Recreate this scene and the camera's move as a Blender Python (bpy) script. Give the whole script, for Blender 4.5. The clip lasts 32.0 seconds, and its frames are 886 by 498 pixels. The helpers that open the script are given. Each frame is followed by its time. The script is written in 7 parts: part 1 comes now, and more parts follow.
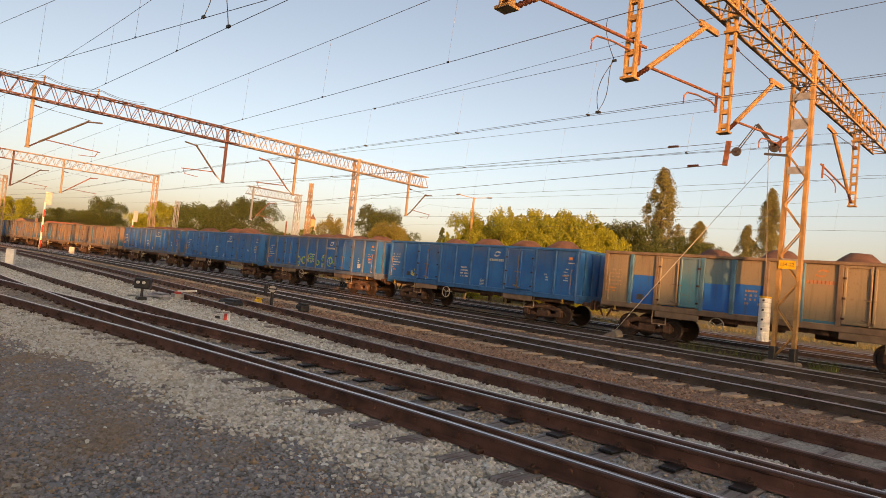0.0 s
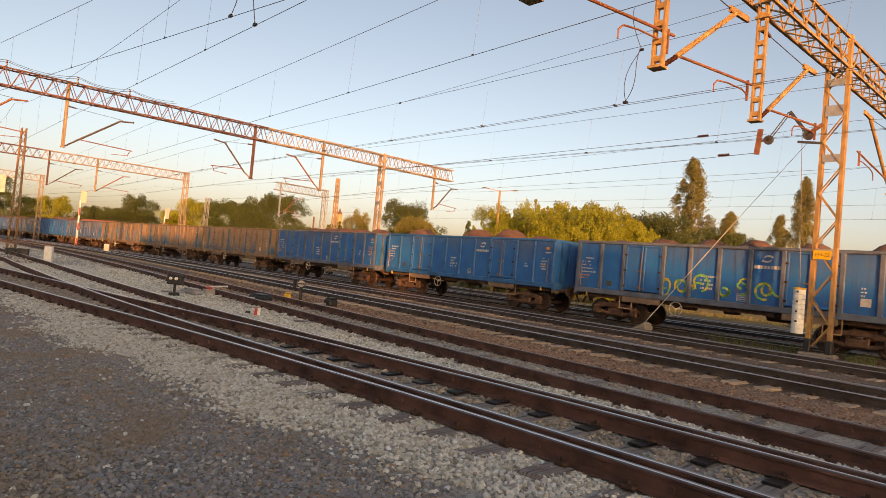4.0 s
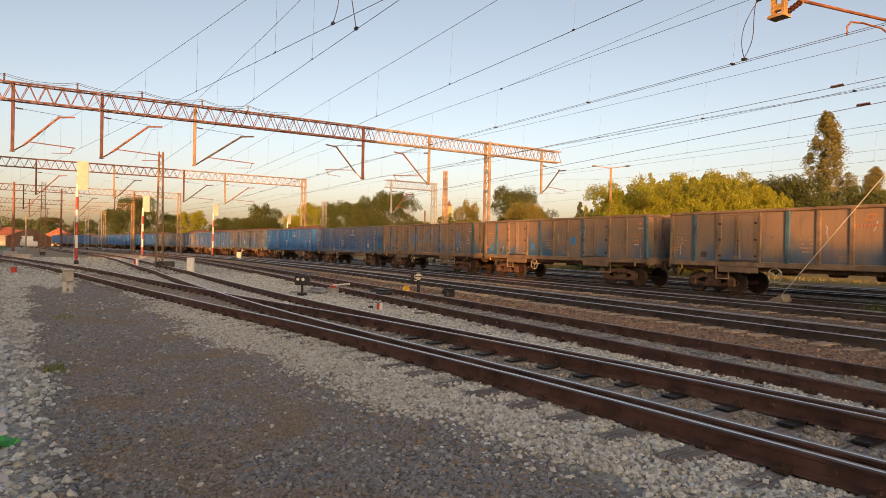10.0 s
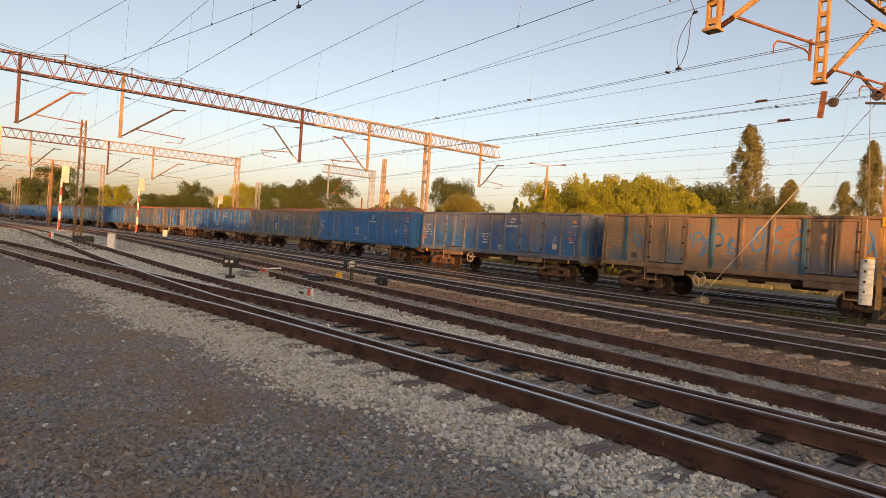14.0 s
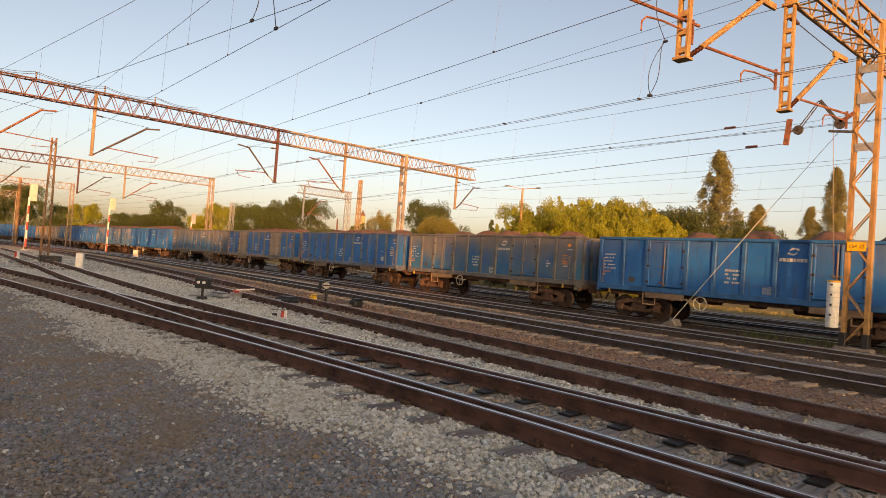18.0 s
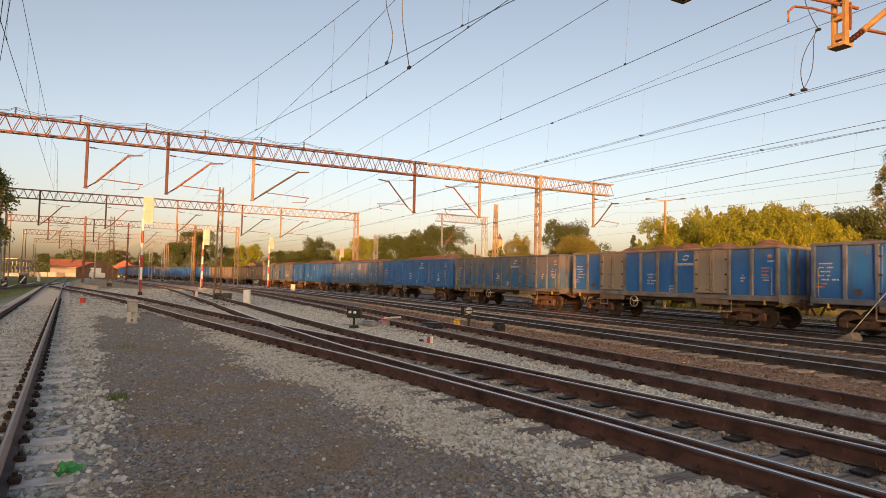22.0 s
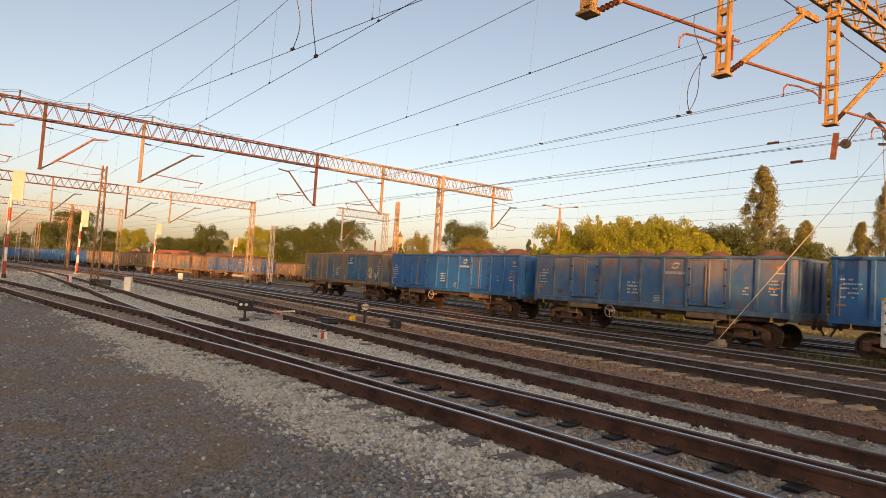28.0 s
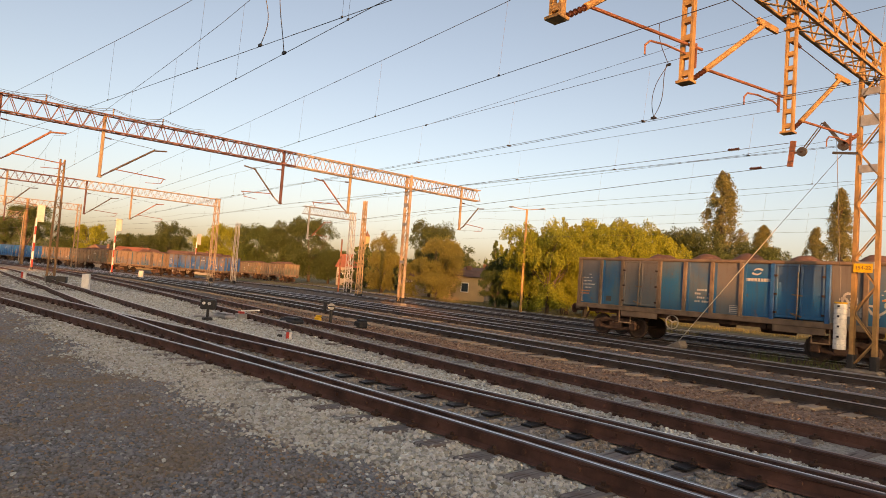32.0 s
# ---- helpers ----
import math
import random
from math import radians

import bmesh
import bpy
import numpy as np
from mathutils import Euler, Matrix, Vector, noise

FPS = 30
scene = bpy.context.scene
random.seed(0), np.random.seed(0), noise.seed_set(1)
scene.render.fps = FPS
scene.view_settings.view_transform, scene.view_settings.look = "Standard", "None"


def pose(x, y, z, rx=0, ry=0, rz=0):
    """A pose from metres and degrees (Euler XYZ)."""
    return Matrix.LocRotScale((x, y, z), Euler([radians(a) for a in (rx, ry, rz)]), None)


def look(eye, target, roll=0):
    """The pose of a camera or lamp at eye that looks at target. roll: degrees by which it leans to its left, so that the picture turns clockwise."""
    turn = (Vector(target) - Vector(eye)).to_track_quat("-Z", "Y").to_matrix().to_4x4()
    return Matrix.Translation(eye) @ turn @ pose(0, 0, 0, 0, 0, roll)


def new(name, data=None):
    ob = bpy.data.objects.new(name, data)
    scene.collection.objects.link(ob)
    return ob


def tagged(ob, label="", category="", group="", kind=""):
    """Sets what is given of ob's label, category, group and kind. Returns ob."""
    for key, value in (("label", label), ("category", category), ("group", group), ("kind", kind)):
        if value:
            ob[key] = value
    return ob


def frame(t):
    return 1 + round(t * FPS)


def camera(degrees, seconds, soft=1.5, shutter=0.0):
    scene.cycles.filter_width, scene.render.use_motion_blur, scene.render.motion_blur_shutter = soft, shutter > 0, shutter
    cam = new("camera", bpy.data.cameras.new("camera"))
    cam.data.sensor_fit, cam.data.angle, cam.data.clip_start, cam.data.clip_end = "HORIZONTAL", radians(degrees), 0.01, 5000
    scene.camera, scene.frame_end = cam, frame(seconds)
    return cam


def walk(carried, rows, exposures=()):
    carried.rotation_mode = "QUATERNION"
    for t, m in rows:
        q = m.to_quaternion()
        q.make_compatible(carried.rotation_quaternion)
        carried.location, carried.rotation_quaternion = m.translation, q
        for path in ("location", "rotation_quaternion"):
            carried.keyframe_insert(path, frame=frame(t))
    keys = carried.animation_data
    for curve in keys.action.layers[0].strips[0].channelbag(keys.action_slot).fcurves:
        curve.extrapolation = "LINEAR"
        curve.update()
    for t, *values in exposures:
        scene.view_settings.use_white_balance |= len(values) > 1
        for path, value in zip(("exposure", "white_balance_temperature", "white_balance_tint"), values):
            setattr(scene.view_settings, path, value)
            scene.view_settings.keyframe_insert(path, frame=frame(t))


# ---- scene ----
cam = camera(70.0, 32.0, 0.7, 0.1)
EYE = 1.4
EXPOSURE, KELVIN, TINT = 0.53, 10300, 24
# seconds, x, y, z, yaw, pitch, roll of the hand-held camera
ROWS = [
    (0, 0.043, 0.016, 0, 45.59, 2.36, 5.69),
    (0.5, 0.044, 0.01, 0.005, 44.85, 2.64, 5.32),
    (1, 0.041, 0.001, 0, 45.39, 2.42, 4.82),
    (1.5, 0.048, -0.006, 0.006, 46.25, 2.17, 4.85),
    (2, 0.041, -0.008, 0.001, 47.15, 1.77, 5.1),
    (2.5, 0.048, -0.02, 0.004, 48.37, 1.43, 5.22),
    (4.5, 0.047, 0.014, 0.005, 47.43, 1.5, 5.15),
    (5, 0.046, 0.018, 0.002, 46.72, 1.15, 5.2),
    (5.5, 0.038, -0.001, -0.003, 48.23, 0.67, 4.08),
    (6, 0.036, -0.013, 0.012, 53.14, 0.02, 1.89),
    (6.5, 0.043, -0.01, 0.021, 56.13, 0.87, -0.67),
    (7, -0.004, 0.01, 0.006, 58.01, -0.63, -0.05),
    (7.5, -0.015, 0.025, 0.001, 58.69, -1.28, -0.15),
    (8, -0.009, 0.009, -0.004, 59.12, -0.42, 0.04),
    (8.5, -0.01, 0.012, -0.005, 59.26, -0.33, 0.48),
    (9, -0.01, 0.007, -0.013, 58.33, -0.22, 0.97),
    (9.5, -0.004, -0.009, -0.009, 58.05, -0.08, 1.22),
    (10, 0.002, -0.01, -0.01, 57.93, -0.1, 1.03),
    (10.5, -0.004, -0.003, -0.012, 57.72, -0.19, 0.97),
    (11, 0, -0.002, -0.008, 57.63, -0.29, 1.19),
    (11.5, -0.01, 0.006, -0.016, 57.47, -0.3, 1.36),
    (12, -0.007, -0.006, -0.012, 57.74, -0.32, 1.53),
    (12.5, -0.003, -0.013, -0.019, 58.23, -0.89, 1.59),
    (13, -0.01, 0.037, -0.007, 57.16, -1.96, 0.84),
    (13.5, -0.036, 0.041, -0.009, 53.29, -1.2, 3.35),
    (14, -0.027, 0.031, -0.006, 52.07, -0.77, 3.83),
    (14.5, -0.022, 0.025, -0.003, 51.48, 0.15, 4.29),
    (16.5, -0.018, 0.026, -0.001, 49.99, 1.17, 4.05),
    (17, -0.017, 0.024, 0, 50.43, 1.44, 3.77),
    (17.5, -0.014, 0.025, -0.001, 50.69, 1.34, 3.99),
    (18, -0.017, 0.027, -0.003, 50.01, 1.34, 4.12),
    (18.5, -0.022, 0.033, -0.001, 50.21, 1.25, 4.02),
    (19, -0.024, 0.027, -0.002, 50.19, 1.26, 4.16),
    (19.5, -0.02, 0.028, 0.001, 49.92, 1.49, 4.39),
    (20, -0.017, 0.018, 0.003, 49.54, 1.74, 4.39),
    (20.5, -0.013, -0.001, -0.002, 50.94, 1.65, 3.88),
    (21, -0.01, -0.042, 0.012, 57.72, 1.66, 2.46),
    (21.5, 0.016, -0.038, 0.011, 62.05, 2.83, 0.78),
    (22, 0.018, -0.03, 0.005, 62.55, 2.81, 1.32),
    (22.5, 0.009, -0.029, -0.004, 63.85, 2.38, 1.58),
    (23, 0.009, -0.027, 0.004, 64.1, 2.35, 1.58),
    (23.5, 0.01, -0.028, -0.001, 64.62, 2.72, 1.25),
    (24, 0.01, -0.02, -0.005, 64.11, 2.78, 1.28),
    (24.5, 0.018, -0.025, -0.006, 63.43, 2.81, 1.38),
    (25, 0.015, -0.024, -0.005, 62.96, 2.73, 1.32),
    (25.5, 0.016, -0.025, -0.004, 63.03, 2.65, 1.32),
    (26, -0.002, -0.013, -0.002, 61.99, 2.17, 1.33),
    (26.5, -0.011, 0.019, -0.001, 56.27, 2.59, 2.28),
    (28.5, -0.031, -0.004, 0.007, 53.05, 2.96, 3.85),
    (29, -0.047, 0.002, 0.006, 52.34, 3.05, 4.07),
    (29.5, -0.033, -0.014, 0.014, 52.12, 3.26, 4.02),
    (30, -0.035, -0.01, 0.01, 52.46, 3.08, 3.95),
    (30.5, -0.049, -0.006, 0.008, 52.06, 3.33, 4.25),
    (31, -0.018, -0.016, 0.007, 51.14, 3.27, 4.43),
    (31.5, -0.017, -0.026, 0.015, 50.9, 3.04, 4.15),
    (32, -0.012, -0.012, 0.012, 50.52, 3.17, 4.17),
]
walk(cam, [(t, look((x, y, EYE + z), (x - math.sin(radians(a)) * math.cos(radians(p)), y + math.cos(radians(a)) * math.cos(radians(p)), EYE + z + math.sin(radians(p))), r))
           for t, x, y, z, a, p, r in ROWS], [(0, EXPOSURE, KELVIN, TINT), (32, EXPOSURE, KELVIN, TINT)])

# ---- world, sun, exposure ----
SUN_FROM = Vector((0.85, -0.52, 0.096)).normalized()
world = bpy.data.worlds.new("evening_sky")
world.use_nodes = True
scene.world = world
wt = world.node_tree
sky = wt.nodes.new("ShaderNodeTexSky")
sky.sky_type, sky.sun_disc = "NISHITA", False
sky.sun_elevation = math.asin(SUN_FROM.z)
sky.sun_rotation = math.atan2(SUN_FROM.x, SUN_FROM.y)
sky.air_density, sky.dust_density, sky.ozone_density, sky.altitude = 0.58, 2.7, 1.22, 0
wt.nodes["Background"].inputs[1].default_value = 0.3
haze_at, haze_z, haze_k = wt.nodes.new("ShaderNodeTexCoord"), wt.nodes.new("ShaderNodeSeparateXYZ"), wt.nodes.new("ShaderNodeMapRange")
haze_k.inputs["From Min"].default_value, haze_k.inputs["From Max"].default_value = 0.0, 0.2
haze_k.inputs["To Min"].default_value, haze_k.inputs["To Max"].default_value = 1.0, 0.0
haze_k.interpolation_type = "SMOOTHSTEP"
haze = wt.nodes.new("ShaderNodeMix")
haze.data_type, haze.blend_type = "RGBA", "MULTIPLY"
haze.inputs[7].default_value = (0.985, 0.79, 0.76, 1.0)
wt.links.new(haze_at.outputs["Generated"], haze_z.inputs[0])
wt.links.new(haze_z.outputs[2], haze_k.inputs["Value"])
wt.links.new(haze_k.outputs[0], haze.inputs[0])
wt.links.new(sky.outputs[0], haze.inputs[6])
cast = wt.nodes.new("ShaderNodeMix")
cast.data_type, cast.blend_type = "RGBA", "MULTIPLY"
cast.inputs[0].default_value, cast.inputs[7].default_value = 1.0, (0.983, 1.0, 0.975, 1.0)
wt.links.new(haze.outputs[2], cast.inputs[6])
wt.links.new(cast.outputs[2], wt.nodes["Background"].inputs[0])
sun_data = bpy.data.lights.new("sun", "SUN")
sun_data.energy, sun_data.angle, sun_data.color = 4.4, radians(0.6), (1.0, 0.54, 0.25)
sun = new("sun", sun_data)
sun.matrix_world = look((0, 0, 60), Vector((0, 0, 60)) - SUN_FROM)


# ---- materials ----
def nodes_of(name):
    m = bpy.data.materials.new(name)
    m.use_nodes = True
    return m, m.node_tree, m.node_tree.nodes["Principled BSDF"]


def rgb(c):
    return (c[0], c[1], c[2], 1.0)


def noise_tex(t, scale, detail=6.0, rough=0.6, coord="Object"):
    co = t.nodes.new("ShaderNodeTexCoord")
    n = t.nodes.new("ShaderNodeTexNoise")
    n.inputs["Scale"].default_value, n.inputs["Detail"].default_value, n.inputs["Roughness"].default_value = scale, detail, rough
    t.links.new(co.outputs[coord], n.inputs["Vector"])
    return n


def ramp(t, src, stops):
    r = t.nodes.new("ShaderNodeValToRGB")
    while len(r.color_ramp.elements) < len(stops):
        r.color_ramp.elements.new(0.5)
    for e, (p, c) in zip(r.color_ramp.elements, stops):
        e.position, e.color = p, rgb(c) if hasattr(c, "__len__") else (c, c, c, 1)
    t.links.new(src, r.inputs[0])
    return r


def mixed(t, fac, a, b, mode="MIX"):
    m = t.nodes.new("ShaderNodeMix")
    m.data_type, m.blend_type = "RGBA", mode
    for sock, val in ((m.inputs[0], fac), (m.inputs[6], a), (m.inputs[7], b)):
        if isinstance(val, (int, float)):
            sock.default_value = val
        elif isinstance(val, tuple):
            sock.default_value = rgb(val)
        else:
            t.links.new(val, sock)
    return m.outputs[2]


def bumped(t, bsdf, height, strength=0.4, dist=0.02):
    b = t.nodes.new("ShaderNodeBump")
    b.inputs["Strength"].default_value, b.inputs["Distance"].default_value = strength, dist
    t.links.new(height, b.inputs["Height"])
    t.links.new(b.outputs[0], bsdf.inputs["Normal"])


def plain(name, c, rough=0.7, metal=0.0, vary=0.25, scale=6.0, bump=0.2, coord="Object", fine=60.0):
    """Surface of one colour with broad stains and a fine grain."""
    m, t, b = nodes_of(name)
    n1, n2 = noise_tex(t, scale, coord=coord), noise_tex(t, fine, 4, coord=coord)
    dark = tuple(x * (1 - vary) for x in c)
    lite = tuple(min(1, x * (1 + vary)) for x in c)
    c1 = ramp(t, n1.outputs[0], [(0.3, dark), (0.7, lite)])
    c2 = ramp(t, n2.outputs[0], [(0.3, 0.75), (0.7, 1.0)])
    t.links.new(mixed(t, 0.6, c1.outputs[0], c2.outputs[0], "MULTIPLY"), b.inputs["Base Color"])
    b.inputs["Roughness"].default_value, b.inputs["Metallic"].default_value = rough, metal
    if bump:
        bumped(t, b, n2.outputs[0], bump, 0.004)
    return m


def island_stone(name, cols, rough=0.9, stain=None):
    """Loose stones: each stone its own tone."""
    m, t, b = nodes_of(name)
    g = t.nodes.new("ShaderNodeNewGeometry")
    r = ramp(t, g.outputs["Random Per Island"], [(i / (len(cols) - 1), c) for i, c in enumerate(cols)])
    n = noise_tex(t, 45.0)
    c2 = ramp(t, n.outputs[0], [(0.3, 0.65), (0.75, 1.0)])
    c = r.outputs[0]
    if stain:
        w = noise_tex(t, 0.9, 5)
        c = mixed(t, ramp(t, w.outputs[0], [(0.5, 0.0), (0.66, 0.6)]).outputs[0], c, stain)
    t.links.new(mixed(t, 0.7, c, c2.outputs[0], "MULTIPLY"), b.inputs["Base Color"])
    b.inputs["Roughness"].default_value = rough
    bumped(t, b, n.outputs[0], 0.15, 0.004)
    return m


def wagon_paint(name, clean, faded, grime, amount, rough=0.55, flake=False):
    """Old wagon paint: faded patches, brown dust from above, streaks running down."""
    m, t, b = nodes_of(name)
    co = t.nodes.new("ShaderNodeTexCoord")
    info = t.nodes.new("ShaderNodeObjectInfo")
    add = t.nodes.new("ShaderNodeVectorMath")
    add.operation = "ADD"
    sc = t.nodes.new("ShaderNodeVectorMath")
    sc.operation = "SCALE"
    sc.inputs[3].default_value = 37.0
    comb = t.nodes.new("ShaderNodeCombineXYZ")
    for k in range(3):
        t.links.new(info.outputs["Random"], comb.inputs[k])
    t.links.new(comb.outputs[0], sc.inputs[0])
    t.links.new(co.outputs["Object"], add.inputs[0])
    t.links.new(sc.outputs[0], add.inputs[1])

    def tex(scale, detail, stretch=None):
        n = t.nodes.new("ShaderNodeTexNoise")
        n.inputs["Scale"].default_value, n.inputs["Detail"].default_value = scale, detail
        if stretch:
            mp = t.nodes.new("ShaderNodeMapping")
            mp.inputs["Scale"].default_value = stretch
            t.links.new(add.outputs[0], mp.inputs[0])
            t.links.new(mp.outputs[0], n.inputs["Vector"])
        else:
            t.links.new(add.outputs[0], n.inputs["Vector"])
        return n.outputs[0]
    broad, streak, fine = tex(0.9, 5), tex(1.0, 6, (9.0, 9.0, 0.7)), tex(28.0, 5)
    c = mixed(t, ramp(t, broad, [(0.35, 0.0), (0.65, 1.0)]).outputs[0], clean, faded)
    sep = t.nodes.new("ShaderNodeSeparateXYZ")
    t.links.new(co.outputs["Object"], sep.inputs[0])
    high = t.nodes.new("ShaderNodeMapRange")
    high.inputs["From Min"].default_value, high.inputs["From Max"].default_value = 1.4, 3.3
    high.inputs["To Min"].default_value, high.inputs["To Max"].default_value = -0.2, 0.2
    t.links.new(sep.outputs[2], high.inputs["Value"])
    lift = t.nodes.new("ShaderNodeMath")
    lift.operation = "MULTIPLY_ADD"
    lift.inputs[1].default_value = 0.6
    t.links.new(broad, lift.inputs[0])
    t.links.new(high.outputs[0], lift.inputs[2])
    shift = t.nodes.new("ShaderNodeMath")
    shift.operation = "MULTIPLY_ADD"
    shift.inputs[1].default_value, shift.inputs[2].default_value = 0.2, 0.1
    t.links.new(info.outputs["Random"], shift.inputs[0])
    lift2 = t.nodes.new("ShaderNodeMath")
    lift2.operation = "ADD"
    t.links.new(lift.outputs[0], lift2.inputs[0])
    t.links.new(shift.outputs[0], lift2.inputs[1])
    lo = 0.72 - 0.46 * amount
    g1 = ramp(t, lift2.outputs[0], [(max(0.0, lo - 0.1), 0.0), (lo + 0.2, min(0.96, 0.45 + 0.6 * amount))]).outputs[0]
    c = mixed(t, g1, c, grime)
    c = mixed(t, ramp(t, streak, [(0.55, 0.0), (0.75, 0.55)]).outputs[0], c, tuple(0.55 * x for x in grime))
    c = mixed(t, ramp(t, fine, [(0.62, 0.0), (0.72, 0.7)]).outputs[0], c, (0.16, 0.06, 0.03))
    if flake:
        c = mixed(t, ramp(t, tex(2.6, 7), [(0.59, 0.0), (0.66, 0.6)]).outputs[0], c, (0.22, 0.095, 0.06))
    else:
        c = mixed(t, ramp(t, tex(4.5, 6), [(0.66, 0.0), (0.72, 0.5)]).outputs[0], c, (0.17, 0.085, 0.05))
    t.links.new(c, b.inputs["Base Color"])
    b.inputs["Roughness"].default_value, b.inputs["Specular IOR Level"].default_value = rough, 0.35
    bumped(t, b, fine, 0.15, 0.004)
    return m


def ground_material():
    """Gravel yard: dark trodden path, pale ballast, oily brown ballast, grass far off."""
    m, t, b = nodes_of("yard_ground")
    co = t.nodes.new("ShaderNodeTexCoord")
    sep = t.nodes.new("ShaderNodeSeparateXYZ")
    t.links.new(co.outputs["Object"], sep.inputs[0])
    wob = noise_tex(t, 1.6, 6)
    v = t.nodes.new("ShaderNodeTexVoronoi")
    v.inputs["Scale"].default_value = 30.0
    t.links.new(co.outputs["Object"], v.inputs["Vector"])
    v2 = t.nodes.new("ShaderNodeTexVoronoi")
    v2.inputs["Scale"].default_value = 55.0
    t.links.new(co.outputs["Object"], v2.inputs["Vector"])

    def math_node(op, a, c=None, d=None):
        n = t.nodes.new("ShaderNodeMath")
        n.operation = op
        for i, val in enumerate((a, c, d)):
            if val is None:
                continue
            if isinstance(val, (int, float)):
                n.inputs[i].default_value = val
            else:
                t.links.new(val, n.inputs[i])
        return n.outputs[0]

    def step(src, at, soft):
        n = t.nodes.new("ShaderNodeMapRange")
        n.inputs["From Min"].default_value, n.inputs["From Max"].default_value = at - soft, at + soft
        t.links.new(src, n.inputs["Value"])
        return n.outputs[0]
    y = math_node("ADD", sep.outputs[1], math_node("MULTIPLY", math_node("SUBTRACT", wob.outputs[0], 0.5), 0.5))
    # pale and dark tones sit below the stones' own, painting shade into the gaps
    pale = ramp(t, v.outputs["Color"], [(0.0, (0.153, 0.165, 0.165)), (0.5, (0.297, 0.322, 0.32)), (1.0, (0.396, 0.432, 0.435))]).outputs[0]
    dark = ramp(t, v2.outputs["Color"], [(0.0, (0.0612, 0.0679, 0.0721)), (0.45, (0.106, 0.114, 0.119)), (0.8, (0.144, 0.15, 0.146)), (1.0, (0.216, 0.235, 0.233))]).outputs[0]
    stain = noise_tex(t, 0.9, 5)
    dark = mixed(t, ramp(t, stain.outputs[0], [(0.5, 0.0), (0.66, 0.5)]).outputs[0], dark, (0.2, 0.145, 0.1))
    oily = ramp(t, v.outputs["Color"], [(0.0, (0.058, 0.049, 0.044)), (0.6, (0.135, 0.108, 0.092)), (1.0, (0.25, 0.2, 0.168))]).outputs[0]
    rust = ramp(t, v.outputs["Color"], [(0.0, (0.1, 0.062, 0.048)), (0.6, (0.25, 0.155, 0.115)), (1.0, (0.42, 0.32, 0.25))]).outputs[0]
    grassn = noise_tex(t, 3.0, 8)
    grass = ramp(t, grassn.outputs[0], [(0.3, (0.05, 0.065, 0.02)), (0.5, (0.13, 0.12, 0.05)), (0.7, (0.25, 0.19, 0.09))]).outputs[0]
    # the path narrows slightly along the siding
    left = step(math_node("ADD", y, math_node("MULTIPLY", sep.outputs[0], -0.035)), 0.25, 0.12)
    widen = math_node("MULTIPLY", math_node("MAXIMUM", math_node("ADD", sep.outputs[0], 11.5), 0.0), -0.115)
    right = step(math_node("ADD", y, widen), 2.25, 0.2)
    far_end = step(math_node("ADD", sep.outputs[0], math_node("MULTIPLY", wob.outputs[0], 6.0)), -23.0, 2.5)
    path = math_node("MULTIPLY", math_node("SUBTRACT", left, right), far_end)
    c = mixed(t, path, pale, dark)
    c = mixed(t, step(y, 10.2, 0.5), c, rust)
    c = mixed(t, step(y, 12.2, 0.6), c, oily)
    c = mixed(t, step(y, 43.0, 1.5), c, grass)
    soil = ramp(t, grassn.outputs[0], [(0.35, (0.25, 0.2, 0.145)), (0.55, (0.36, 0.29, 0.21)), (0.7, (0.2, 0.19, 0.1))]).outputs[0]
    band = math_node("MULTIPLY", math_node("SUBTRACT", step(y, -4.2, 0.8), step(y, 9.0, 1.0)), step(math_node("MULTIPLY", sep.outputs[0], -1.0), 54.0, 8.0))
    c = mixed(t, band, c, soil)
    lawn = ramp(t, grassn.outputs[0], [(0.3, (0.09, 0.14, 0.035)), (0.5, (0.16, 0.2, 0.06)), (0.7, (0.27, 0.25, 0.12))]).outputs[0]
    c = mixed(t, step(math_node("ADD", math_node("MULTIPLY", y, -1.0), math_node("MULTIPLY", sep.outputs[0], 0.012)), 4.6, 0.5), c, lawn)
    t.links.new(c, b.inputs["Base Color"])
    b.inputs["Roughness"].default_value = 0.95
    bumped(t, b, v.outputs["Distance"], 0.9, 0.03)
    return m


M_GROUND = ground_material()
M_PALE = island_stone("pale_ballast", [(0.246, 0.252, 0.232), (0.455, 0.49, 0.485), (0.543, 0.598, 0.61), (0.385, 0.385, 0.34), (0.556, 0.678, 0.735)])
M_STAIN = island_stone("stained_ballast", [(0.15, 0.134, 0.119), (0.253, 0.238, 0.216), (0.316, 0.305, 0.284), (0.205, 0.179, 0.147), (0.363, 0.359, 0.353)])
M_GREY = island_stone("dark_gravel", [(0.102, 0.121, 0.148), (0.219, 0.26, 0.313), (0.159, 0.185, 0.215), (0.32, 0.233, 0.154), (0.182, 0.22, 0.273), (0.261, 0.297, 0.33), (0.137, 0.157, 0.187), (0.398, 0.448, 0.472)], 0.85, (0.24, 0.188, 0.13))
M_BROWN = island_stone("rusty_ballast", [(0.112, 0.0661, 0.0459), (0.252, 0.146, 0.0999), (0.376, 0.265, 0.2), (0.175, 0.118, 0.0916)])
M_RAIL = plain("rail_rust", (0.092, 0.046, 0.039), 0.75, 0.2, 0.65, 2.2, 0.4)
M_RAILTOP = plain("rail_polished", (0.72, 0.71, 0.72), 0.34, 1.0, 0.12, 2.0, 0.05)
# darker metal for the part of the rail top beside the bright strip
M_RAILDARK = plain("rail_worn_top", (0.17, 0.14, 0.14), 0.28, 0.8, 0.25, 3.0, 0.1)
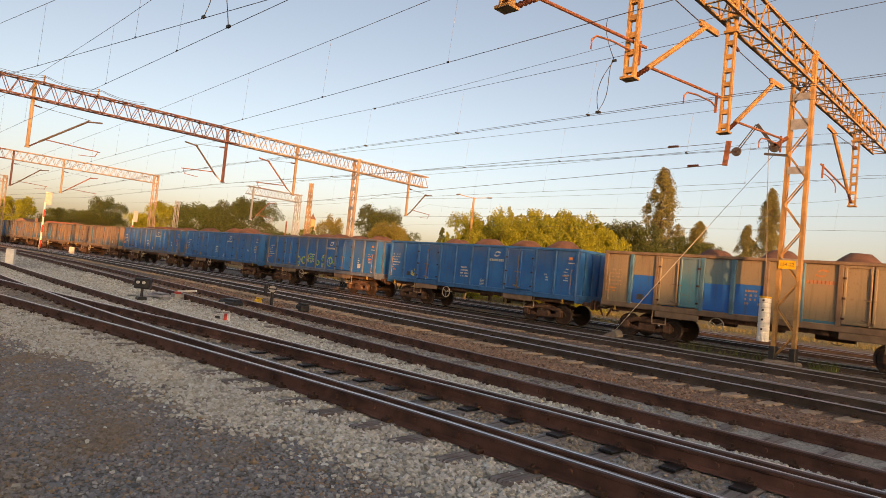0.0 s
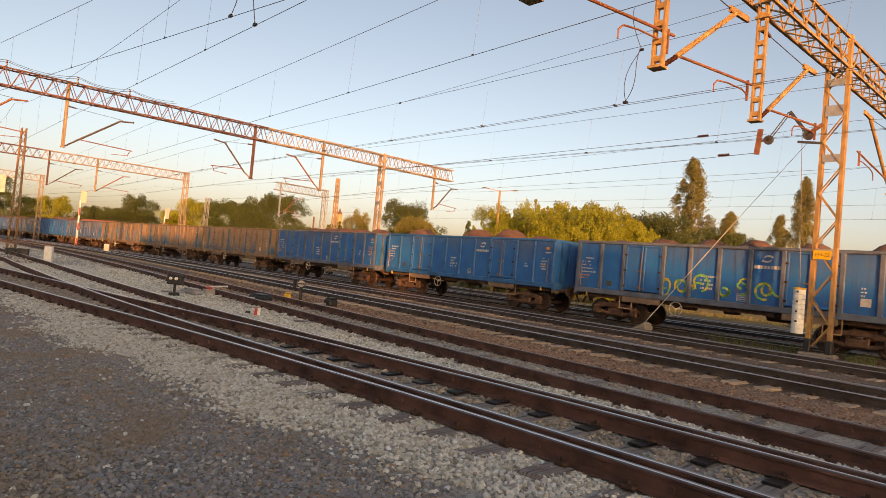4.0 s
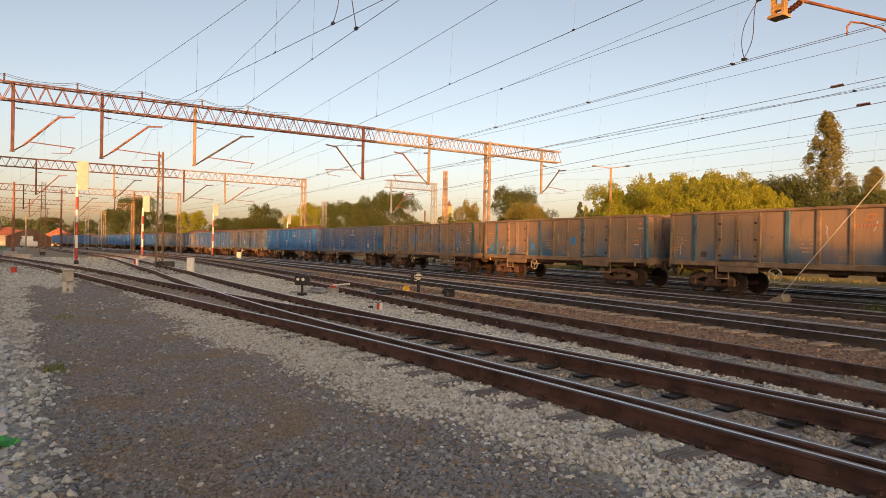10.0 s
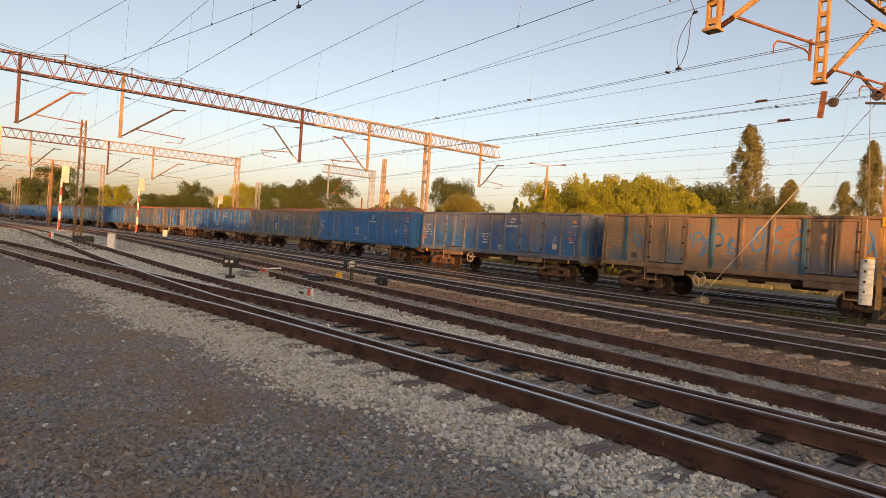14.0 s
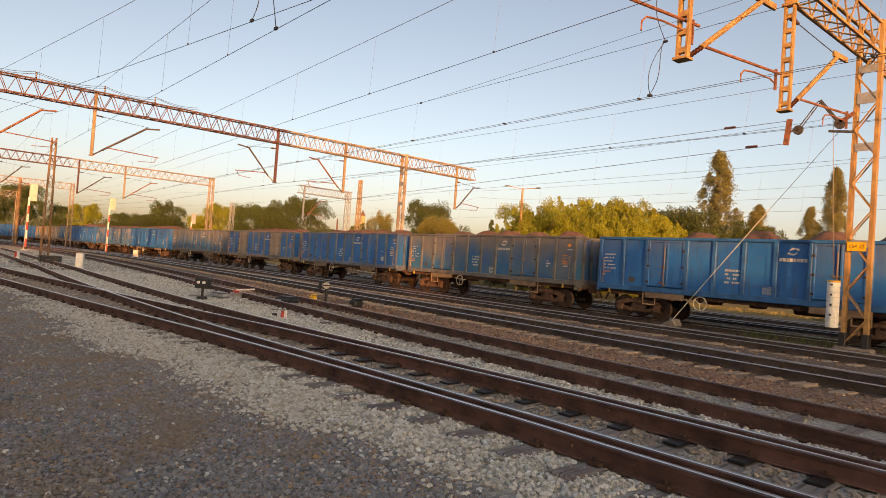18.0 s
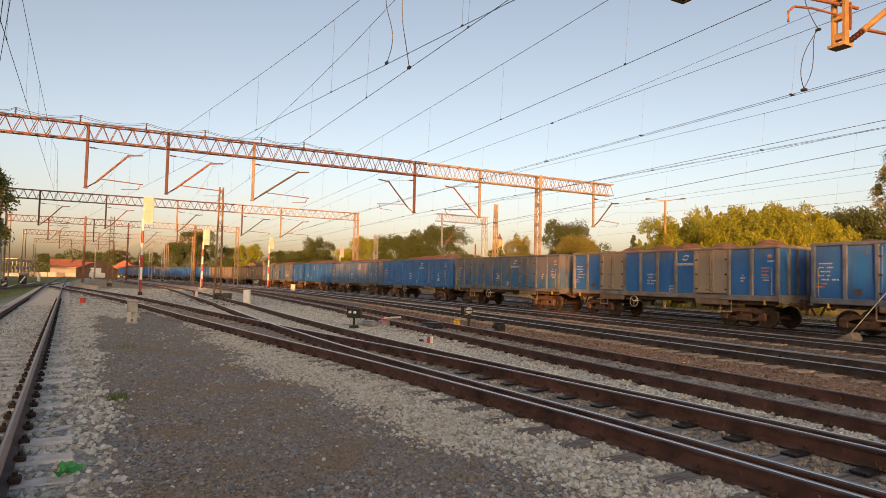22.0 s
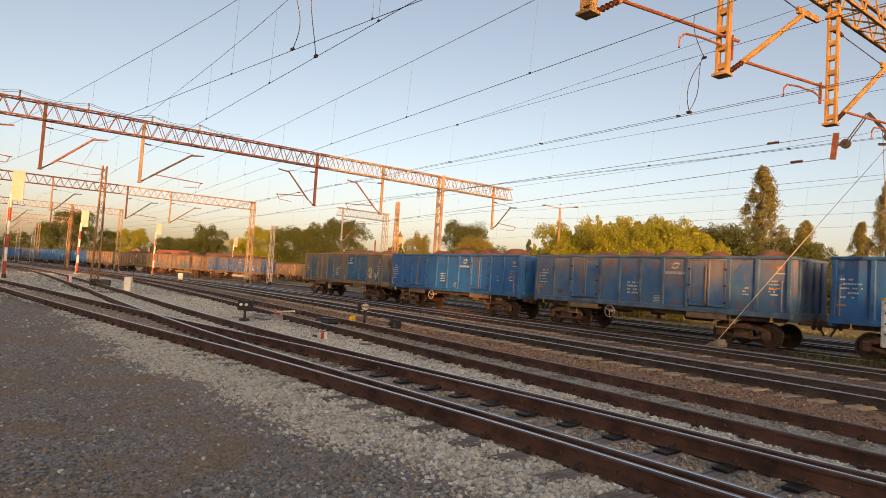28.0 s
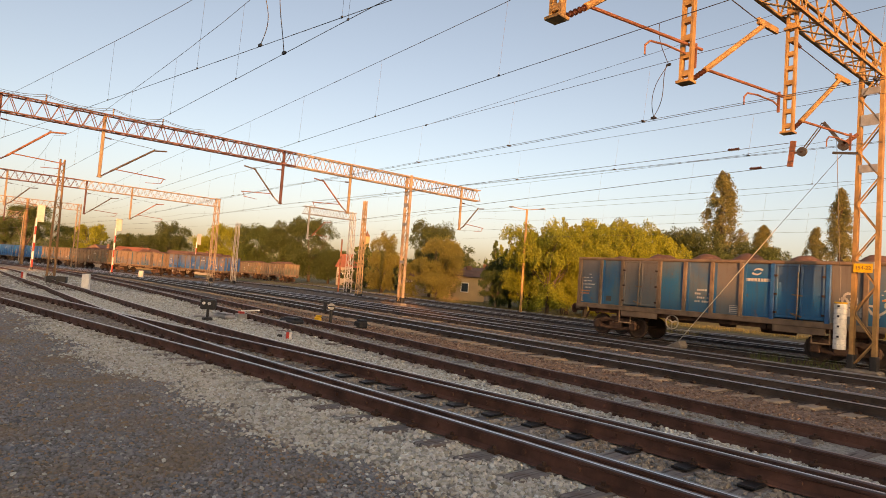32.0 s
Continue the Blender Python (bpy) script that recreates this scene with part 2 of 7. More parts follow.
M_DUSTY = island_stone("dusty_ballast", [(0.09, 0.065, 0.05), (0.17, 0.12, 0.09), (0.24, 0.17, 0.125), (0.12, 0.09, 0.075)])
M_RAILOIL = plain("rail_oily", (0.066, 0.05, 0.043), 0.6, 0.3, 0.5, 2.2, 0.4)
M_RAILDULL = plain("rail_dull_top", (0.2, 0.105, 0.08), 0.55, 0.25, 0.25, 3.0, 0.2)


def old_wood(name, c):
    """Weathered timber: grain and cracks along the sleeper's length."""
    m, t, b = nodes_of(name)
    co = t.nodes.new("ShaderNodeTexCoord")
    mp = t.nodes.new("ShaderNodeMapping")
    mp.inputs["Scale"].default_value = (40.0, 2.2, 40.0)
    t.links.new(co.outputs["Object"], mp.inputs[0])
    n = t.nodes.new("ShaderNodeTexNoise")
    n.inputs["Scale"].default_value, n.inputs["Detail"].default_value = 1.0, 6.0
    t.links.new(mp.outputs[0], n.inputs["Vector"])
    info = t.nodes.new("ShaderNodeObjectInfo")
    grain = ramp(t, n.outputs[0], [(0.34, tuple(0.25 * x for x in c)), (0.44, c), (0.7, tuple(1.35 * x for x in c))])
    tone = ramp(t, info.outputs["Random"], [(0.0, 0.6), (1.0, 1.0)])
    rust = noise_tex(t, 3.0)
    k = mixed(t, 1.0, grain.outputs[0], tone.outputs[0], "MULTIPLY")
    k = mixed(t, ramp(t, rust.outputs[0], [(0.5, 0.0), (0.7, 0.6)]).outputs[0], k, (0.11, 0.06, 0.04))
    t.links.new(k, b.inputs["Base Color"])
    b.inputs["Roughness"].default_value = 0.9
    bumped(t, b, n.outputs[0], 0.9, 0.012)
    return m


M_TIE = old_wood("sleeper_wood", (0.2, 0.2, 0.207))
M_TIEC = plain("sleeper_concrete", (0.52, 0.52, 0.52), 0.85, 0.0, 0.2, 5.0, 0.4)
M_IRON = plain("clip_iron", (0.055, 0.03, 0.022), 0.8, 0.3, 0.4, 20.0, 0.4)
M_MAST = plain("mast_paint", (0.353, 0.205, 0.082), 0.65, 0.0, 0.4, 2.5, 0.3)
M_ARM = plain("tarred_arm", (0.075, 0.055, 0.048), 0.7, 0.0, 0.35, 2.0, 0.2)
M_MASTF = plain("mast_faded_rust", (0.34, 0.245, 0.17), 0.7, 0.0, 0.4, 1.6, 0.3)
M_RUSTY = plain("rusty_steel", (0.25, 0.10, 0.06), 0.75, 0.1, 0.4, 2.5, 0.4)
M_DARKRED = plain("dark_red_steel", (0.11, 0.045, 0.04), 0.7, 0.1, 0.35, 2.5, 0.3)
M_STEEL = plain("weathered_steel", (0.085, 0.08, 0.08), 0.6, 0.4, 0.3, 6.0, 0.2)
M_RUSTTAN = plain("rusty_tan_paint", (0.255, 0.145, 0.0723), 0.7, 0.05, 0.4, 2.5, 0.3)
M_BEAM = plain("rust_red_beam", (0.13, 0.058, 0.05), 0.7, 0.05, 0.45, 1.2, 0.3)
M_TANPOST = plain("tan_steel", (0.306, 0.212, 0.128), 0.65, 0.05, 0.3, 2.5, 0.3)
M_GALV = plain("galvanised_steel", (0.36, 0.36, 0.36), 0.55, 0.5, 0.25, 3.0, 0.2)
M_WIRE = plain("wire_copper", (0.085, 0.075, 0.075), 0.5, 0.4, 0.1, 1.0, 0.0)
M_INSUL = plain("insulator_brown", (0.085, 0.034, 0.024), 0.25, 0.0, 0.2, 8.0, 0.0)
M_BLACK = plain("black_paint", (0.02, 0.02, 0.022), 0.5, 0.0, 0.3, 6.0, 0.1)
M_WHITE = plain("white_paint", (0.78, 0.77, 0.73), 0.5, 0.0, 0.1, 6.0, 0.1)
M_RED = plain("red_paint", (0.55, 0.05, 0.035), 0.5, 0.0, 0.2, 6.0, 0.1)
M_YELLOW = plain("yellow_paint", (0.72, 0.42, 0.03), 0.5, 0.0, 0.2, 6.0, 0.1)
M_CONC = plain("concrete", (0.40, 0.38, 0.35), 0.9, 0.0, 0.25, 4.0, 0.5)
M_CONCD = plain("concrete_dark", (0.2, 0.175, 0.15), 0.9, 0.0, 0.3, 4.0, 0.5)
M_BOGIE = plain("bogie_dirt", (0.105, 0.056, 0.038), 0.85, 0.1, 0.45, 5.0, 0.5)
M_WHEEL = plain("wheel_steel", (0.085, 0.057, 0.045), 0.55, 0.6, 0.3, 8.0, 0.2)
M_COAL = plain("coal_load", (0.13, 0.068, 0.052), 0.95, 0.0, 0.35, 3.0, 1.0, fine=14.0)
M_BLUE = wagon_paint("paint_blue", (0.004, 0.108, 0.355), (0.008, 0.14, 0.4), (0.12, 0.105, 0.1), 0.16)
M_BLUED = wagon_paint("paint_blue_dusty", (0.012, 0.1, 0.3), (0.022, 0.135, 0.33), (0.2, 0.175, 0.16), 0.5)
M_TAN = wagon_paint("paint_dust_brown", (0.0162, 0.108, 0.227), (0.0324, 0.13, 0.205), (0.265, 0.178, 0.119), 0.95)
M_PATCH = wagon_paint("paint_patched", (0.004, 0.10, 0.42), (0.012, 0.15, 0.30), (0.33, 0.25, 0.17), 0.58)
M_GTAN = wagon_paint("paint_grey_tan", (0.0066, 0.099, 0.275), (0.03, 0.135, 0.24), (0.17, 0.145, 0.13), 0.56)
M_OLIVE = wagon_paint("paint_olive_rust", (0.10, 0.105, 0.08), (0.15, 0.125, 0.09), (0.25, 0.165, 0.105), 0.6)
M_FLAKE = wagon_paint("paint_flaking", (0.02, 0.115, 0.3), (0.05, 0.15, 0.27), (0.25, 0.2, 0.18), 0.42, flake=True)
M_DOORTAN = wagon_paint("paint_door_tan", (0.24, 0.215, 0.19), (0.28, 0.24, 0.2), (0.23, 0.185, 0.15), 0.5)
M_RIB_G = plain("rib_grey_tan", (0.16, 0.15, 0.145), 0.65, 0.0, 0.4, 1.5, 0.2)
M_RIB_F = plain("rib_blue_grey", (0.055, 0.12, 0.21), 0.65, 0.0, 0.45, 1.5, 0.2)
M_RIB_T = plain("rib_rust", (0.18, 0.125, 0.088), 0.7, 0.0, 0.35, 2.0, 0.3)
M_RIB_N = plain("rib_brown_dust", (0.2, 0.138, 0.095), 0.7, 0.0, 0.4, 1.5, 0.3)
M_RIB_B = plain("rib_blue", (0.012, 0.105, 0.29), 0.55, 0.0, 0.35, 2.0, 0.2)
M_RIB_D = plain("rib_dusty", (0.1, 0.125, 0.175), 0.65, 0.0, 0.4, 1.5, 0.2)
M_RIB_H = plain("rib_dust_grey", (0.115, 0.118, 0.125), 0.65, 0.0, 0.45, 1.5, 0.2)
M_RIB_E = plain("rib_teal", (0.035, 0.105, 0.155), 0.65, 0.0, 0.45, 1.5, 0.2)
M_HOOK = plain("hook_yellow", (0.45, 0.28, 0.06), 0.6, 0.0, 0.3, 6.0, 0.1)
M_STEPS = plain("step_paint", (0.34, 0.22, 0.13), 0.7, 0.0, 0.4, 5.0, 0.1)
M_HANDW = plain("handwheel_paint", (0.45, 0.4, 0.33), 0.6, 0.0, 0.3, 6.0, 0.1)
M_GLASS = plain("dark_glass", (0.03, 0.04, 0.05), 0.1, 0.0, 0.1, 2.0, 0.0)


# ---- mesh helpers ----
class Shape:
    """Collects vertices and faces of one mesh."""

    def __init__(self):
        self.v, self.f, self.m, self.slots = [], [], [], []

    def slot(self, mat):
        if mat not in self.slots:
            self.slots.append(mat)
        return self.slots.index(mat)

    def add(self, verts, faces, mat):
        k, s = len(self.v), self.slot(mat)
        self.v.extend([tuple(p) for p in verts])
        self.f.extend([tuple(i + k for i in f) for f in faces])
        self.m.extend([s] * len(faces))
        return self

    def box(self, x, y, z, sx, sy, sz, mat, rot=None, bevel=0.0):
        hx, hy, hz = sx / 2, sy / 2, sz / 2
        if bevel:
            w = min(bevel, hx * 0.9, hy * 0.9, hz * 0.9)
            vs = []
            for c in ((hx, hy, hz),):
                for a in (-1, 1):
                    for b in (-1, 1):
                        for d in (-1, 1):
                            vs += [(a * (hx - w), b * (hy - w), d * hz), (a * (hx - w), b * hy, d * (hz - w)), (a * hx, b * (hy - w), d * (hz - w))]
            idx = {}
            n = 0
            for a in (-1, 1):
                for b in (-1, 1):
                    for d in (-1, 1):
                        idx[a, b, d] = n
                        n += 3
            fs = []
            for s in (-1, 1):
                fs.append([idx[a, b, s] for a, b in ((-1, -1), (1, -1), (1, 1), (-1, 1))])
                fs.append([idx[a, s, b] + 1 for a, b in ((-1, -1), (1, -1), (1, 1), (-1, 1))])
                fs.append([idx[s, a, b] + 2 for a, b in ((-1, -1), (1, -1), (1, 1), (-1, 1))])
                for q in (-1, 1):
                    fs.append([idx[-1, s, q], idx[1, s, q], idx[1, s, q] + 1, idx[-1, s, q] + 1])
                    fs.append([idx[s, -1, q], idx[s, 1, q], idx[s, 1, q] + 2, idx[s, -1, q] + 2])
                    fs.append([idx[s, q, -1] + 1, idx[s, q, 1] + 1, idx[s, q, 1] + 2, idx[s, q, -1] + 2])
            for k in idx.values():
                fs.append([k, k + 1, k + 2])
        else:
            vs = [(a * hx, b * hy, c * hz) for a in (-1, 1) for b in (-1, 1) for c in (-1, 1)]
            fs = [(0, 1, 3, 2), (4, 6, 7, 5), (0, 4, 5, 1), (2, 3, 7, 6), (0, 2, 6, 4), (1, 5, 7, 3)]
        if rot is not None:
            vs = [rot @ Vector(p) for p in vs]
        return self.add([(p[0] + x, p[1] + y, p[2] + z) for p in vs], fs, mat)

    def bar(self, p, q, w, mat, h=None):
        """A straight bar of square or flat section from p to q."""
        p, q = Vector(p), Vector(q)
        d = q - p
        rot = d.to_track_quat("X", "Z").to_matrix()
        c = (p + q) / 2
        return self.box(c.x, c.y, c.z, d.length, w, h or w, mat, rot)

    def tube(self, p, q, r, mat, n=8, r2=None, caps=True):
        p, q = Vector(p), Vector(q)
        rot = (q - p).to_track_quat("Z", "Y").to_matrix()
        r2 = r if r2 is None else r2
        ring = [Vector((math.cos(2 * math.pi * i / n), math.sin(2 * math.pi * i / n), 0)) for i in range(n)]
        vs = [p + rot @ (c * r) for c in ring] + [q + rot @ (c * r2) for c in ring]
        fs = [(i, (i + 1) % n, n + (i + 1) % n, n + i) for i in range(n)]
        if caps:
            fs += [tuple(range(n - 1, -1, -1)), tuple(range(n, 2 * n))]
        return self.add(vs, fs, mat)

    def turn(self, profile, at, mat, n=12, axis="Z"):
        """A body of revolution: rows of (radius, height)."""
        vs, fs = [], []
        for r, h in profile:
            for i in range(n):
                a = 2 * math.pi * i / n
                c, s = r * math.cos(a), r * math.sin(a)
                v = (c, s, h) if axis == "Z" else ((c, h, s) if axis == "Y" else (h, c, s))
                vs.append((v[0] + at[0], v[1] + at[1], v[2] + at[2]))
        for k in range(len(profile) - 1):
            for i in range(n):
                j = (i + 1) % n
                fs.append((k * n + i, k * n + j, (k + 1) * n + j, (k + 1) * n + i))
        fs += [tuple(range(n - 1, -1, -1)), tuple(range((len(profile) - 1) * n, len(profile) * n))]
        return self.add(vs, fs, mat)

    def mesh(self, name, smooth=False):
        me = bpy.data.meshes.new(name)
        me.from_pydata(self.v, [], self.f)
        for s in self.slots:
            me.materials.append(s)
        me.polygons.foreach_set("material_index", self.m)
        if smooth:
            me.polygons.foreach_set("use_smooth", [True] * len(self.f))
        me.update()
        bm = bmesh.new()
        bm.from_mesh(me)
        bmesh.ops.recalc_face_normals(bm, faces=bm.faces)
        bm.to_mesh(me)
        bm.free()
        return me


def part(name, shape, parent=None, label="", smooth=False, at=None):
    data = shape.mesh(name, smooth) if isinstance(shape, Shape) else shape
    ob = new(name, data)
    if parent is not None:
        ob.parent = parent
    if at is not None:
        ob.matrix_basis = at
    if label:
        ob["label"] = label
    return ob


def thing(name, label, category, group="", kind="", at=None):
    ob = new(name)
    ob.empty_display_size = 0.2
    if at is not None:
        ob.matrix_basis = at
    return tagged(ob, label, category, group, kind)


# ---- plan: centre lines of the tracks, from right to left ----
def smooth_line(pts, step):
    """Points on a rounded line through pts, about step apart."""
    p = np.array(pts, float)
    out = []
    for i in range(len(p) - 1):
        a, b, c, d = p[max(i - 1, 0)], p[i], p[i + 1], p[min(i + 2, len(p) - 1)]
        n = max(1, int(np.linalg.norm(c - b) / step))
        for k in range(n):
            u = k / n
            out.append(0.5 * (2 * b + (c - a) * u + (2 * a - 5 * b + 4 * c - d) * u * u + (3 * b - a - 3 * c + d) * u ** 3))
    out.append(p[-1])
    return np.array(out)


LINES = {
    "siding": ([(9, -0.7), (0, -1.16), (-18, -2.15), (-49, -3.85), (-75, -5.3), (-130, -8.0), (-240, -13.0)], 0.0),
    "curve": ([(9, 5.65), (-3, 5.3), (-6, 5.13), (-11, 4.62), (-16, 3.9), (-25, 2.75), (-40, 0.9), (-58, -2.1), (-75, -5.0)], 0.0),
    "branch": ([(9, 5.9), (-3, 5.55), (-6, 5.4), (-11, 5.1), (-16, 4.98), (-22, 5.02), (-30, 5.2), (-40, 5.4), (-80, 5.2), (-130, 1.0), (-240, -4.0)], 0.0),
    "second": ([(9, 7.7), (-4, 8.2), (-10, 8.55), (-20, 9.3), (-40, 10.7), (-70, 11.5), (-110, 9.0), (-240, 0.5)], -0.02),
    "loop": ([(-30, -9.6), (-50, -9.2), (-62, -8.7), (-74, -7.7), (-86, -6.9), (-100, -6.9), (-130, -8.3)], -0.05),
    "third": ([(14, 12.2), (-6.6, 13.5), (-20, 14.5), (-40, 15.9), (-70, 16.6), (-110, 13.8), (-240, 5.0)], -0.1),
    "fourth": ([(18, 18.2), (-6.6, 19.3), (-40, 21.0), (-70, 20.9), (-110, 17.6), (-240, 9.0)], -0.2),
    "goods": ([(60, 24.95), (30, 24.95), (-6.6, 24.95), (-40, 24.95), (-58, 24.6), (-80, 23.3), (-120, 20.4), (-240, 12.0)], -0.3),
    "sixth": ([(60, 31), (20, 31), (-20, 31.2), (-45, 33), (-70, 36), (-90, 35), (-102, 31.2), (-114, 26.5), (-134, 21.5), (-184, 11.0), (-240, 0.0), (-300, -11.0)], -0.35),
    "seventh": ([(60, 36), (20, 36), (-20, 36.5), (-50, 40.5), (-80, 48), (-108, 53.4), (-150, 54), (-220, 50)], -0.35),
}
PATHS = {k: smooth_line(p, 0.6) for k, (p, z) in LINES.items()}


class Path:
    """A place and a heading by the length along a line."""

    def __init__(self, pts):
        self.p = pts
        self.s = np.r_[0, np.cumsum(np.linalg.norm(np.diff(pts, axis=0), axis=1))]

    def at(self, s):
        s = float(np.clip(s, 0.01, self.s[-1] - 0.01))
        x, y = np.interp(s, self.s, self.p[:, 0]), np.interp(s, self.s, self.p[:, 1])
        a = np.array([np.interp(s - 0.3, self.s, self.p[:, 0]), np.interp(s - 0.3, self.s, self.p[:, 1])])
        b = np.array([np.interp(s + 0.3, self.s, self.p[:, 0]), np.interp(s + 0.3, self.s, self.p[:, 1])])
        d = a - b
        return x, y, math.atan2(d[1], d[0])

    def s_of_x(self, x):
        return float(np.interp(-x, -self.p[:, 0], self.s))


def ground_z(x, y):
    """Height of the yard: nearly level, falling gently across the tracks."""
    return float(np.interp(y, [-9, -6, 0, 9, 10, 11.3, 13, 19, 25, 40, 46, 60], [-0.3, -0.20, -0.188, -0.195, -0.205, -0.29, -0.305, -0.4, -0.5, -0.54, -0.5, -0.4]))


# ---- ground ----
def build_ground():
    xs = np.unique(np.concatenate([np.linspace(-2000, -300, 12), np.linspace(-300, 60, 181), np.linspace(60, 2000, 12)]))
    ys = np.unique(np.concatenate([np.linspace(-2000, -80, 10), np.linspace(-80, 80, 161), np.linspace(80, 2000, 12)]))
    vs = [(x, y, ground_z(x, y)) for y in ys for x in xs]
    n = len(xs)
    fs = [(j * n + i, j * n + i + 1, (j + 1) * n + i + 1, (j + 1) * n + i) for j in range(len(ys) - 1) for i in range(n - 1)]
    me = bpy.data.meshes.new("ground")
    me.from_pydata(vs, [], fs)
    me.materials.append(M_GROUND)
    me.polygons.foreach_set("use_smooth", [True] * len(fs))
    me.update()
    tagged(new("ground", me), "gravel railway yard with a dark trodden path", "ground", kind="structure")


build_ground()

RAIL_SECTION = [(-0.075, -0.17), (0.075, -0.17), (0.07, -0.157), (0.012, -0.135), (0.01, -0.045), (0.034, -0.036), (0.036, -0.012), (0.026, 0.0), (0.006, 0.0008),
                (-0.026, 0.0), (-0.036, -0.012), (-0.034, -0.036), (-0.01, -0.045), (-0.012, -0.135), (-0.07, -0.157)]


def rail_mesh(pts, z, offset, top, side=None, wide=False):
    d = np.gradient(pts, axis=0)
    d /= np.linalg.norm(d, axis=1)[:, None]
    nrm = np.stack([-d[:, 1], d[:, 0]], 1)
    m = len(RAIL_SECTION)
    vs = [(p[0] + q[0] * (offset + u), p[1] + q[1] * (offset + u), z + h) for p, q in zip(pts, nrm) for u, h in RAIL_SECTION]
    fs, mats = [], []
    for i in range(len(pts) - 1):
        for k in range(m):
            j = (k + 1) % m
            fs.append((i * m + k, i * m + j, (i + 1) * m + j, (i + 1) * m + k))
            bright = k in (6, 7, 8, 9) or k == (5 if offset < 0 else 10) if wide else k == 7 and offset > 0 or k == 8 and offset < 0 or k == 9
            mats.append(1 if bright else 2 if k in (6, 7, 8) else 0)
    fs += [tuple(range(m)), tuple(range((len(pts) - 1) * m, len(pts) * m))]
    mats += [0, 0]
    s = Shape()
    s.v, s.f, s.m, s.slots = vs, fs, mats, [side or M_RAIL, top, M_RAILDARK]
    return s


def tie_mesh(mat, w=0.25, h=0.16, l=2.6):
    return Shape().box(0, 0, 0, w, l, h, mat, bevel=0.02).mesh("sleeper")


M_TIEB = plain("sleeper_stained_concrete", (0.34, 0.27, 0.21), 0.9, 0.0, 0.25, 5.0, 0.4)
TIE_WOOD, TIE_CONC, TIE_STAIN = tie_mesh(M_TIE), tie_mesh(M_TIEC, 0.24, 0.16, 2.5), tie_mesh(M_TIEB, 0.26, 0.18, 2.75)


def build_track(key, label, top, tie, near=(-34, 8), step=0.62, far_to=-110, skip=99, side_mat=None, wide=False):
    pts, z = PATHS[key], LINES[key][1]
    tr = thing("railway_track", label, "railway track", kind="structure")
    thin = pts[::3] if len(pts) > 60 else pts
    for side in (-0.7535, 0.7535):
        part("rail", rail_mesh(thin, z, side, top, side_mat, wide), tr)
    path = Path(pts)
    rest, clips = Shape(), Shape()
    s = 0.4
    rng = random.Random(key)
    while s < path.s[-1]:
        x, y, a = path.at(s)
        if x > skip:
            s += step
            continue
        zt = z - 0.17 - 0.085 + rng.uniform(-0.012, 0.008)
        if near[0] < x < near[1]:
            part("sleeper", tie, tr, at=pose(x, y, zt, rng.uniform(-1, 1), rng.uniform(-1, 1), math.degrees(a) + rng.uniform(-1.2, 1.2)))
        elif x > far_to:
            rest.box(x, y, zt, 0.25, 2.6, 0.16, tie.materials[0], Matrix.Rotation(a, 3, "Z"))
        if near[0] - 8 < x < near[1]:
            rot = Matrix.Rotation(a, 3, "Z")
            for side in (-0.7535, 0.7535):
                for k in (-0.1, 0.1):
                    c = rot @ Vector((0, side + k, 0))
                    clips.box(x + c.x, y + c.y, z - 0.15, 0.12, 0.09, 0.045, M_IRON, rot, 0.012)
                    clips.tube((x + c.x, y + c.y, z - 0.14), (x + c.x, y + c.y, z - 0.095), 0.02, M_IRON, 6)
            if key in ("curve", "second") and x > -26:
                for side in (-0.7535, 0.7535):
                    c = rot @ Vector((0.31, side - 0.01, 0))
                    d = rot @ Vector((0, -0.03 if rot.col[1].y > 0 else 0.03, 0))
                    clips.tube((x + c.x, y + c.y, z - 0.09), (x + c.x + d.x, y + c.y + d.y, z - 0.09), 0.026, M_RAIL, 8)
        s += step
    if rest.v:
        tagged(part("sleepers_far", rest, tr), kind="stuff")
    if clips.v:
        tagged(part("rail_clips", clips, tr), kind="stuff")
    return tr


# ---- wagons ----
WAG_L, HALF_W, TOP = 12.8, 1.42, 3.38
BAYS = [0.0, 1.25, 2.35, 4.15, 5.275, 6.4, 7.525, 8.65, 10.45, 11.55, 12.8]
DOORS = (2, 7)


M_PTAN = wagon_paint("patch_tan", (0.21, 0.18, 0.13), (0.25, 0.205, 0.14), (0.25, 0.19, 0.125), 0.5)
M_PBLUE = wagon_paint("patch_blue", (0.004, 0.11, 0.42), (0.006, 0.13, 0.46), (0.1, 0.14, 0.2), 0.1)
M_PTEAL = wagon_paint("patch_teal", (0.02, 0.15, 0.26), (0.05, 0.19, 0.26), (0.2, 0.2, 0.18), 0.3)
M_PGREY = wagon_paint("patch_grey", (0.08, 0.12, 0.15), (0.12, 0.14, 0.15), (0.19, 0.155, 0.13), 0.5)
M_PDUST = wagon_paint("patch_dust_blue", (0.015, 0.115, 0.24), (0.05, 0.13, 0.19), (0.17, 0.15, 0.135), 0.62)
M_PDUSK = wagon_paint("patch_dull_blue", (0.012, 0.12, 0.25), (0.04, 0.13, 0.2), (0.16, 0.15, 0.14), 0.42)
M_PDEEP = wagon_paint("patch_deep_blue", (0.004, 0.1, 0.25), (0.01, 0.125, 0.28), (0.14, 0.125, 0.115), 0.2)
M_RIB_C = plain("rib_blue_green", (0.05, 0.16, 0.25), 0.6, 0.0, 0.4, 1.5, 0.2)
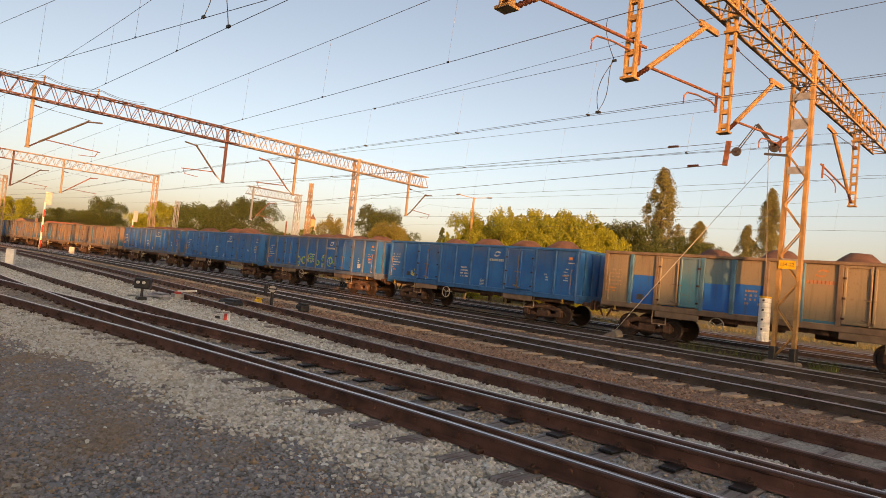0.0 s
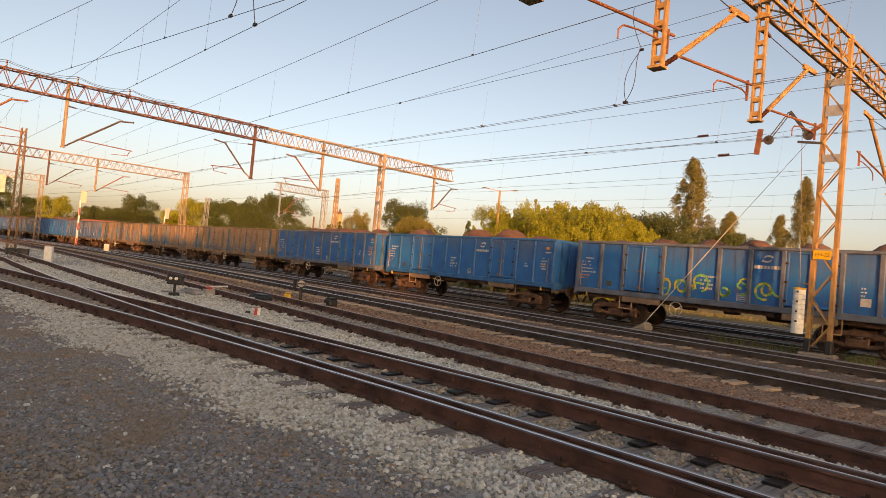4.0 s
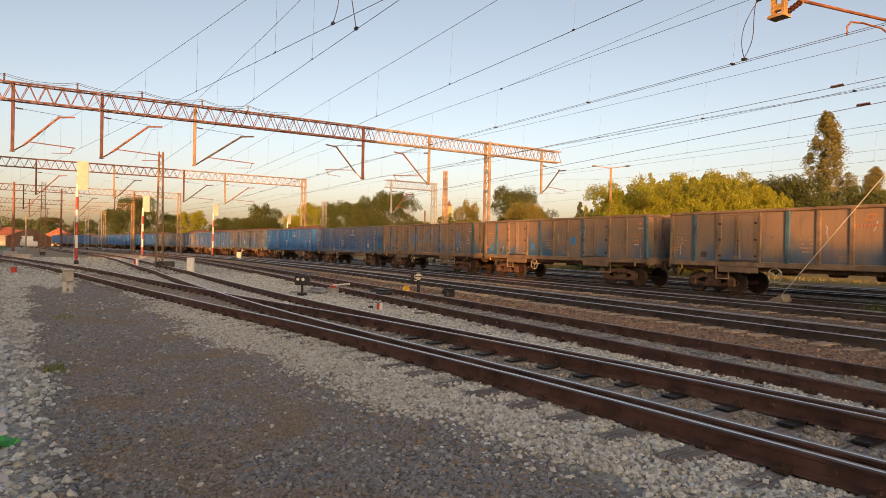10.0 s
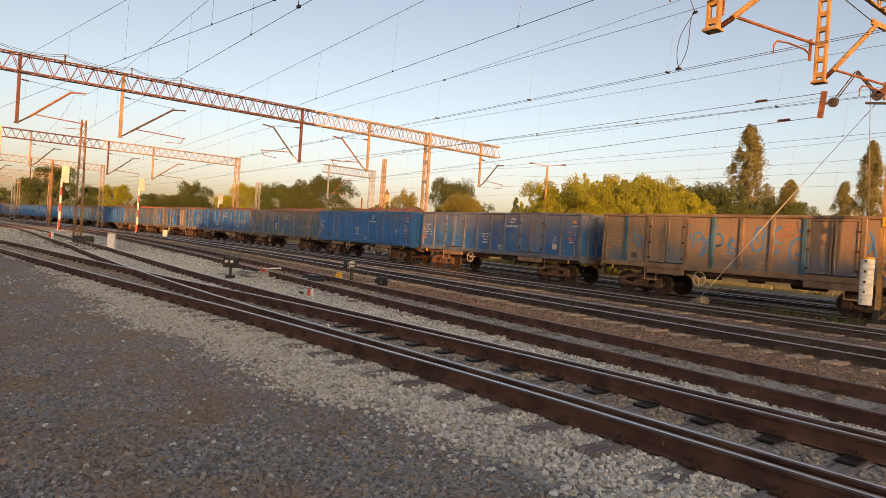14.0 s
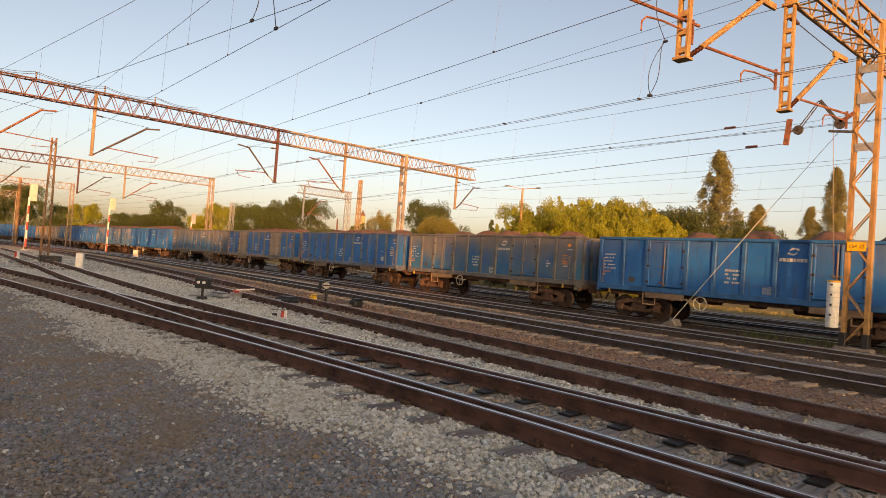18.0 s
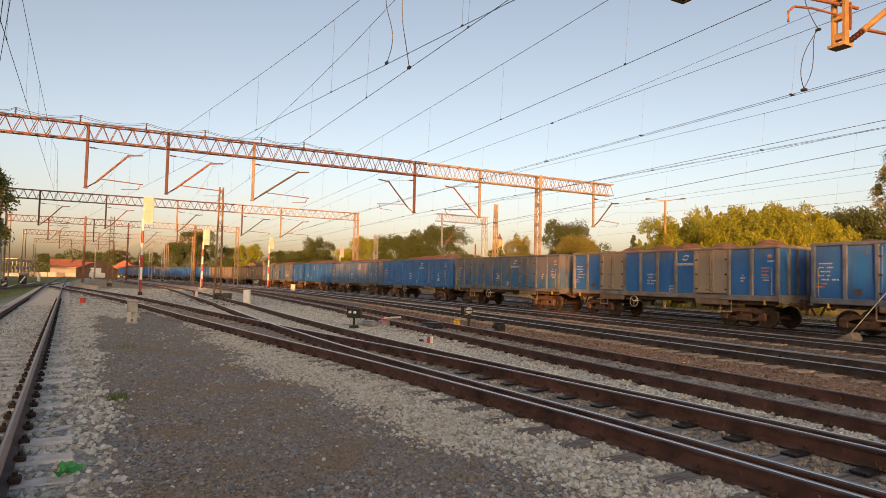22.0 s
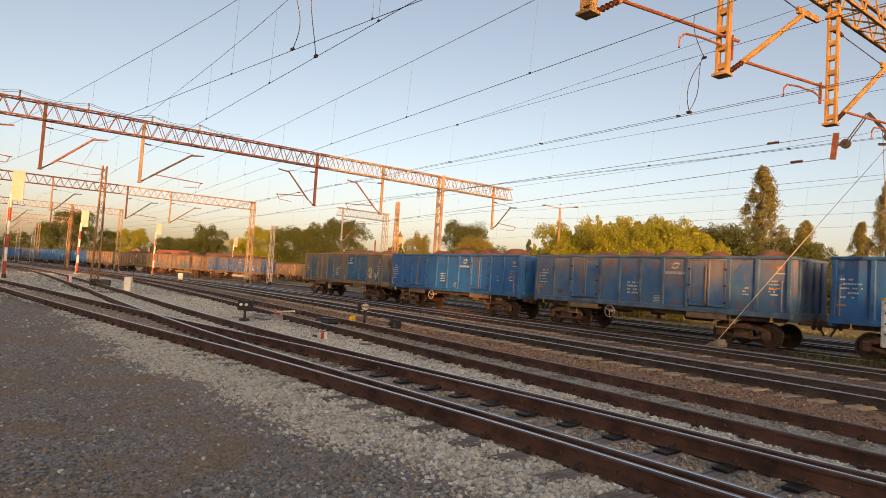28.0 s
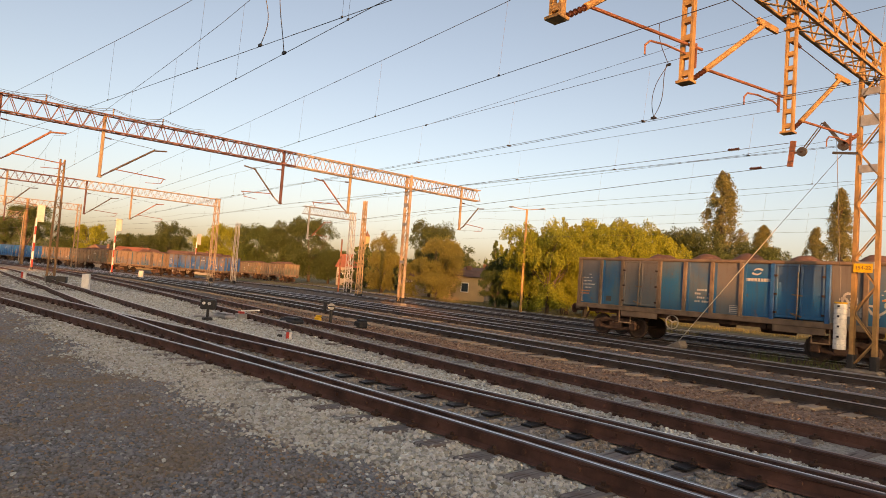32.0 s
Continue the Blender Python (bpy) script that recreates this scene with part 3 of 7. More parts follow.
# upper paint, lower paint and height of the cut, bay by bay
PATCHES = {"patchy": {0: (M_PTAN, M_PTAN, 0.2), 1: (M_PTAN, M_PBLUE, 0.58), 3: (M_PTEAL, M_PBLUE, 0.52), 4: (M_PTAN, M_PBLUE, 0.55), 5: (M_PTAN, M_PTAN, 0.3), 6: (M_PTAN, M_PTEAL, 0.08), 8: (M_PTAN, M_PTEAL, 0.25), 9: (M_PTAN, M_PTAN, 0.3)},
           "greyblue": {0: (M_PDUST, M_PDUST, 0.3), 1: (M_PDUSK, M_PDUSK, 0.3), 3: (M_PDUSK, M_PDUSK, 0.3), 4: (M_PDUST, M_PDUST, 0.3), 5: (M_PGREY, M_PGREY, 0.3), 6: (M_PDEEP, M_PDEEP, 0.3), 8: (M_PGREY, M_PGREY, 0.3), 9: (M_PDUST, M_PDUST, 0.3)}}


def wagon_meshes(paint, rib, tag):
    """The parts of an open goods wagon: x along it, y across, z above the rail head."""
    out = {}
    z0, z1 = 1.28, TOP
    x0 = -WAG_L / 2
    t = 0.05
    for side in (-1, 1):
        for k in range(len(BAYS) - 1):
            if k in DOORS:
                continue
            p = Shape()
            a, c = x0 + BAYS[k], x0 + BAYS[k + 1]
            if tag in PATCHES:
                hi, lo, cut = PATCHES[tag][k]
                zc = z0 + (z1 - z0) * cut
                p.box((a + c) / 2, side * (HALF_W - 0.06), (zc + z1) / 2, c - a, t, z1 - zc, hi)
                p.box((a + c) / 2, side * (HALF_W - 0.06), (z0 + zc) / 2, c - a, t, zc - z0, lo)
            else:
                p.box((a + c) / 2, side * (HALF_W - 0.06), (z0 + z1) / 2, c - a, t, z1 - z0, paint)
            out["side_panel%d%d" % (side, k)] = (p, "")
    for end in (-1, 1):
        p = Shape()
        p.box(end * (WAG_L / 2 - t / 2), 0, (z0 + z1) / 2, t, 2 * HALF_W - 0.2, z1 - z0, paint)
        out["end_panel%d" % end] = (p, "")
    b = Shape()
    b.box(0, 0, z0, WAG_L, 2 * HALF_W - 0.14, 0.08, paint)
    out["floor"] = (b, "")
    f = Shape()
    for side in (-1, 1):
        f.box(0, side * (HALF_W - 0.015), z1 - 0.02, WAG_L + 0.06, 0.13, 0.12, rib, bevel=0.025)
        f.box(0, side * (HALF_W - 0.02), z0 - 0.03, WAG_L + 0.04, 0.11, 0.22, rib, bevel=0.02)
        f.box(0, side * (HALF_W - 0.3), z0 - 0.2, WAG_L - 0.6, 0.1, 0.2, M_BOGIE)
    for end in (-1, 1):
        f.box(end * (WAG_L / 2), 0, z1 - 0.02, 0.12, 2 * HALF_W, 0.12, rib, bevel=0.025)
        f.box(end * (WAG_L / 2), 0, z0 - 0.05, 0.16, 2 * HALF_W - 0.05, 0.36, rib, bevel=0.02)
        for yy in (-0.9, -0.3, 0.3, 0.9):
            f.box(end * (WAG_L / 2 + 0.02), yy, (z0 + z1) / 2, 0.1, 0.12, z1 - z0 - 0.15, rib)
    out["frame"] = (f, "")
    for k, bx in enumerate(BAYS):
        w = 0.16
        xx = x0 + min(max(bx, w / 2), WAG_L - w / 2)
        for side in (-1, 1):
            post_mat = (M_RIB_T, M_RIB_C, M_RIB_T, M_RIB_C, M_RIB_C)[k % 5] if tag == "patchy" else (M_RIB_N, M_RIB_E, M_RIB_N)[k % 3] if tag == "tan" else M_RIB_B if tag == "greyblue" and k in (7, 8) else rib
            p = Shape().box(xx, side * (HALF_W + 0.0), (z0 + z1) / 2 - 0.02, w, 0.1, z1 - z0 - 0.1, post_mat, bevel=0.02)
            if tag == "greyblue" and k in (1, 4, 5, 6):
                p.box(xx + 0.13, side * (HALF_W - 0.028), (z0 + z1) / 2 - 0.02, 0.1, 0.03, z1 - z0 - 0.12, M_PDEEP)
            out["post%d%d" % (side, k)] = (p, "")
    for d in DOORS:
        for side in (-1, 1):
            a, c = x0 + BAYS[d] + 0.09, x0 + BAYS[d + 1] - 0.09
            for lo, hi in ((a, (a + c) / 2 - 0.02), ((a + c) / 2 + 0.02, c)):
                p = Shape()
                if tag == "tandoor":
                    paint = M_DOORTAN
                if tag == "greyblue":
                    paint = M_PGREY if d == 2 else M_PDEEP
                if tag == "patchy":
                    paint = M_PTEAL if lo > a + 0.1 and d == 2 else M_PTAN
                xm, wd = (lo + hi) / 2, hi - lo
                zl, zh = z0 + 0.12, z1 - 0.085
                p.box(xm, side * (HALF_W - 0.025), (zl + zh) / 2, wd, 0.03, zh - zl, paint)
                for e in (lo + 0.045, hi - 0.045):
                    p.box(e, side * (HALF_W + 0.005), (zl + zh) / 2, 0.08, 0.05, zh - zl, paint, bevel=0.012)
                for e in (zl + 0.04, zh - 0.04):
                    p.box(xm, side * (HALF_W + 0.006), e, wd, 0.05, 0.08, paint, bevel=0.012)
                out["door%d%d%d" % (d, side, lo > a + 0.1)] = (p, "")
            p = Shape().box((a + c) / 2, side * (HALF_W - 0.02), z0 - 0.24, c - a + 0.1, 0.06, 0.26, M_RIB_T, bevel=0.015)
            out["door_sill%d%d" % (d, side)] = (p, "rust-brown sill below the door")
            for e in (a + 0.03, c - 0.03):
                for q, zz in enumerate((z0 + 0.3, z0 + 0.95, z0 + 1.6)):
                    p = Shape().box(e, side * (HALF_W + 0.045), zz, 0.1, 0.05, 0.07, M_IRON)
                    out["hinge%d%d%d%d" % (d, side, e > a + 0.1, q)] = (p, "")
            p = Shape()
            xm = (a + c) / 2
            p.tube((xm - 0.05, side * (HALF_W + 0.045), z0 + 0.1), (xm - 0.05, side * (HALF_W + 0.045), z1 - 0.35), 0.022, M_RIB_T, 6)
            p.bar((xm - 0.22, side * (HALF_W + 0.05), z0 + 0.95), (xm + 0.12, side * (HALF_W + 0.05), z0 + 0.92), 0.04, M_RIB_T)
            p.bar((xm - 0.25, side * (HALF_W + 0.05), z0 + 0.3), (xm + 0.1, side * (HALF_W + 0.05), z0 + 0.2), 0.05, M_RIB_T)
            out["latch%d%d" % (d, side)] = (p, "")
    for bog in (-1, 1):
        p = Shape()
        cx = bog * 4.5
        for side in (-1, 1):
            ys = side * 1.02
            p.box(cx, ys, 0.72, 1.0, 0.16, 0.16, M_BOGIE, bevel=0.03)
            p.box(cx, ys, 0.42, 0.7, 0.18, 0.3, M_BOGIE, bevel=0.05)
            for e in (-1, 1):
                p.bar((cx + e * 0.45, ys, 0.72), (cx + e * 0.95, ys, 0.6), 0.17, M_BOGIE)
                p.bar((cx + e * 0.3, ys, 0.32), (cx + e * 0.85, ys, 0.44), 0.12, M_BOGIE)
                p.box(cx + e * 0.9, ys + side * 0.06, 0.47, 0.3, 0.2, 0.34, M_BOGIE, bevel=0.04)
                for q in (-0.12, 0.12):
                    p.tube((cx + q + e * 0.16, ys, 0.36), (cx + q + e * 0.16, ys, 0.62), 0.07, M_BOGIE, 8)
        p.box(cx, 0, 0.75, 0.5, 2.1, 0.22, M_BOGIE)
        p.box(cx, 0, 0.98, 0.9, 0.8, 0.22, M_BOGIE)
        out["bogie%d" % bog] = (p, "dust-brown two-axle bogie")
        for ax in (-0.9, 0.9):
            w = Shape()
            for side in (-1, 1):
                w.turn([(0.46, side * 0.69), (0.485, side * 0.71), (0.46, side * 0.735), (0.455, side * 0.84), (0.38, side * 0.845), (0.36, side * 0.80), (0.13, side * 0.79), (0.12, side * 0.86)],
                       (cx + ax, 0, 0.455), M_WHEEL, 20, "Y")
            w.tube((cx + ax, -0.7, 0.455), (cx + ax, 0.7, 0.455), 0.08, M_WHEEL, 8)
            out["wheelset%d%d" % (bog, ax > 0)] = (w, "")
    for end in (-1, 1):
        for side in (-1, 1):
            p = Shape()
            xb = end * (WAG_L / 2 + 0.05)
            p.tube((xb, side * 0.875, 1.05), (xb + end * 0.42, side * 0.875, 1.05), 0.09, M_BOGIE, 10)
            p.turn([(0.2, 0.0), (0.225, 0.02), (0.22, 0.05), (0.1, 0.065)], (xb + end * 0.47, side * 0.875, 1.05), M_BOGIE, 14, "X") if end > 0 else \
                p.turn([(0.1, -0.065), (0.22, -0.05), (0.225, -0.02), (0.2, 0.0)], (xb + end * 0.47, side * 0.875, 1.05), M_BOGIE, 14, "X")
            out["buffer%d%d" % (end, side)] = (p, "")
        p = Shape()
        xb = end * (WAG_L / 2 + 0.05)
        p.bar((xb, 0, 1.02), (xb + end * 0.32, 0, 0.98), 0.1, M_BOGIE)
        p.bar((xb + end * 0.3, 0, 0.98), (xb + end * 0.5, 0, 0.62), 0.06, M_BOGIE)
        out["coupling%d" % end] = (p, "")
    p = Shape()
    p.box(0, 0, 1.0, 0.5, 0.5, 0.3, M_BOGIE, bevel=0.04)
    p.tube((1.2, 0.35, 0.95), (2.4, 0.35, 0.95), 0.2, M_BOGIE, 12)
    p.tube((-2.2, -0.3, 1.0), (-1.3, -0.3, 1.0), 0.16, M_BOGIE, 12)
    p.bar((-3.4, 0.1, 1.0), (3.4, 0.1, 1.0), 0.06, M_BOGIE)
    for xx in (-1.9, 1.9):
        p.box(xx, 0, 1.08, 0.2, 2 * HALF_W - 0.3, 0.22, M_BOGIE)
    out["brake_gear"] = (p, "")
    for side, xx in ((-1, -1.62), (1, 1.62)):
        p = Shape()
        ring = [(xx + 0.27 * math.cos(a), side * (HALF_W - 0.05), 0.86 + 0.27 * math.sin(a)) for a in [i * math.pi / 8 for i in range(17)]]
        for u, v in zip(ring, ring[1:]):
            p.tube(u, v, 0.022, M_HANDW, 6, caps=False)
        for a in (0.5, 2.6, 4.7):
            p.tube((xx, side * (HALF_W - 0.05), 0.86), (xx + 0.27 * math.cos(a), side * (HALF_W - 0.05), 0.86 + 0.27 * math.sin(a)), 0.015, M_HANDW, 6)
        p.tube((xx, side * (HALF_W - 0.05), 0.86), (xx, side * (HALF_W - 0.5), 0.9), 0.03, M_HANDW, 6)
        out["handwheel%d" % side] = (p, "")
    for end in (-1, 1):
        for side in (-1, 1):
            p = Shape()
            xe = end * (WAG_L / 2 - 0.3)
            ys = side * (HALF_W + 0.07)
            p.tube((xe, ys, z0 + 0.15), (xe, ys, z0 + 1.2), 0.018, M_STEPS, 6)
            for zz in (z0 + 0.15, z0 + 1.2):
                p.tube((xe, ys, zz), (xe, ys - side * 0.09, zz), 0.018, M_STEPS, 6)
            out["grab_rail%d%d" % (end, side)] = (p, "")
            p = Shape()
            for dx in (-0.28, 0.28):
                p.bar((end * 3.85 + dx, side * (HALF_W - 0.05), z0 - 0.1), (end * 3.85 + dx, side * (HALF_W - 0.05), 0.62), 0.035, M_STEPS)
            p.bar((end * 3.85 - 0.3, side * (HALF_W - 0.05), 0.64), (end * 3.85 + 0.3, side * (HALF_W - 0.05), 0.64), 0.045, M_STEPS)
            out["step%d%d" % (end, side)] = (p, "rust-tan steel step")
            hook = end * 5.75
            p = Shape().bar((hook, side * (HALF_W + 0.02), z0 - 0.1), (hook, side * (HALF_W + 0.03), z0 - 0.28), 0.04, M_HOOK, 0.07)
            p.tube((hook - 0.06, side * (HALF_W + 0.03), z0 - 0.27), (hook + 0.06, side * (HALF_W + 0.03), z0 - 0.27), 0.03, M_HOOK, 8)
            out["rope_hook%d%d" % (end, side)] = (p, "yellow rope hook")
    return out


def coal_mesh(seed, tops):
    """Separate heaps of coal, each tipped by the grab, showing above the rim."""
    rng = random.Random(seed)
    n = len(tops)
    gap = 11.6 / n
    heaps = [(-5.8 + gap * (i + 0.5) + rng.uniform(-0.2, 0.2), top, gap * rng.uniform(0.47, 0.53)) for i, top in enumerate(tops)]
    nx, ny = 64, 14
    vs, fs = [], []
    for j in range(ny + 1):
        for i in range(nx + 1):
            x = -6.3 + 12.6 * i / nx
            y = -1.3 + 2.6 * j / ny
            h = max((hh + 0.3) * min(0.92, 1.25 - 1.25 * math.hypot((x - c) / w, 0.75 * y / 1.3)) for c, hh, w in heaps) - 0.24
            h = max(h, -0.22 + 0.04 * noise.noise(Vector((x, y, seed + 5.0))))
            h += 0.05 * noise.noise(Vector((x * 3, y * 3, seed))) + 0.03 * noise.noise(Vector((x * 9, y * 9, seed)))
            vs.append((x, y, TOP - 0.06 + h))
    n = nx + 1
    for j in range(ny):
        for i in range(nx):
            fs.append((j * n + i, j * n + i + 1, (j + 1) * n + i + 1, (j + 1) * n + i))
    s = Shape().add(vs, fs, M_COAL)
    return s.mesh("coal", True)


COALS = [coal_mesh(0, (0.14, 0.4, 0.5, 0.5, 0.52)), coal_mesh(1, (0.5, 0.1, 0.58, 0.62, 0.3)), coal_mesh(2, (0.0, 0.06, 0.1, 0.04, 0.12)), coal_mesh(3, (0.22, 0.35, 0.4, 0.42, 0.36, 0.4))]
COAL_OF = (0, 0, 3, 1, 3, 2, 2, 2, 2, 0, 3, 3, 3, 2, 0, 3, 0, 3)


def bars_of_text(shape, x, z, w, rows, y, mat, rng, h=0.09, gap=0.17):
    """Lettering too small to read: short bars."""
    for r in range(rows):
        xx = x
        end = x + w * rng.uniform(0.55, 1.0)
        while xx < end:
            l = rng.uniform(0.035, 0.075)
            if rng.random() < 0.8:
                shape.box(xx + l / 2, y, z - r * gap, l, 0.006, h * rng.uniform(0.75, 1.0), mat)
            xx += l + 0.025


def logo(shape, x, z, y, mat):
    """The round sign of a carrier, without letters: two curved strokes and a bar under it."""
    for a0 in (0.4, 3.54):
        for i in range(6):
            a = a0 + i * 0.4
            r0, r1 = 0.2 - 0.012 * i, 0.2 - 0.012 * (i + 1)
            shape.bar((x + r0 * math.cos(a), y, z + 0.62 * r0 * math.sin(a)), (x + r1 * math.cos(a + 0.4), y, z + 0.62 * r1 * math.sin(a + 0.4)), 0.006, mat, 0.075 - 0.007 * i)
    shape.box(x, y, z - 0.3, 0.92, 0.006, 0.115, mat)
    for i in range(7):
        shape.box(x - 0.345 + 0.115 * i, y - math.copysign(0.002, -y), z - 0.3, 0.022, 0.008, 0.12, M_LETTER_GAP)


def data_grid(shape, x, z, y, mat):
    """An outlined panel of small rows."""
    for k in range(5):
        shape.box(x, y, z + 0.14 - 0.07 * k, 0.3, 0.006, 0.014 if k in (0, 4) else 0.03, mat)
    for k in (-0.15, 0.15):
        shape.box(x + k, y, z, 0.014, 0.006, 0.28, mat)


M_LETTER_GAP = plain("lettering_gap", (0.05, 0.12, 0.26), 0.6, 0.0, 0.2, 8.0, 0.0)
M_LETTER = plain("lettering_white", (0.5, 0.48, 0.45), 0.6, 0.0, 0.2, 8.0, 0.0)
M_LETTER_F = plain("lettering_faded", (0.34, 0.22, 0.14), 0.6, 0.0, 0.3, 8.0, 0.0)
M_LETTER_P = plain("lettering_dull_orange", (0.4, 0.17, 0.07), 0.6, 0.0, 0.3, 8.0, 0.0)
M_PLATE = plain("data_plate", (0.07, 0.06, 0.055), 0.6, 0.0, 0.2, 8.0, 0.0)
M_LETTER_O = plain("lettering_orange", (0.62, 0.22, 0.05), 0.6, 0.0, 0.2, 8.0, 0.0)


def marks_mesh(seed, orange):
    rng = random.Random(seed)
    s = Shape()
    ink = M_LETTER_F if orange else M_LETTER
    for side in (-1, 1):
        y = side * (HALF_W - 0.03)
        k = -side
        bars_of_text(s, -0.33 * k - 0.36, 2.22, 0.72, 4, y, ink, rng, 0.085, 0.15)
        data_grid(s, 0.86 * k, 1.56, y, ink)
        logo(s, 1.69 * k, 3.0, y, M_LETTER_P if orange else M_LETTER)
        bars_of_text(s, -5.78 * k - 0.35, 2.65, 0.7, 5, y, ink, rng, 0.06, 0.15)
        bars_of_text(s, -5.95 * k - 0.3, 1.9, 0.5, 2, y, M_LETTER_O, rng, 0.06, 0.12)
        for xx, zz, ww, hh, mm in ((5.95, 2.98, 0.2, 0.12, M_LETTER_O), (6.0, 2.78, 0.34, 0.04, M_LETTER), (5.75, 2.2, 0.3, 0.05, M_LETTER_O), (5.78, 2.0, 0.26, 0.05, M_LETTER), (-4.72, 1.62, 0.28, 0.22, M_PLATE), (4.75, 1.75, 0.3, 0.26, M_LETTER)):
            if mm is not M_LETTER or hh < 0.1 or seed % 3 == 2:
                s.box(xx * k, y, zz, ww, 0.006, hh, mm)
        bars_of_text(s, 4.7 * k - 0.1, 2.2, 0.22, 3, y, ink, rng, 0.06, 0.12)
        if orange:
            for _ in range(5):
                xx, zz = rng.uniform(-5.9, 5.9), rng.uniform(1.7, 2.9)
                for _ in range(rng.randint(2, 4)):
                    q = (xx + rng.uniform(-0.09, 0.09), zz - rng.uniform(0.08, 0.22))
                    s.bar((xx, y, zz), (q[0], y, q[1]), 0.004, M_LETTER, rng.uniform(0.015, 0.04))
                    xx, zz = q
        bars_of_text(s, 5.78 * k - 0.2, 2.5, 0.4, 4, y, M_LETTER if seed % 2 else M_LETTER_O, rng, 0.05, 0.13)
    return s


M_SPRAY_G = plain("spray_green", (0.16, 0.46, 0.10), 0.6, 0.0, 0.3, 5.0, 0.0)
M_SPRAY_Y = plain("spray_yellow", (0.62, 0.48, 0.06), 0.6, 0.0, 0.3, 5.0, 0.0)
M_SPRAY_B = plain("spray_blue", (0.05, 0.22, 0.46), 0.6, 0.0, 0.3, 5.0, 0.0)


def spray_mesh(seed, x0, x1, z0, z1, mat, edge, solid):
    """Sprayed shapes on the near side that spell nothing."""
    rng = random.Random(seed)
    s = Shape()
    y = -(HALF_W + 0.004)
    x = x0
    while x < x1:
        w = rng.uniform(0.45, 0.75)
        if solid:
            s.box(x + w / 2, -(HALF_W - 0.025), (z0 + z1) / 2, w * 0.9, 0.006, z1 - z0, mat)
            for _ in range(3):
                s.bar((x + rng.uniform(0, w), -(HALF_W - 0.018), rng.uniform(z0, z1)), (x + rng.uniform(0, w), -(HALF_W - 0.018), rng.uniform(z0, z1)), 0.004, edge, 0.07)
        else:
            for _ in range(2):
                cx, cz = x + w * rng.uniform(0.3, 0.7), rng.uniform(z0 + 0.25 * (z1 - z0), z1 - 0.25 * (z1 - z0))
                rx, rz, a0, turn = w * rng.uniform(0.25, 0.5), (z1 - z0) * rng.uniform(0.2, 0.42), rng.uniform(0, 6.28), rng.uniform(3.0, 6.0)
                last = None
                for i in range(11):
                    a = a0 + turn * i / 10
                    q = (cx + rx * math.cos(a) + 0.04 * rng.uniform(-1, 1), -(HALF_W - 0.027), cz + rz * math.sin(a))
                    if last:
                        s.bar(last, q, 0.004, rng.choice((mat, mat, edge)), 0.075)
                    last = q
        x += w + 0.12
    return s


STYLES = {"blue": (M_BLUE, M_RIB_B), "greyrib": (M_BLUE, M_RIB_D), "dusty": (M_BLUED, M_RIB_D), "bluerust": (M_BLUED, M_RIB_T), "tan": (M_TAN, M_RIB_N), "patchy": (M_PATCH, M_RIB_T), "greytan": (M_GTAN, M_RIB_H), "olive": (M_OLIVE, M_RIB_T), "tandoor": (M_BLUE, M_RIB_G), "rustblue": (M_FLAKE, M_RIB_F), "greyblue": (M_GTAN, M_RIB_T)}
WAGON_LABELS = {
    "blue": "bright blue open goods wagon heaped with coal", "dusty": "blue open goods wagon with grey-brown dust", "bluerust": "blue open goods wagon with rust-brown ribs", "greyrib": "blue open goods wagon with dusty grey ribs", "patchy": "tan and blue patched open goods wagon with coal",
    "tan": "tan dusty open goods wagon with coal", "tandoor": "blue open goods wagon with grey-tan doors and ribs", "rustblue": "blue-grey open goods wagon with flaking rust patches", "olive": "rusty olive-grey open goods wagon with coal", "greytan": "grey-tan open goods wagon with blue lower edges", "greyblue": "grey and blue open goods wagon with rusty ribs"}
WAGON_SETS = {}


def make_wagon(style, seed, group, at):
    if style not in WAGON_SETS:
        WAGON_SETS[style] = {k: (s.mesh(k.rstrip("-0123456789")), l) for k, (s, l) in wagon_meshes(*STYLES[style], style).items()}
    w = thing("goods_wagon", WAGON_LABELS[style], "railway wagon", group, at=at)
    for k, (me, label) in WAGON_SETS[style].items():
        part(k.rstrip("-0123456789"), me, w, label)
    part("coal", COALS[COAL_OF[seed % 18]], w, "heaped dark brown coal")
    tagged(part("lettering", marks_mesh(seed, style in ("tan", "patchy")), w, "white painted lettering and sign"), kind="stuff")
    return w


TRAIN = ["patchy", "blue", "greyrib", "blue", "greyrib", "tan", "tan", "tan", "dusty", "blue", "greytan", "greyrib", "tandoor", "greytan", "blue", "rustblue", "blue", "greyblue"]
PITCH = 14.1
GOODS = Path(PATHS["goods"])
wagons = []
SPRAYS = {1: (-4.6, -3.0, 1.5, 1.9, M_SPRAY_Y, M_SPRAY_Y, False), 2: (-2.6, 2.4, 1.45, 2.25, M_SPRAY_G, M_SPRAY_Y, False), 7: (-4.8, 4.8, 1.8, 3.0, M_SPRAY_B, M_SPRAY_B, False), 17: (4.3, 5.2, 1.5, 2.3, M_LETTER, M_LETTER, False)}
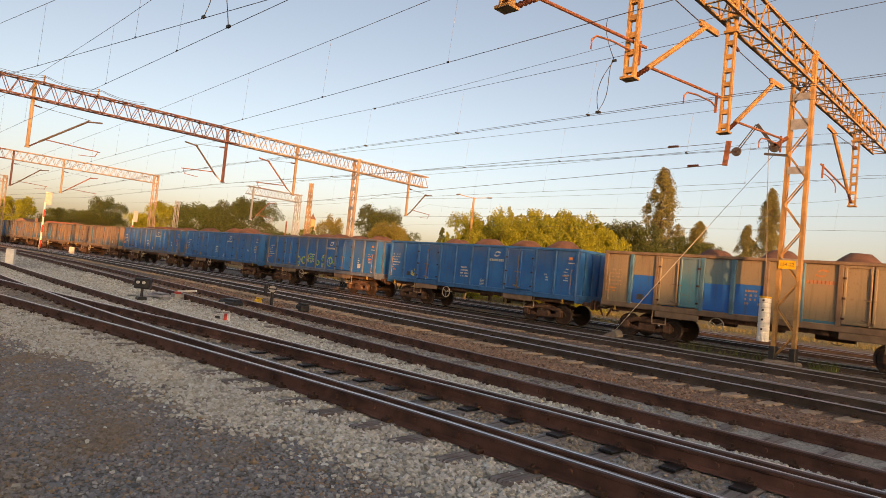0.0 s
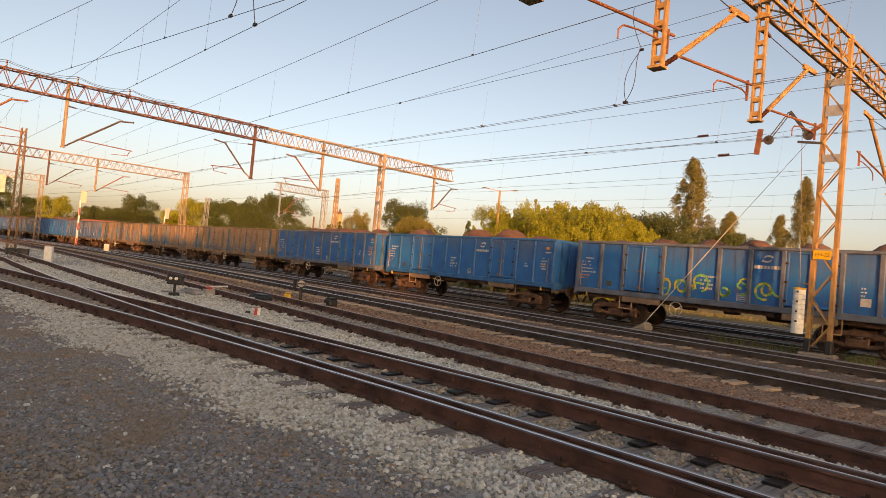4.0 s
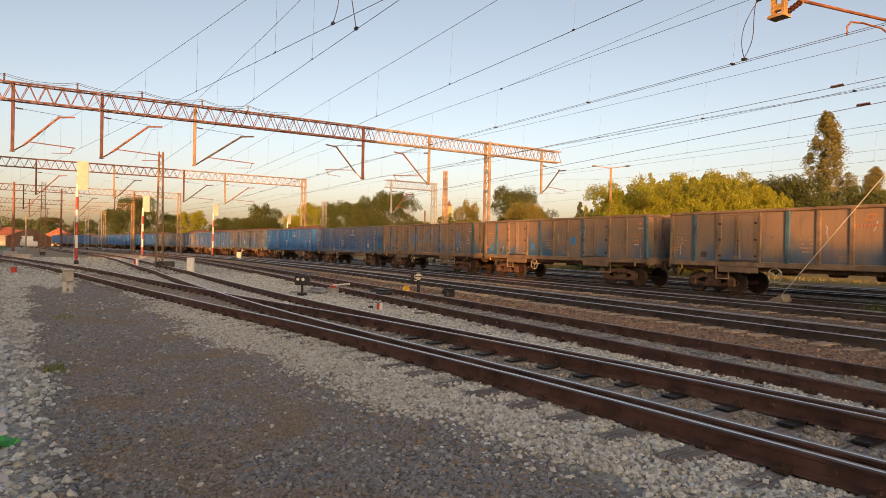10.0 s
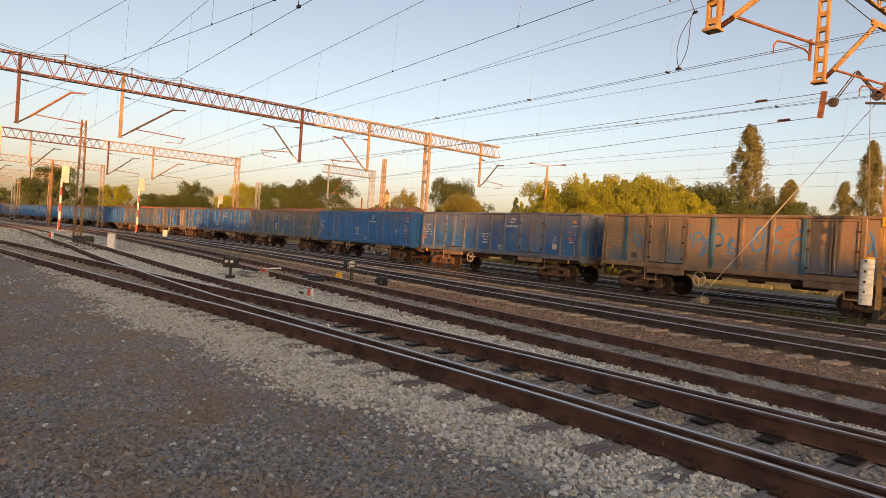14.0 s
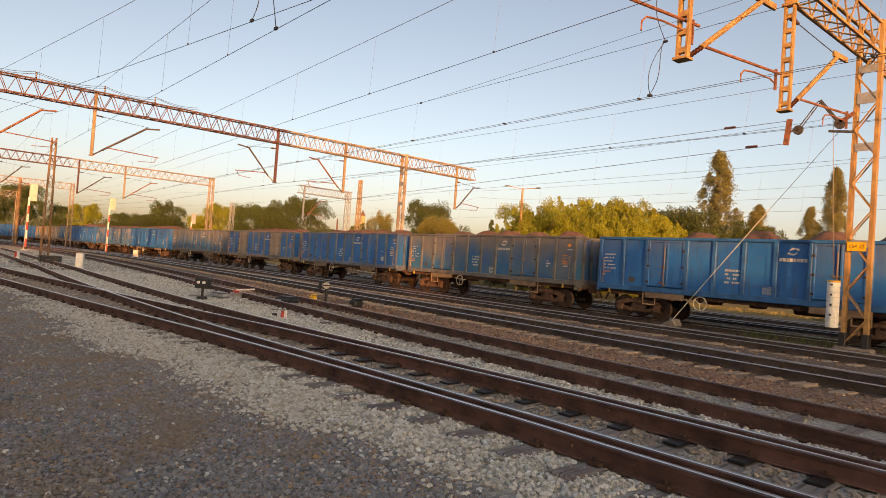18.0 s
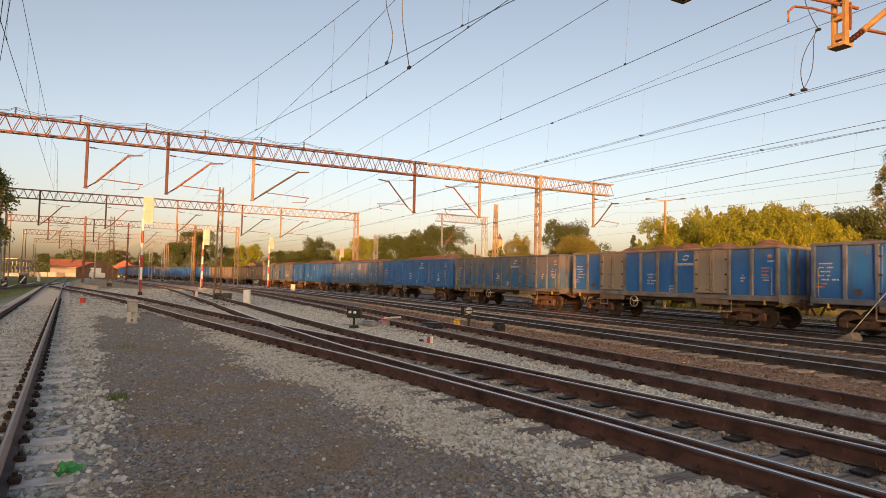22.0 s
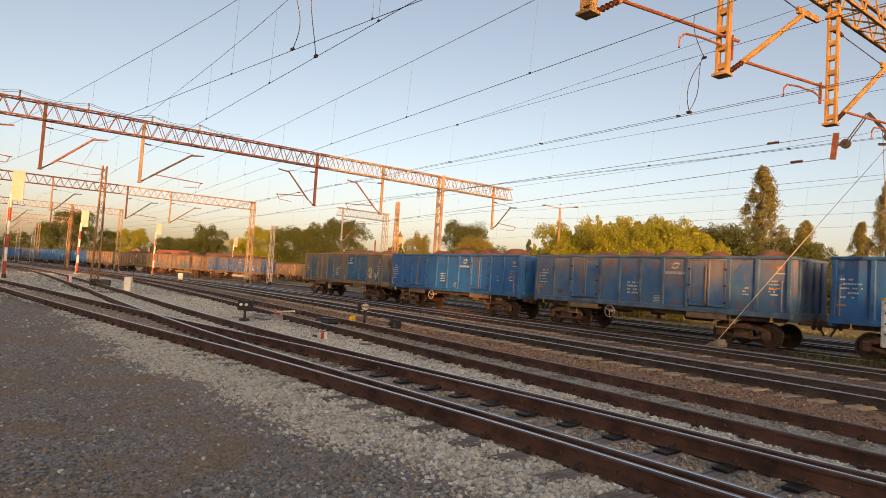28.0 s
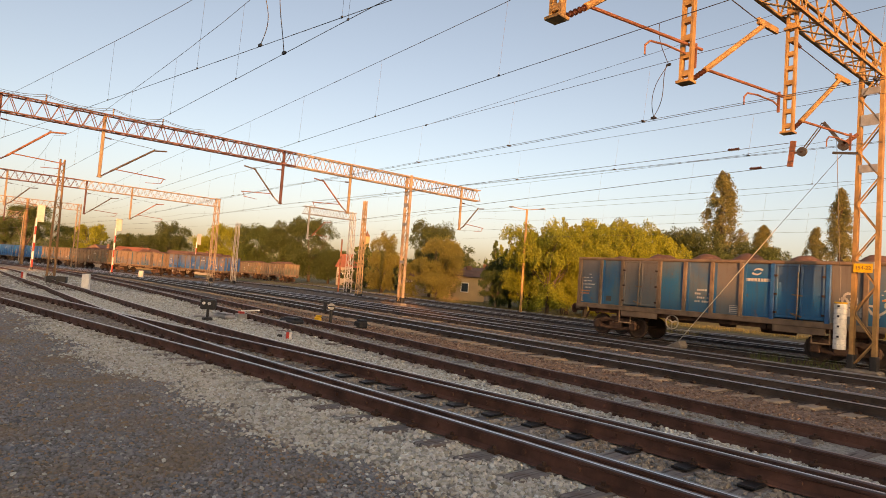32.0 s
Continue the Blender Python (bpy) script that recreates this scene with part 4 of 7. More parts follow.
for i, style in enumerate(TRAIN):
    wagons.append(make_wagon(style, i, "wagons of the moving coal train", pose(-7.15 - PITCH * i, 24.95, -0.3)))
    if i == 6:
        tagged(part("repaint", Shape().box(-1.75, -(HALF_W - 0.027), 1.85, 0.34, 0.006, 0.4, M_SPRAY_B).box(1.5, -(HALF_W - 0.027), 2.2, 0.42, 0.006, 0.42, M_SPRAY_B).box(-5.7, -(HALF_W - 0.027), 1.75, 0.3, 0.006, 0.36, M_SPRAY_B), wagons[-1], "square blue repainted patches"), kind="stuff")
    if i in SPRAYS:
        tagged(part('graffiti', spray_mesh(i, *SPRAYS[i]), wagons[-1], 'sprayed graffiti shapes'), kind='stuff')


def along(path, s, z):
    """A wagon's pose with its middle at s: both bogies on the line."""
    x1, y1, _ = path.at(s - 4.5)
    x2, y2, _ = path.at(s + 4.5)
    return pose((x1 + x2) / 2, (y1 + y2) / 2, z, 0, 0, math.degrees(math.atan2(y1 - y2, x1 - x2)))


SIXTH, SEVENTH = Path(PATHS["sixth"]), Path(PATHS["seventh"])
s0 = SIXTH.s_of_x(-90.0) + 7
for i, style in enumerate(["bluerust", "tan", "olive", "tan", "blue", "blue", "dusty", "blue", "dusty", "blue"]):
    if s0 + 14 * i + 8 < SIXTH.s[-1]:
        make_wagon(style, i + 2, "standing wagons", along(SIXTH, s0 + 14.04 * i, -0.35))
for i in range(2):
    make_wagon("olive", i + 1, "standing wagons", along(SEVENTH, SEVENTH.s_of_x(-108.0) + 7 + 14.04 * i, -0.35))

# ---- overhead line gantries ----
def lattice_beam(s, x, ya, yb, z0, z1, mat, w=0.55, panel=0.75, chord=0.07, brace=0.035, laced=True):
    n = max(2, int(abs(yb - ya) / panel))
    for dx in (-w / 2, w / 2):
        for z in (z0, z1):
            s.box(x + dx, (ya + yb) / 2, z, chord, abs(yb - ya), chord, mat)
        for i in range(n):
            a, b = ya + (yb - ya) * i / n, ya + (yb - ya) * (i + 1) / n
            m = (a + b) / 2
            s.bar((x + dx, a, z0), (x + dx, m, z1), brace, mat)
            s.bar((x + dx, m, z1), (x + dx, b, z0), brace, mat)
    for z in (z0, z1):
        for i in range(n + 1):
            a = ya + (yb - ya) * i / n
            s.bar((x - w / 2, a, z), (x + w / 2, a, z), brace, mat)
        for i in range(n if laced or z == z0 else 0):
            a, b = ya + (yb - ya) * i / n, ya + (yb - ya) * (i + 1) / n
            s.bar((x - w / 2, a, z), (x + w / 2, b, z), brace, mat)


def lattice_mast(s, x, y, z0, z1, mat, wb=0.6, wt=0.58, panel=0.8, leg=0.11, brace=0.05, depth=0.2):
    """A mast of two channel legs with flat zigzag bracing on both faces."""
    for side in (-1, 1):
        s.bar((x + side * wb / 2, y, z0), (x + side * wt / 2, y, z1), depth, mat, leg)
    n = max(2, int((z1 - z0) / panel))
    for dy in (-depth / 2, depth / 2):
        for i in range(n):
            u, v = i / n, (i + 1) / n
            wu, wv = wb + (wt - wb) * u, wb + (wt - wb) * v
            g = 1 if i % 2 else -1
            s.bar((x + g * wu / 2, y + dy, z0 + (z1 - z0) * u), (x - g * wv / 2, y + dy, z0 + (z1 - z0) * v), brace, mat, 0.03)


def lattice_tower(s, x, y, z0, z1, mat, wb=0.62, wt=0.42, panel=0.75, leg=0.08, brace=0.035):
    """A mast of four angle legs laced on every face."""
    n = max(3, int((z1 - z0) / panel))
    corners = ((-1, -1), (1, -1), (1, 1), (-1, 1))

    def at(c, u):
        w = (wb + (wt - wb) * u) / 2
        return Vector((x + c[0] * w, y + c[1] * w, z0 + (z1 - z0) * u))
    for c in corners:
        s.bar(at(c, 0), at(c, 1), leg, mat)
    for k in range(4):
        a, b = corners[k], corners[(k + 1) % 4]
        for i in range(n):
            p, q = (a, b) if i % 2 else (b, a)
            s.bar(at(p, i / n), at(q, (i + 1) / n), brace, mat)


def hose(s, pts, r, sides=5, mat=None):
    """One continuous round cable through the points."""
    p = [Vector(q) for q in pts]
    vs, fs = [], []
    for i, q in enumerate(p):
        d = (p[min(i + 1, len(p) - 1)] - p[max(i - 1, 0)]).normalized()
        a = d.cross(Vector((0, 0, 1)) if abs(d.z) < 0.9 else Vector((1, 0, 0))).normalized()
        b = d.cross(a)
        for k in range(sides):
            w = 2 * math.pi * k / sides
            vs.append(tuple(q + a * (r * math.cos(w)) + b * (r * math.sin(w))))
    for i in range(len(p) - 1):
        for k in range(sides):
            j = (k + 1) % sides
            fs.append((i * sides + k, i * sides + j, (i + 1) * sides + j, (i + 1) * sides + k))
    s.add(vs, fs, mat or M_WIRE)


def insulator(s, p, q, mat=None):
    """Ribbed brown insulator between p and q."""
    p, q = Vector(p), Vector(q)
    n = 5
    s.tube(p, q, 0.03, M_INSUL, 8)
    for i in range(n):
        a = p + (q - p) * ((i + 0.3) / n)
        b = p + (q - p) * ((i + 0.7) / n)
        s.tube(a, b, 0.058, M_INSUL, 10, 0.04)


def hanger_arm(x, y, zb, zbeam, yw, parent, mat, ladder=False, tube=None):
    """A hanging post below the beam with its insulated bracket to the wire at yw."""
    h = Shape()
    tube = tube or mat
    if ladder:
        for dx in (-0.1, 0.1):
            h.box(x + dx, y, (zb + zbeam + 0.9) / 2, 0.05, 0.12, zbeam + 0.9 - zb, mat)
        k = zb + 0.15
        while k < zbeam + 0.8:
            h.box(x, y, k, 0.16, 0.11, 0.11, mat)
            k += 0.36
        h.box(x, y, zb - 0.02, 0.3, 0.26, 0.05, mat)
        h.box(x, y, zbeam - 0.35, 0.34, 0.2, 0.06, mat)
    else:
        h.box(x, y, (zb + zbeam + 0.9) / 2, 0.16, 0.16, zbeam + 0.9 - zb, mat, bevel=0.02)
        h.box(x, y, zb, 0.24, 0.22, 0.06, mat)
    part("hanging_post", h, parent)
    g = 1 if yw > y else -1
    b = Shape()
    if ladder:
        def at(dy, dz):
            return (x, y + g * dy, zb + dz)
        insulator(b, at(0.2, 0.08), at(0.72, 0.42))
        b.tube(at(0.68, 0.4), at(3.2, 2.15), 0.062, tube, 8)
        b.bar(at(2.95, 2.2), at(3.95, 2.26), 0.07, tube, 0.14)
        b.tube(at(0.8, 0.45), at(4.45, 0.8), 0.032, M_RUSTY, 8)
        b.tube(at(0.1, 2.3), at(0.5, 2.28), 0.07, M_INSUL, 10, 0.04)
        b.tube(at(0.5, 2.28), at(3.1, 2.2), 0.012, M_WIRE, 6)
        b.bar(at(4.2, 0.85), at(4.2, 0.35), 0.035, M_RUSTY, 0.06)
        hose(b, [at(4.2, 0.5), at(3.9, 0.55), at(3.1, 0.5), at(2.6, 0.42), at(2.45, 0.3), at(2.45, 0.12)], 0.02, 7, M_RUSTY)
        part("bracket", b, parent, "rusty tubular bracket with brown insulators")
        return
    tip = y + g * max(2.0, abs(yw - y) - 0.5)
    insulator(b, (x, y + g * 0.1, zb + 0.06), (x, y + g * 0.5, zb + 0.36))
    b.tube((x, y + g * 0.5, zb + 0.36), (x, tip, zb + 2.05), 0.055, tube, 8)
    b.tube((x, tip - g * 0.12, zb + 2.0), (x, tip + g * 0.7, zb + 2.1), 0.045, tube, 8)
    b.tube((x, y + g * 0.4, zb + 2.25), (x, tip + g * 0.1, zb + 2.1), 0.012, M_WIRE, 6)
    insulator(b, (x, y + g * 0.1, zb + 2.27), (x, y + g * 0.45, zb + 2.24))
    b.tube((x, y + g * 0.75, zb + 0.55), (x, tip + g * 0.75, zb + 0.42), 0.028, M_RUSTY, 8)
    b.tube((x, tip + g * 0.65, zb + 0.42), (x, tip + g * 0.5, zb + 0.1), 0.02, M_RUSTY, 6)
    b.tube((x, tip + g * 0.55, zb + 0.12), (x, tip - g * 0.35, zb + 0.05), 0.018, M_RUSTY, 6)
    part("bracket", b, parent, "rusty tubular bracket with brown insulators")


def gantry(x, masts, span, z0, z1, hangers, mat, label, lad=False, knobs=()):
    g = thing("catenary_gantry", label, "gantry", "overhead line gantries")
    b = Shape()
    cut = span[0] + (span[1] - span[0]) * (0.6 if mat is M_RUSTY else 1.0)
    lattice_beam(b, x, span[0], cut, z0, z1, M_BEAM if mat is M_RUSTY else mat, panel=1.05 if lad else 0.75, chord=0.075, laced=not lad)
    part("beam", b, g, "rust-red lattice truss beam" if mat is M_RUSTY else "lattice truss beam")
    if cut < span[1]:
        b = Shape()
        lattice_beam(b, x, cut + 0.04, span[1], z0, z1, M_MASTF)
        part("beam", b, g, "tan lattice truss beam")
    for y in masts:
        m = Shape()
        if x > -41:
            lattice_mast(m, x, y, ground_z(x, y) + 0.25, z1 + 0.1, M_MAST if lad else M_MASTF)
        else:
            lattice_tower(m, x, y, ground_z(x, y) + 0.25, z1 + 0.1, M_GALV if mat is M_GALV else M_MASTF)
        part("mast", m, g)
        if x > -41:
            for zp, hp in ((2.9, 0.22), (5.85, 0.24), (7.35, 0.34), (8.25, 0.22)):
                part("batten_plate", Shape().box(x, y - 0.115, zp, 0.5, 0.02, hp, M_GALV), g, "grey steel batten plate")
        f = Shape().box(x, y, ground_z(x, y) + 0.02, 1.0, 0.6, 0.4, M_CONCD, bevel=0.05)
        part("footing", f, g, "grey concrete footing")
        for k in (-0.3, 0.3):
            part("boot", Shape().box(x + k, y, ground_z(x, y) + 0.42, 0.19, 0.3, 0.44, M_BLACK, bevel=0.02), g, "black tarred foot")
    for i, (y, yw) in enumerate(hangers):
        tone = M_MAST if lad else M_GALV if mat is M_GALV else (M_DARKRED, M_DARKRED, M_TANPOST, M_DARKRED, M_TANPOST, M_TANPOST)[i]
        hanger_arm(x, y, z0 - (2.95 if lad else 2.65), z0, yw, g, tone, lad, M_MAST if lad else M_RUSTY if i in (0, 1, 4) else M_ARM)
    for y in knobs:
        k = Shape()
        insulator(k, (x, y, z1), (x, y, z1 + 0.45))
        part("insulator", k, g)
    return g


gantry(-40.0, (-6.3, 29.0), (-6.6, 36.4), 8.7, 9.6, ((-1.6, 1.0), (2.5, 5.4), (7.4, 10.7), (18.4, 15.9), (23.7, 21.0), (34.5, 37.0)), M_RUSTY, "long rust-red lattice gantry over the yard", knobs=(-5, -2, 1.3, 4.5, 7.8, 10.5))
gantry(-6.6, (22.0, -9.0), (-9.5, 33.0), 8.7, 9.6, ((7.4, 9.4), (11.3, 13.7), (16.1, 19.3), (28.9, 26.0)), M_MAST, "near lattice gantry glowing in evening sun", lad=True)
gantry(-76.0, (27.0, -10.0), (-10.3, 27.3), 8.7, 9.6, ((-7, -5.3), (-1, 1), (6, 8), (13, 16), (17.5, 20.7)), M_RUSTY, "rust-brown lattice gantry further down the yard")
gantry(-112.0, (18.5, -14.0), (-14.3, 18.8), 8.7, 9.6, ((-9, -7), (-3, -1), (4, 6), (9, 12)), M_RUSTY, "rust-brown lattice gantry further down the yard")
gantry(-150.0, (15.5, -16.0), (-16.3, 15.8), 8.7, 9.6, ((-10, -8), (-3, -1), (5, 7)), M_RUSTY, "rust-brown lattice gantry near the station")
gantry(-190.0, (13.0, -18.0), (-18.3, 13.3), 8.7, 9.6, ((-10, -8), (0, 2)), M_RUSTY, "rust-brown lattice gantry near the station")
gantry(-62.0, (37.5,), (31.3, 37.8), 7.9, 8.7, ((32.0, 33.6),), M_GALV, "short grey lattice gantry beyond the goods track")


# ---- wires ----
# contact height, height and climb of the carrier, number of contact wires, then x and y at the supports
CATENARIES = [
    (5.6, 7.25, 0.75, 1, [(30, -0.2), (-6.6, -1.65), (-40, -3.0), (-76, -5.3), (-112, -7.0), (-150, -8.5)]),
    (5.6, 7.17, 0.75, 1, [(30, 10.9), (-6.6, 5.27), (-40, 0.15), (-76, -4.8)]),
    (5.6, 7.17, 0.75, 1, [(30, 5.1), (-6.6, 5.02), (-40, 5.03), (-76, 5.2), (-112, 3)]),
    (5.6, 7.05, 0.05, 1, [(30, 6.5), (-6.6, 8.36), (-40, 10.05), (-76, 11.5), (-112, 9), (-150, 7)]),
    (5.8, 7.15, 0.05, 2, [(30, 12.6), (-6.6, 13.46), (-40, 14.3), (-76, 16.4), (-112, 13.8), (-150, 11)]),
    (6.0, 7.22, 0.1, 2, [(30, 19.8), (-6.6, 19.22), (-40, 18.6), (-76, 20.4), (-112, 17.6)]),
    (5.9, 7.2, 0.3, 1, [(40, 23.4), (-6.6, 24.0), (-40, 25.6), (-76, 23.6), (-112, 21.0)]),
    (5.6, 6.85, 0.5, 1, [(40, 31), (-6.6, 31.0), (-40, 31.8), (-62, 34)]),
    (5.6, 6.85, 0.5, 1, [(40, 36), (-6.6, 36.2), (-40, 37.0), (-62, 41)]),
]
def carrier_z(low, climb, u):
    """The carrier hangs nearly level and climbs to its supports."""
    return low + climb * abs(2 * u - 1) ** 4


def build_catenary(line):
    zc, low, climb, wires, line = line
    c = thing("overhead_wire", "dark overhead contact wires with carrier and droppers", "overhead line", "overhead wires")
    for off in ((0.0,), (-0.06, 0.06))[wires - 1]:
        wire = Shape()
        hose(wire, [(x, y + off, zc) for x, y in line], 0.006)
        part("contact_wire", wire, c)
    pts = []
    for (xa, ya), (xb, yb) in zip(line, line[1:]):
        for i in range(12):
            u = i / 12
            pts.append((xa + (xb - xa) * u, ya + (yb - ya) * u, carrier_z(low, climb, u)))
    pts.append((line[-1][0], line[-1][1], carrier_z(low, climb, 1)))
    up = Shape()
    hose(up, pts, 0.0062)
    part("carrier_wire", up, c)
    for (xa, ya), (xb, yb) in zip(line, line[1:]):
        n = max(2, int(abs(xb - xa) / 4.6))
        for i in range(n):
            u = (i + 0.5) / n
            x, y = xa + (xb - xa) * u, ya + (yb - ya) * u
            if x < -60 or x > 6:
                continue
            d = Shape()
            d.tube((x, y, zc), (x + 0.12, y, carrier_z(low, climb, u)), 0.0025, M_WIRE, 4)
            d.box(x, y, zc + 0.01, 0.05, 0.02 if wires == 1 else 0.13, 0.035, M_WIRE)
            part("dropper", d, c)


for line in CATENARIES:
    build_catenary(line)

def jumper(x, y, z0, z1, bend, lean, label="looped jumper wire between carrier and contact wire"):
    """A slack loop of cable hanging between two wires."""
    g = thing("jumper_wire", label, "cable", "jumper wires")
    s = Shape()
    pts = []
    for i in range(25):
        u = i / 24
        pts.append((x + lean * u + bend * math.sin(math.pi * u) * (1 - 0.5 * u), y + 0.05 * math.sin(u * 6.0), z0 + (z1 - z0) * u))
    hose(s, pts, 0.009)
    part("cable", s, g)
    part("clamp", Shape().box(x, y, z0, 0.1, 0.05, 0.05, M_BLACK), g)


jumper(-11.3, 5.0, 5.6, 7.5, -0.35, -0.2)
jumper(-12.5, 5.0, 6.05, 7.6, 0.3, -0.1)
jumper(-8.7, 13.5, 5.85, 7.1, 0.1, 0.3)
jumper(-8.7, 13.55, 5.85, 7.1, -0.3, 0.3)
jumper(-8.35, 13.5, 7.1, 8.2, -0.12, -0.3)
spare = thing("spare_wire", "second carrier wire clamped to the first and led over the gantry", "overhead line", "overhead wires")
wire = Shape()
hose(wire, [(-18.2, 13.75, 7.14), (-6.6, 13.5, 7.6), (2.0, 13.2, 8.0)], 0.005)
part("wire", wire, spare)
part("clamp", Shape().box(-18.2, 13.75, 7.14, 0.1, 0.03, 0.05, M_BLACK), spare)
stay = thing("anchor_wires", "two overhead wires anchored to the mast", "overhead line", "overhead wires")
for k in (0.0, 0.16):
    wire = Shape()
    hose(wire, [(30, 5.6 + k, 7.2), (-6.6, -0.8 + k, 7.2), (-40, -6.3 + k * 0.3, 7.3)], 0.009)
    part("wire", wire, stay)
feed = thing("feeder_wire", "slack feeder wire over the gantry insulators", "overhead line")
for dx in (0.0, 0.5):
    wire, knob_y, pts = Shape(), (-6.4, -5, -2, 1.3, 4.5, 7.8, 10.5, 13.5), []
    for a, b in zip(knob_y, knob_y[1:]):
        for i in range(6):
            u = i / 6
            pts.append((-40 + dx, a + (b - a) * u, 10.05 - dx * 0.4 - 0.9 * u * (1 - u)))
    hose(wire, pts, 0.012)
    part("wire", wire, feed)

# ---- tracks ----
build_track("siding", "siding with rusty rails on pale concrete sleepers", M_RAILDULL, TIE_CONC)
near_track = build_track("curve", "near track with polished rails on dark wooden sleepers", M_RAILTOP, TIE_WOOD)
build_track("branch", "branching turnout track with worn rails", M_RAILTOP, TIE_WOOD, (-34, -13), skip=-13)
def slide_plates(track):
    """Black greased plates on the sleepers under the switch blades."""
    path = Path(PATHS["curve"])
    s0 = 0.4
    for k in range(30):
        x, y, a = path.at(s0 + 0.62 * k)
        if -11.5 < x < 3.0:
            rot = Matrix.Rotation(a, 3, "Z")
            for side, w in ((-0.56, 0.3), (0.5, 0.26)):
                c = rot @ Vector((0, side, 0))
                p = Shape().box(x + c.x, y + c.y, -0.158, 0.16, w, 0.03, M_GREASE, rot, 0.008)
                part("slide_plate", p, track, "black greased slide plate")


M_GREASE = plain("grease", (0.012, 0.012, 0.013), 0.3, 0.2, 0.4, 9.0, 0.2)
slide_plates(near_track)
build_track("second", "rust-brown track on wooden sleepers", M_RAILDULL, TIE_WOOD)
build_track("loop", "rusty side track half hidden in grass", M_RAILDULL, TIE_WOOD, (-31, -30), far_to=-100)
build_track("third", "running track with polished rails on oily ballast", M_RAILTOP, TIE_STAIN, (-34, 4), side_mat=M_RAILOIL, wide=True)
build_track("fourth", "running track with polished rails on oily ballast", M_RAILTOP, TIE_STAIN, (-30, 0), side_mat=M_RAILOIL, wide=True)
build_track("goods", "goods track that carries the coal train", M_RAILTOP, TIE_WOOD, (-30, -4), side_mat=M_RAILOIL, wide=True)
build_track("sixth", "far track with standing wagons", M_RAILTOP, TIE_WOOD, (-30, -8), side_mat=M_RAILOIL, wide=True)
build_track("seventh", "far track beyond the goods line", M_RAILTOP, TIE_WOOD, (-30, -12), side_mat=M_RAILOIL, wide=True)


# ---- unseen walls added to block the low sun ----
def build_sun_blocks():
    """Unseen walls added to block the low sun, with gaps where it shines through."""
    rng = random.Random(5)
    # wall heights set where shade and sun fall on the tracks and wagons
    for x0, x1, lo, hi in ((-175, -30, 10.2, 10.8), (-30, -7, 6.2, 6.5), (-7, 12, 9.1, 9.3), (12, 27, 11.6, 12.4), (27, 53.4, 13.0, 13.5), (53.4, 61.2, 9.2, 9.4), (61.2, 72, 13.0, 13.4), (72, 75.9, 11.9, 12.1),
                           (75.9, 77.7, 10.2, 10.2), (77.7, 82, 11.9, 11.9), (82, 114, 11.0, 11.2), (114, 126, 9.6, 9.6), (126, 260, 10.2, 10.8)):
        x = x0
        while x < x1 - 0.1:
            w = min(rng.uniform(7, 13), x1 - x)
            h = rng.uniform(lo, hi)
            row = Shape().box(x + w / 2, -30, h / 2 - 0.4, w, 1.6, h, M_SUNBLOCK)
            tagged(part("building_behind", row), "unseen wall added behind the yard to block the sun", "building", kind="structure")
            x += w


M_SUNBLOCK = plain("sun_block_plain", (0.5, 0.44, 0.36), 0.9, 0.0, 0.15, 0.7, 0.2)
build_sun_blocks()


# ---- trees ----
def leaf_material(name, lo, hi):
    m, t, b = nodes_of(name)
    g = t.nodes.new("ShaderNodeNewGeometry")
    n = noise_tex(t, 0.6, 3)
    r = ramp(t, g.outputs["Random Per Island"], [(0.0, lo), (1.0, hi)])
    c2 = ramp(t, n.outputs[0], [(0.3, 0.6), (0.7, 1.0)])
    c = mixed(t, 0.6, r.outputs[0], c2.outputs[0], "MULTIPLY")
    t.links.new(c, b.inputs["Base Color"])
    b.inputs["Roughness"].default_value = 0.6
    tr = t.nodes.new("ShaderNodeBsdfTranslucent")
    t.links.new(c, tr.inputs[0])
    mix = t.nodes.new("ShaderNodeMixShader")
    mix.inputs[0].default_value = 0.35
    t.links.new(b.outputs[0], mix.inputs[1])
    t.links.new(tr.outputs[0], mix.inputs[2])
    t.links.new(mix.outputs[0], t.nodes["Material Output"].inputs[0])
    return m


M_LEAF_Y = leaf_material("leaf_yellow_green", (0.163, 0.194, 0.0241), (0.447, 0.439, 0.0516))
M_LEAF_G = leaf_material("leaf_green", (0.0387, 0.0645, 0.0189), (0.138, 0.163, 0.043))
M_LEAF_D = leaf_material("leaf_dark", (0.05, 0.0814, 0.0218), (0.139, 0.172, 0.0434))
M_LEAF_P = leaf_material("leaf_poplar", (0.105, 0.115, 0.048), (0.36, 0.32, 0.115))
M_LEAF_O = leaf_material("leaf_olive_gold", (0.13, 0.13, 0.035), (0.4, 0.34, 0.085))
M_BARK = plain("bark", (0.11, 0.08, 0.06), 0.95, 0.0, 0.35, 3.0, 1.0)


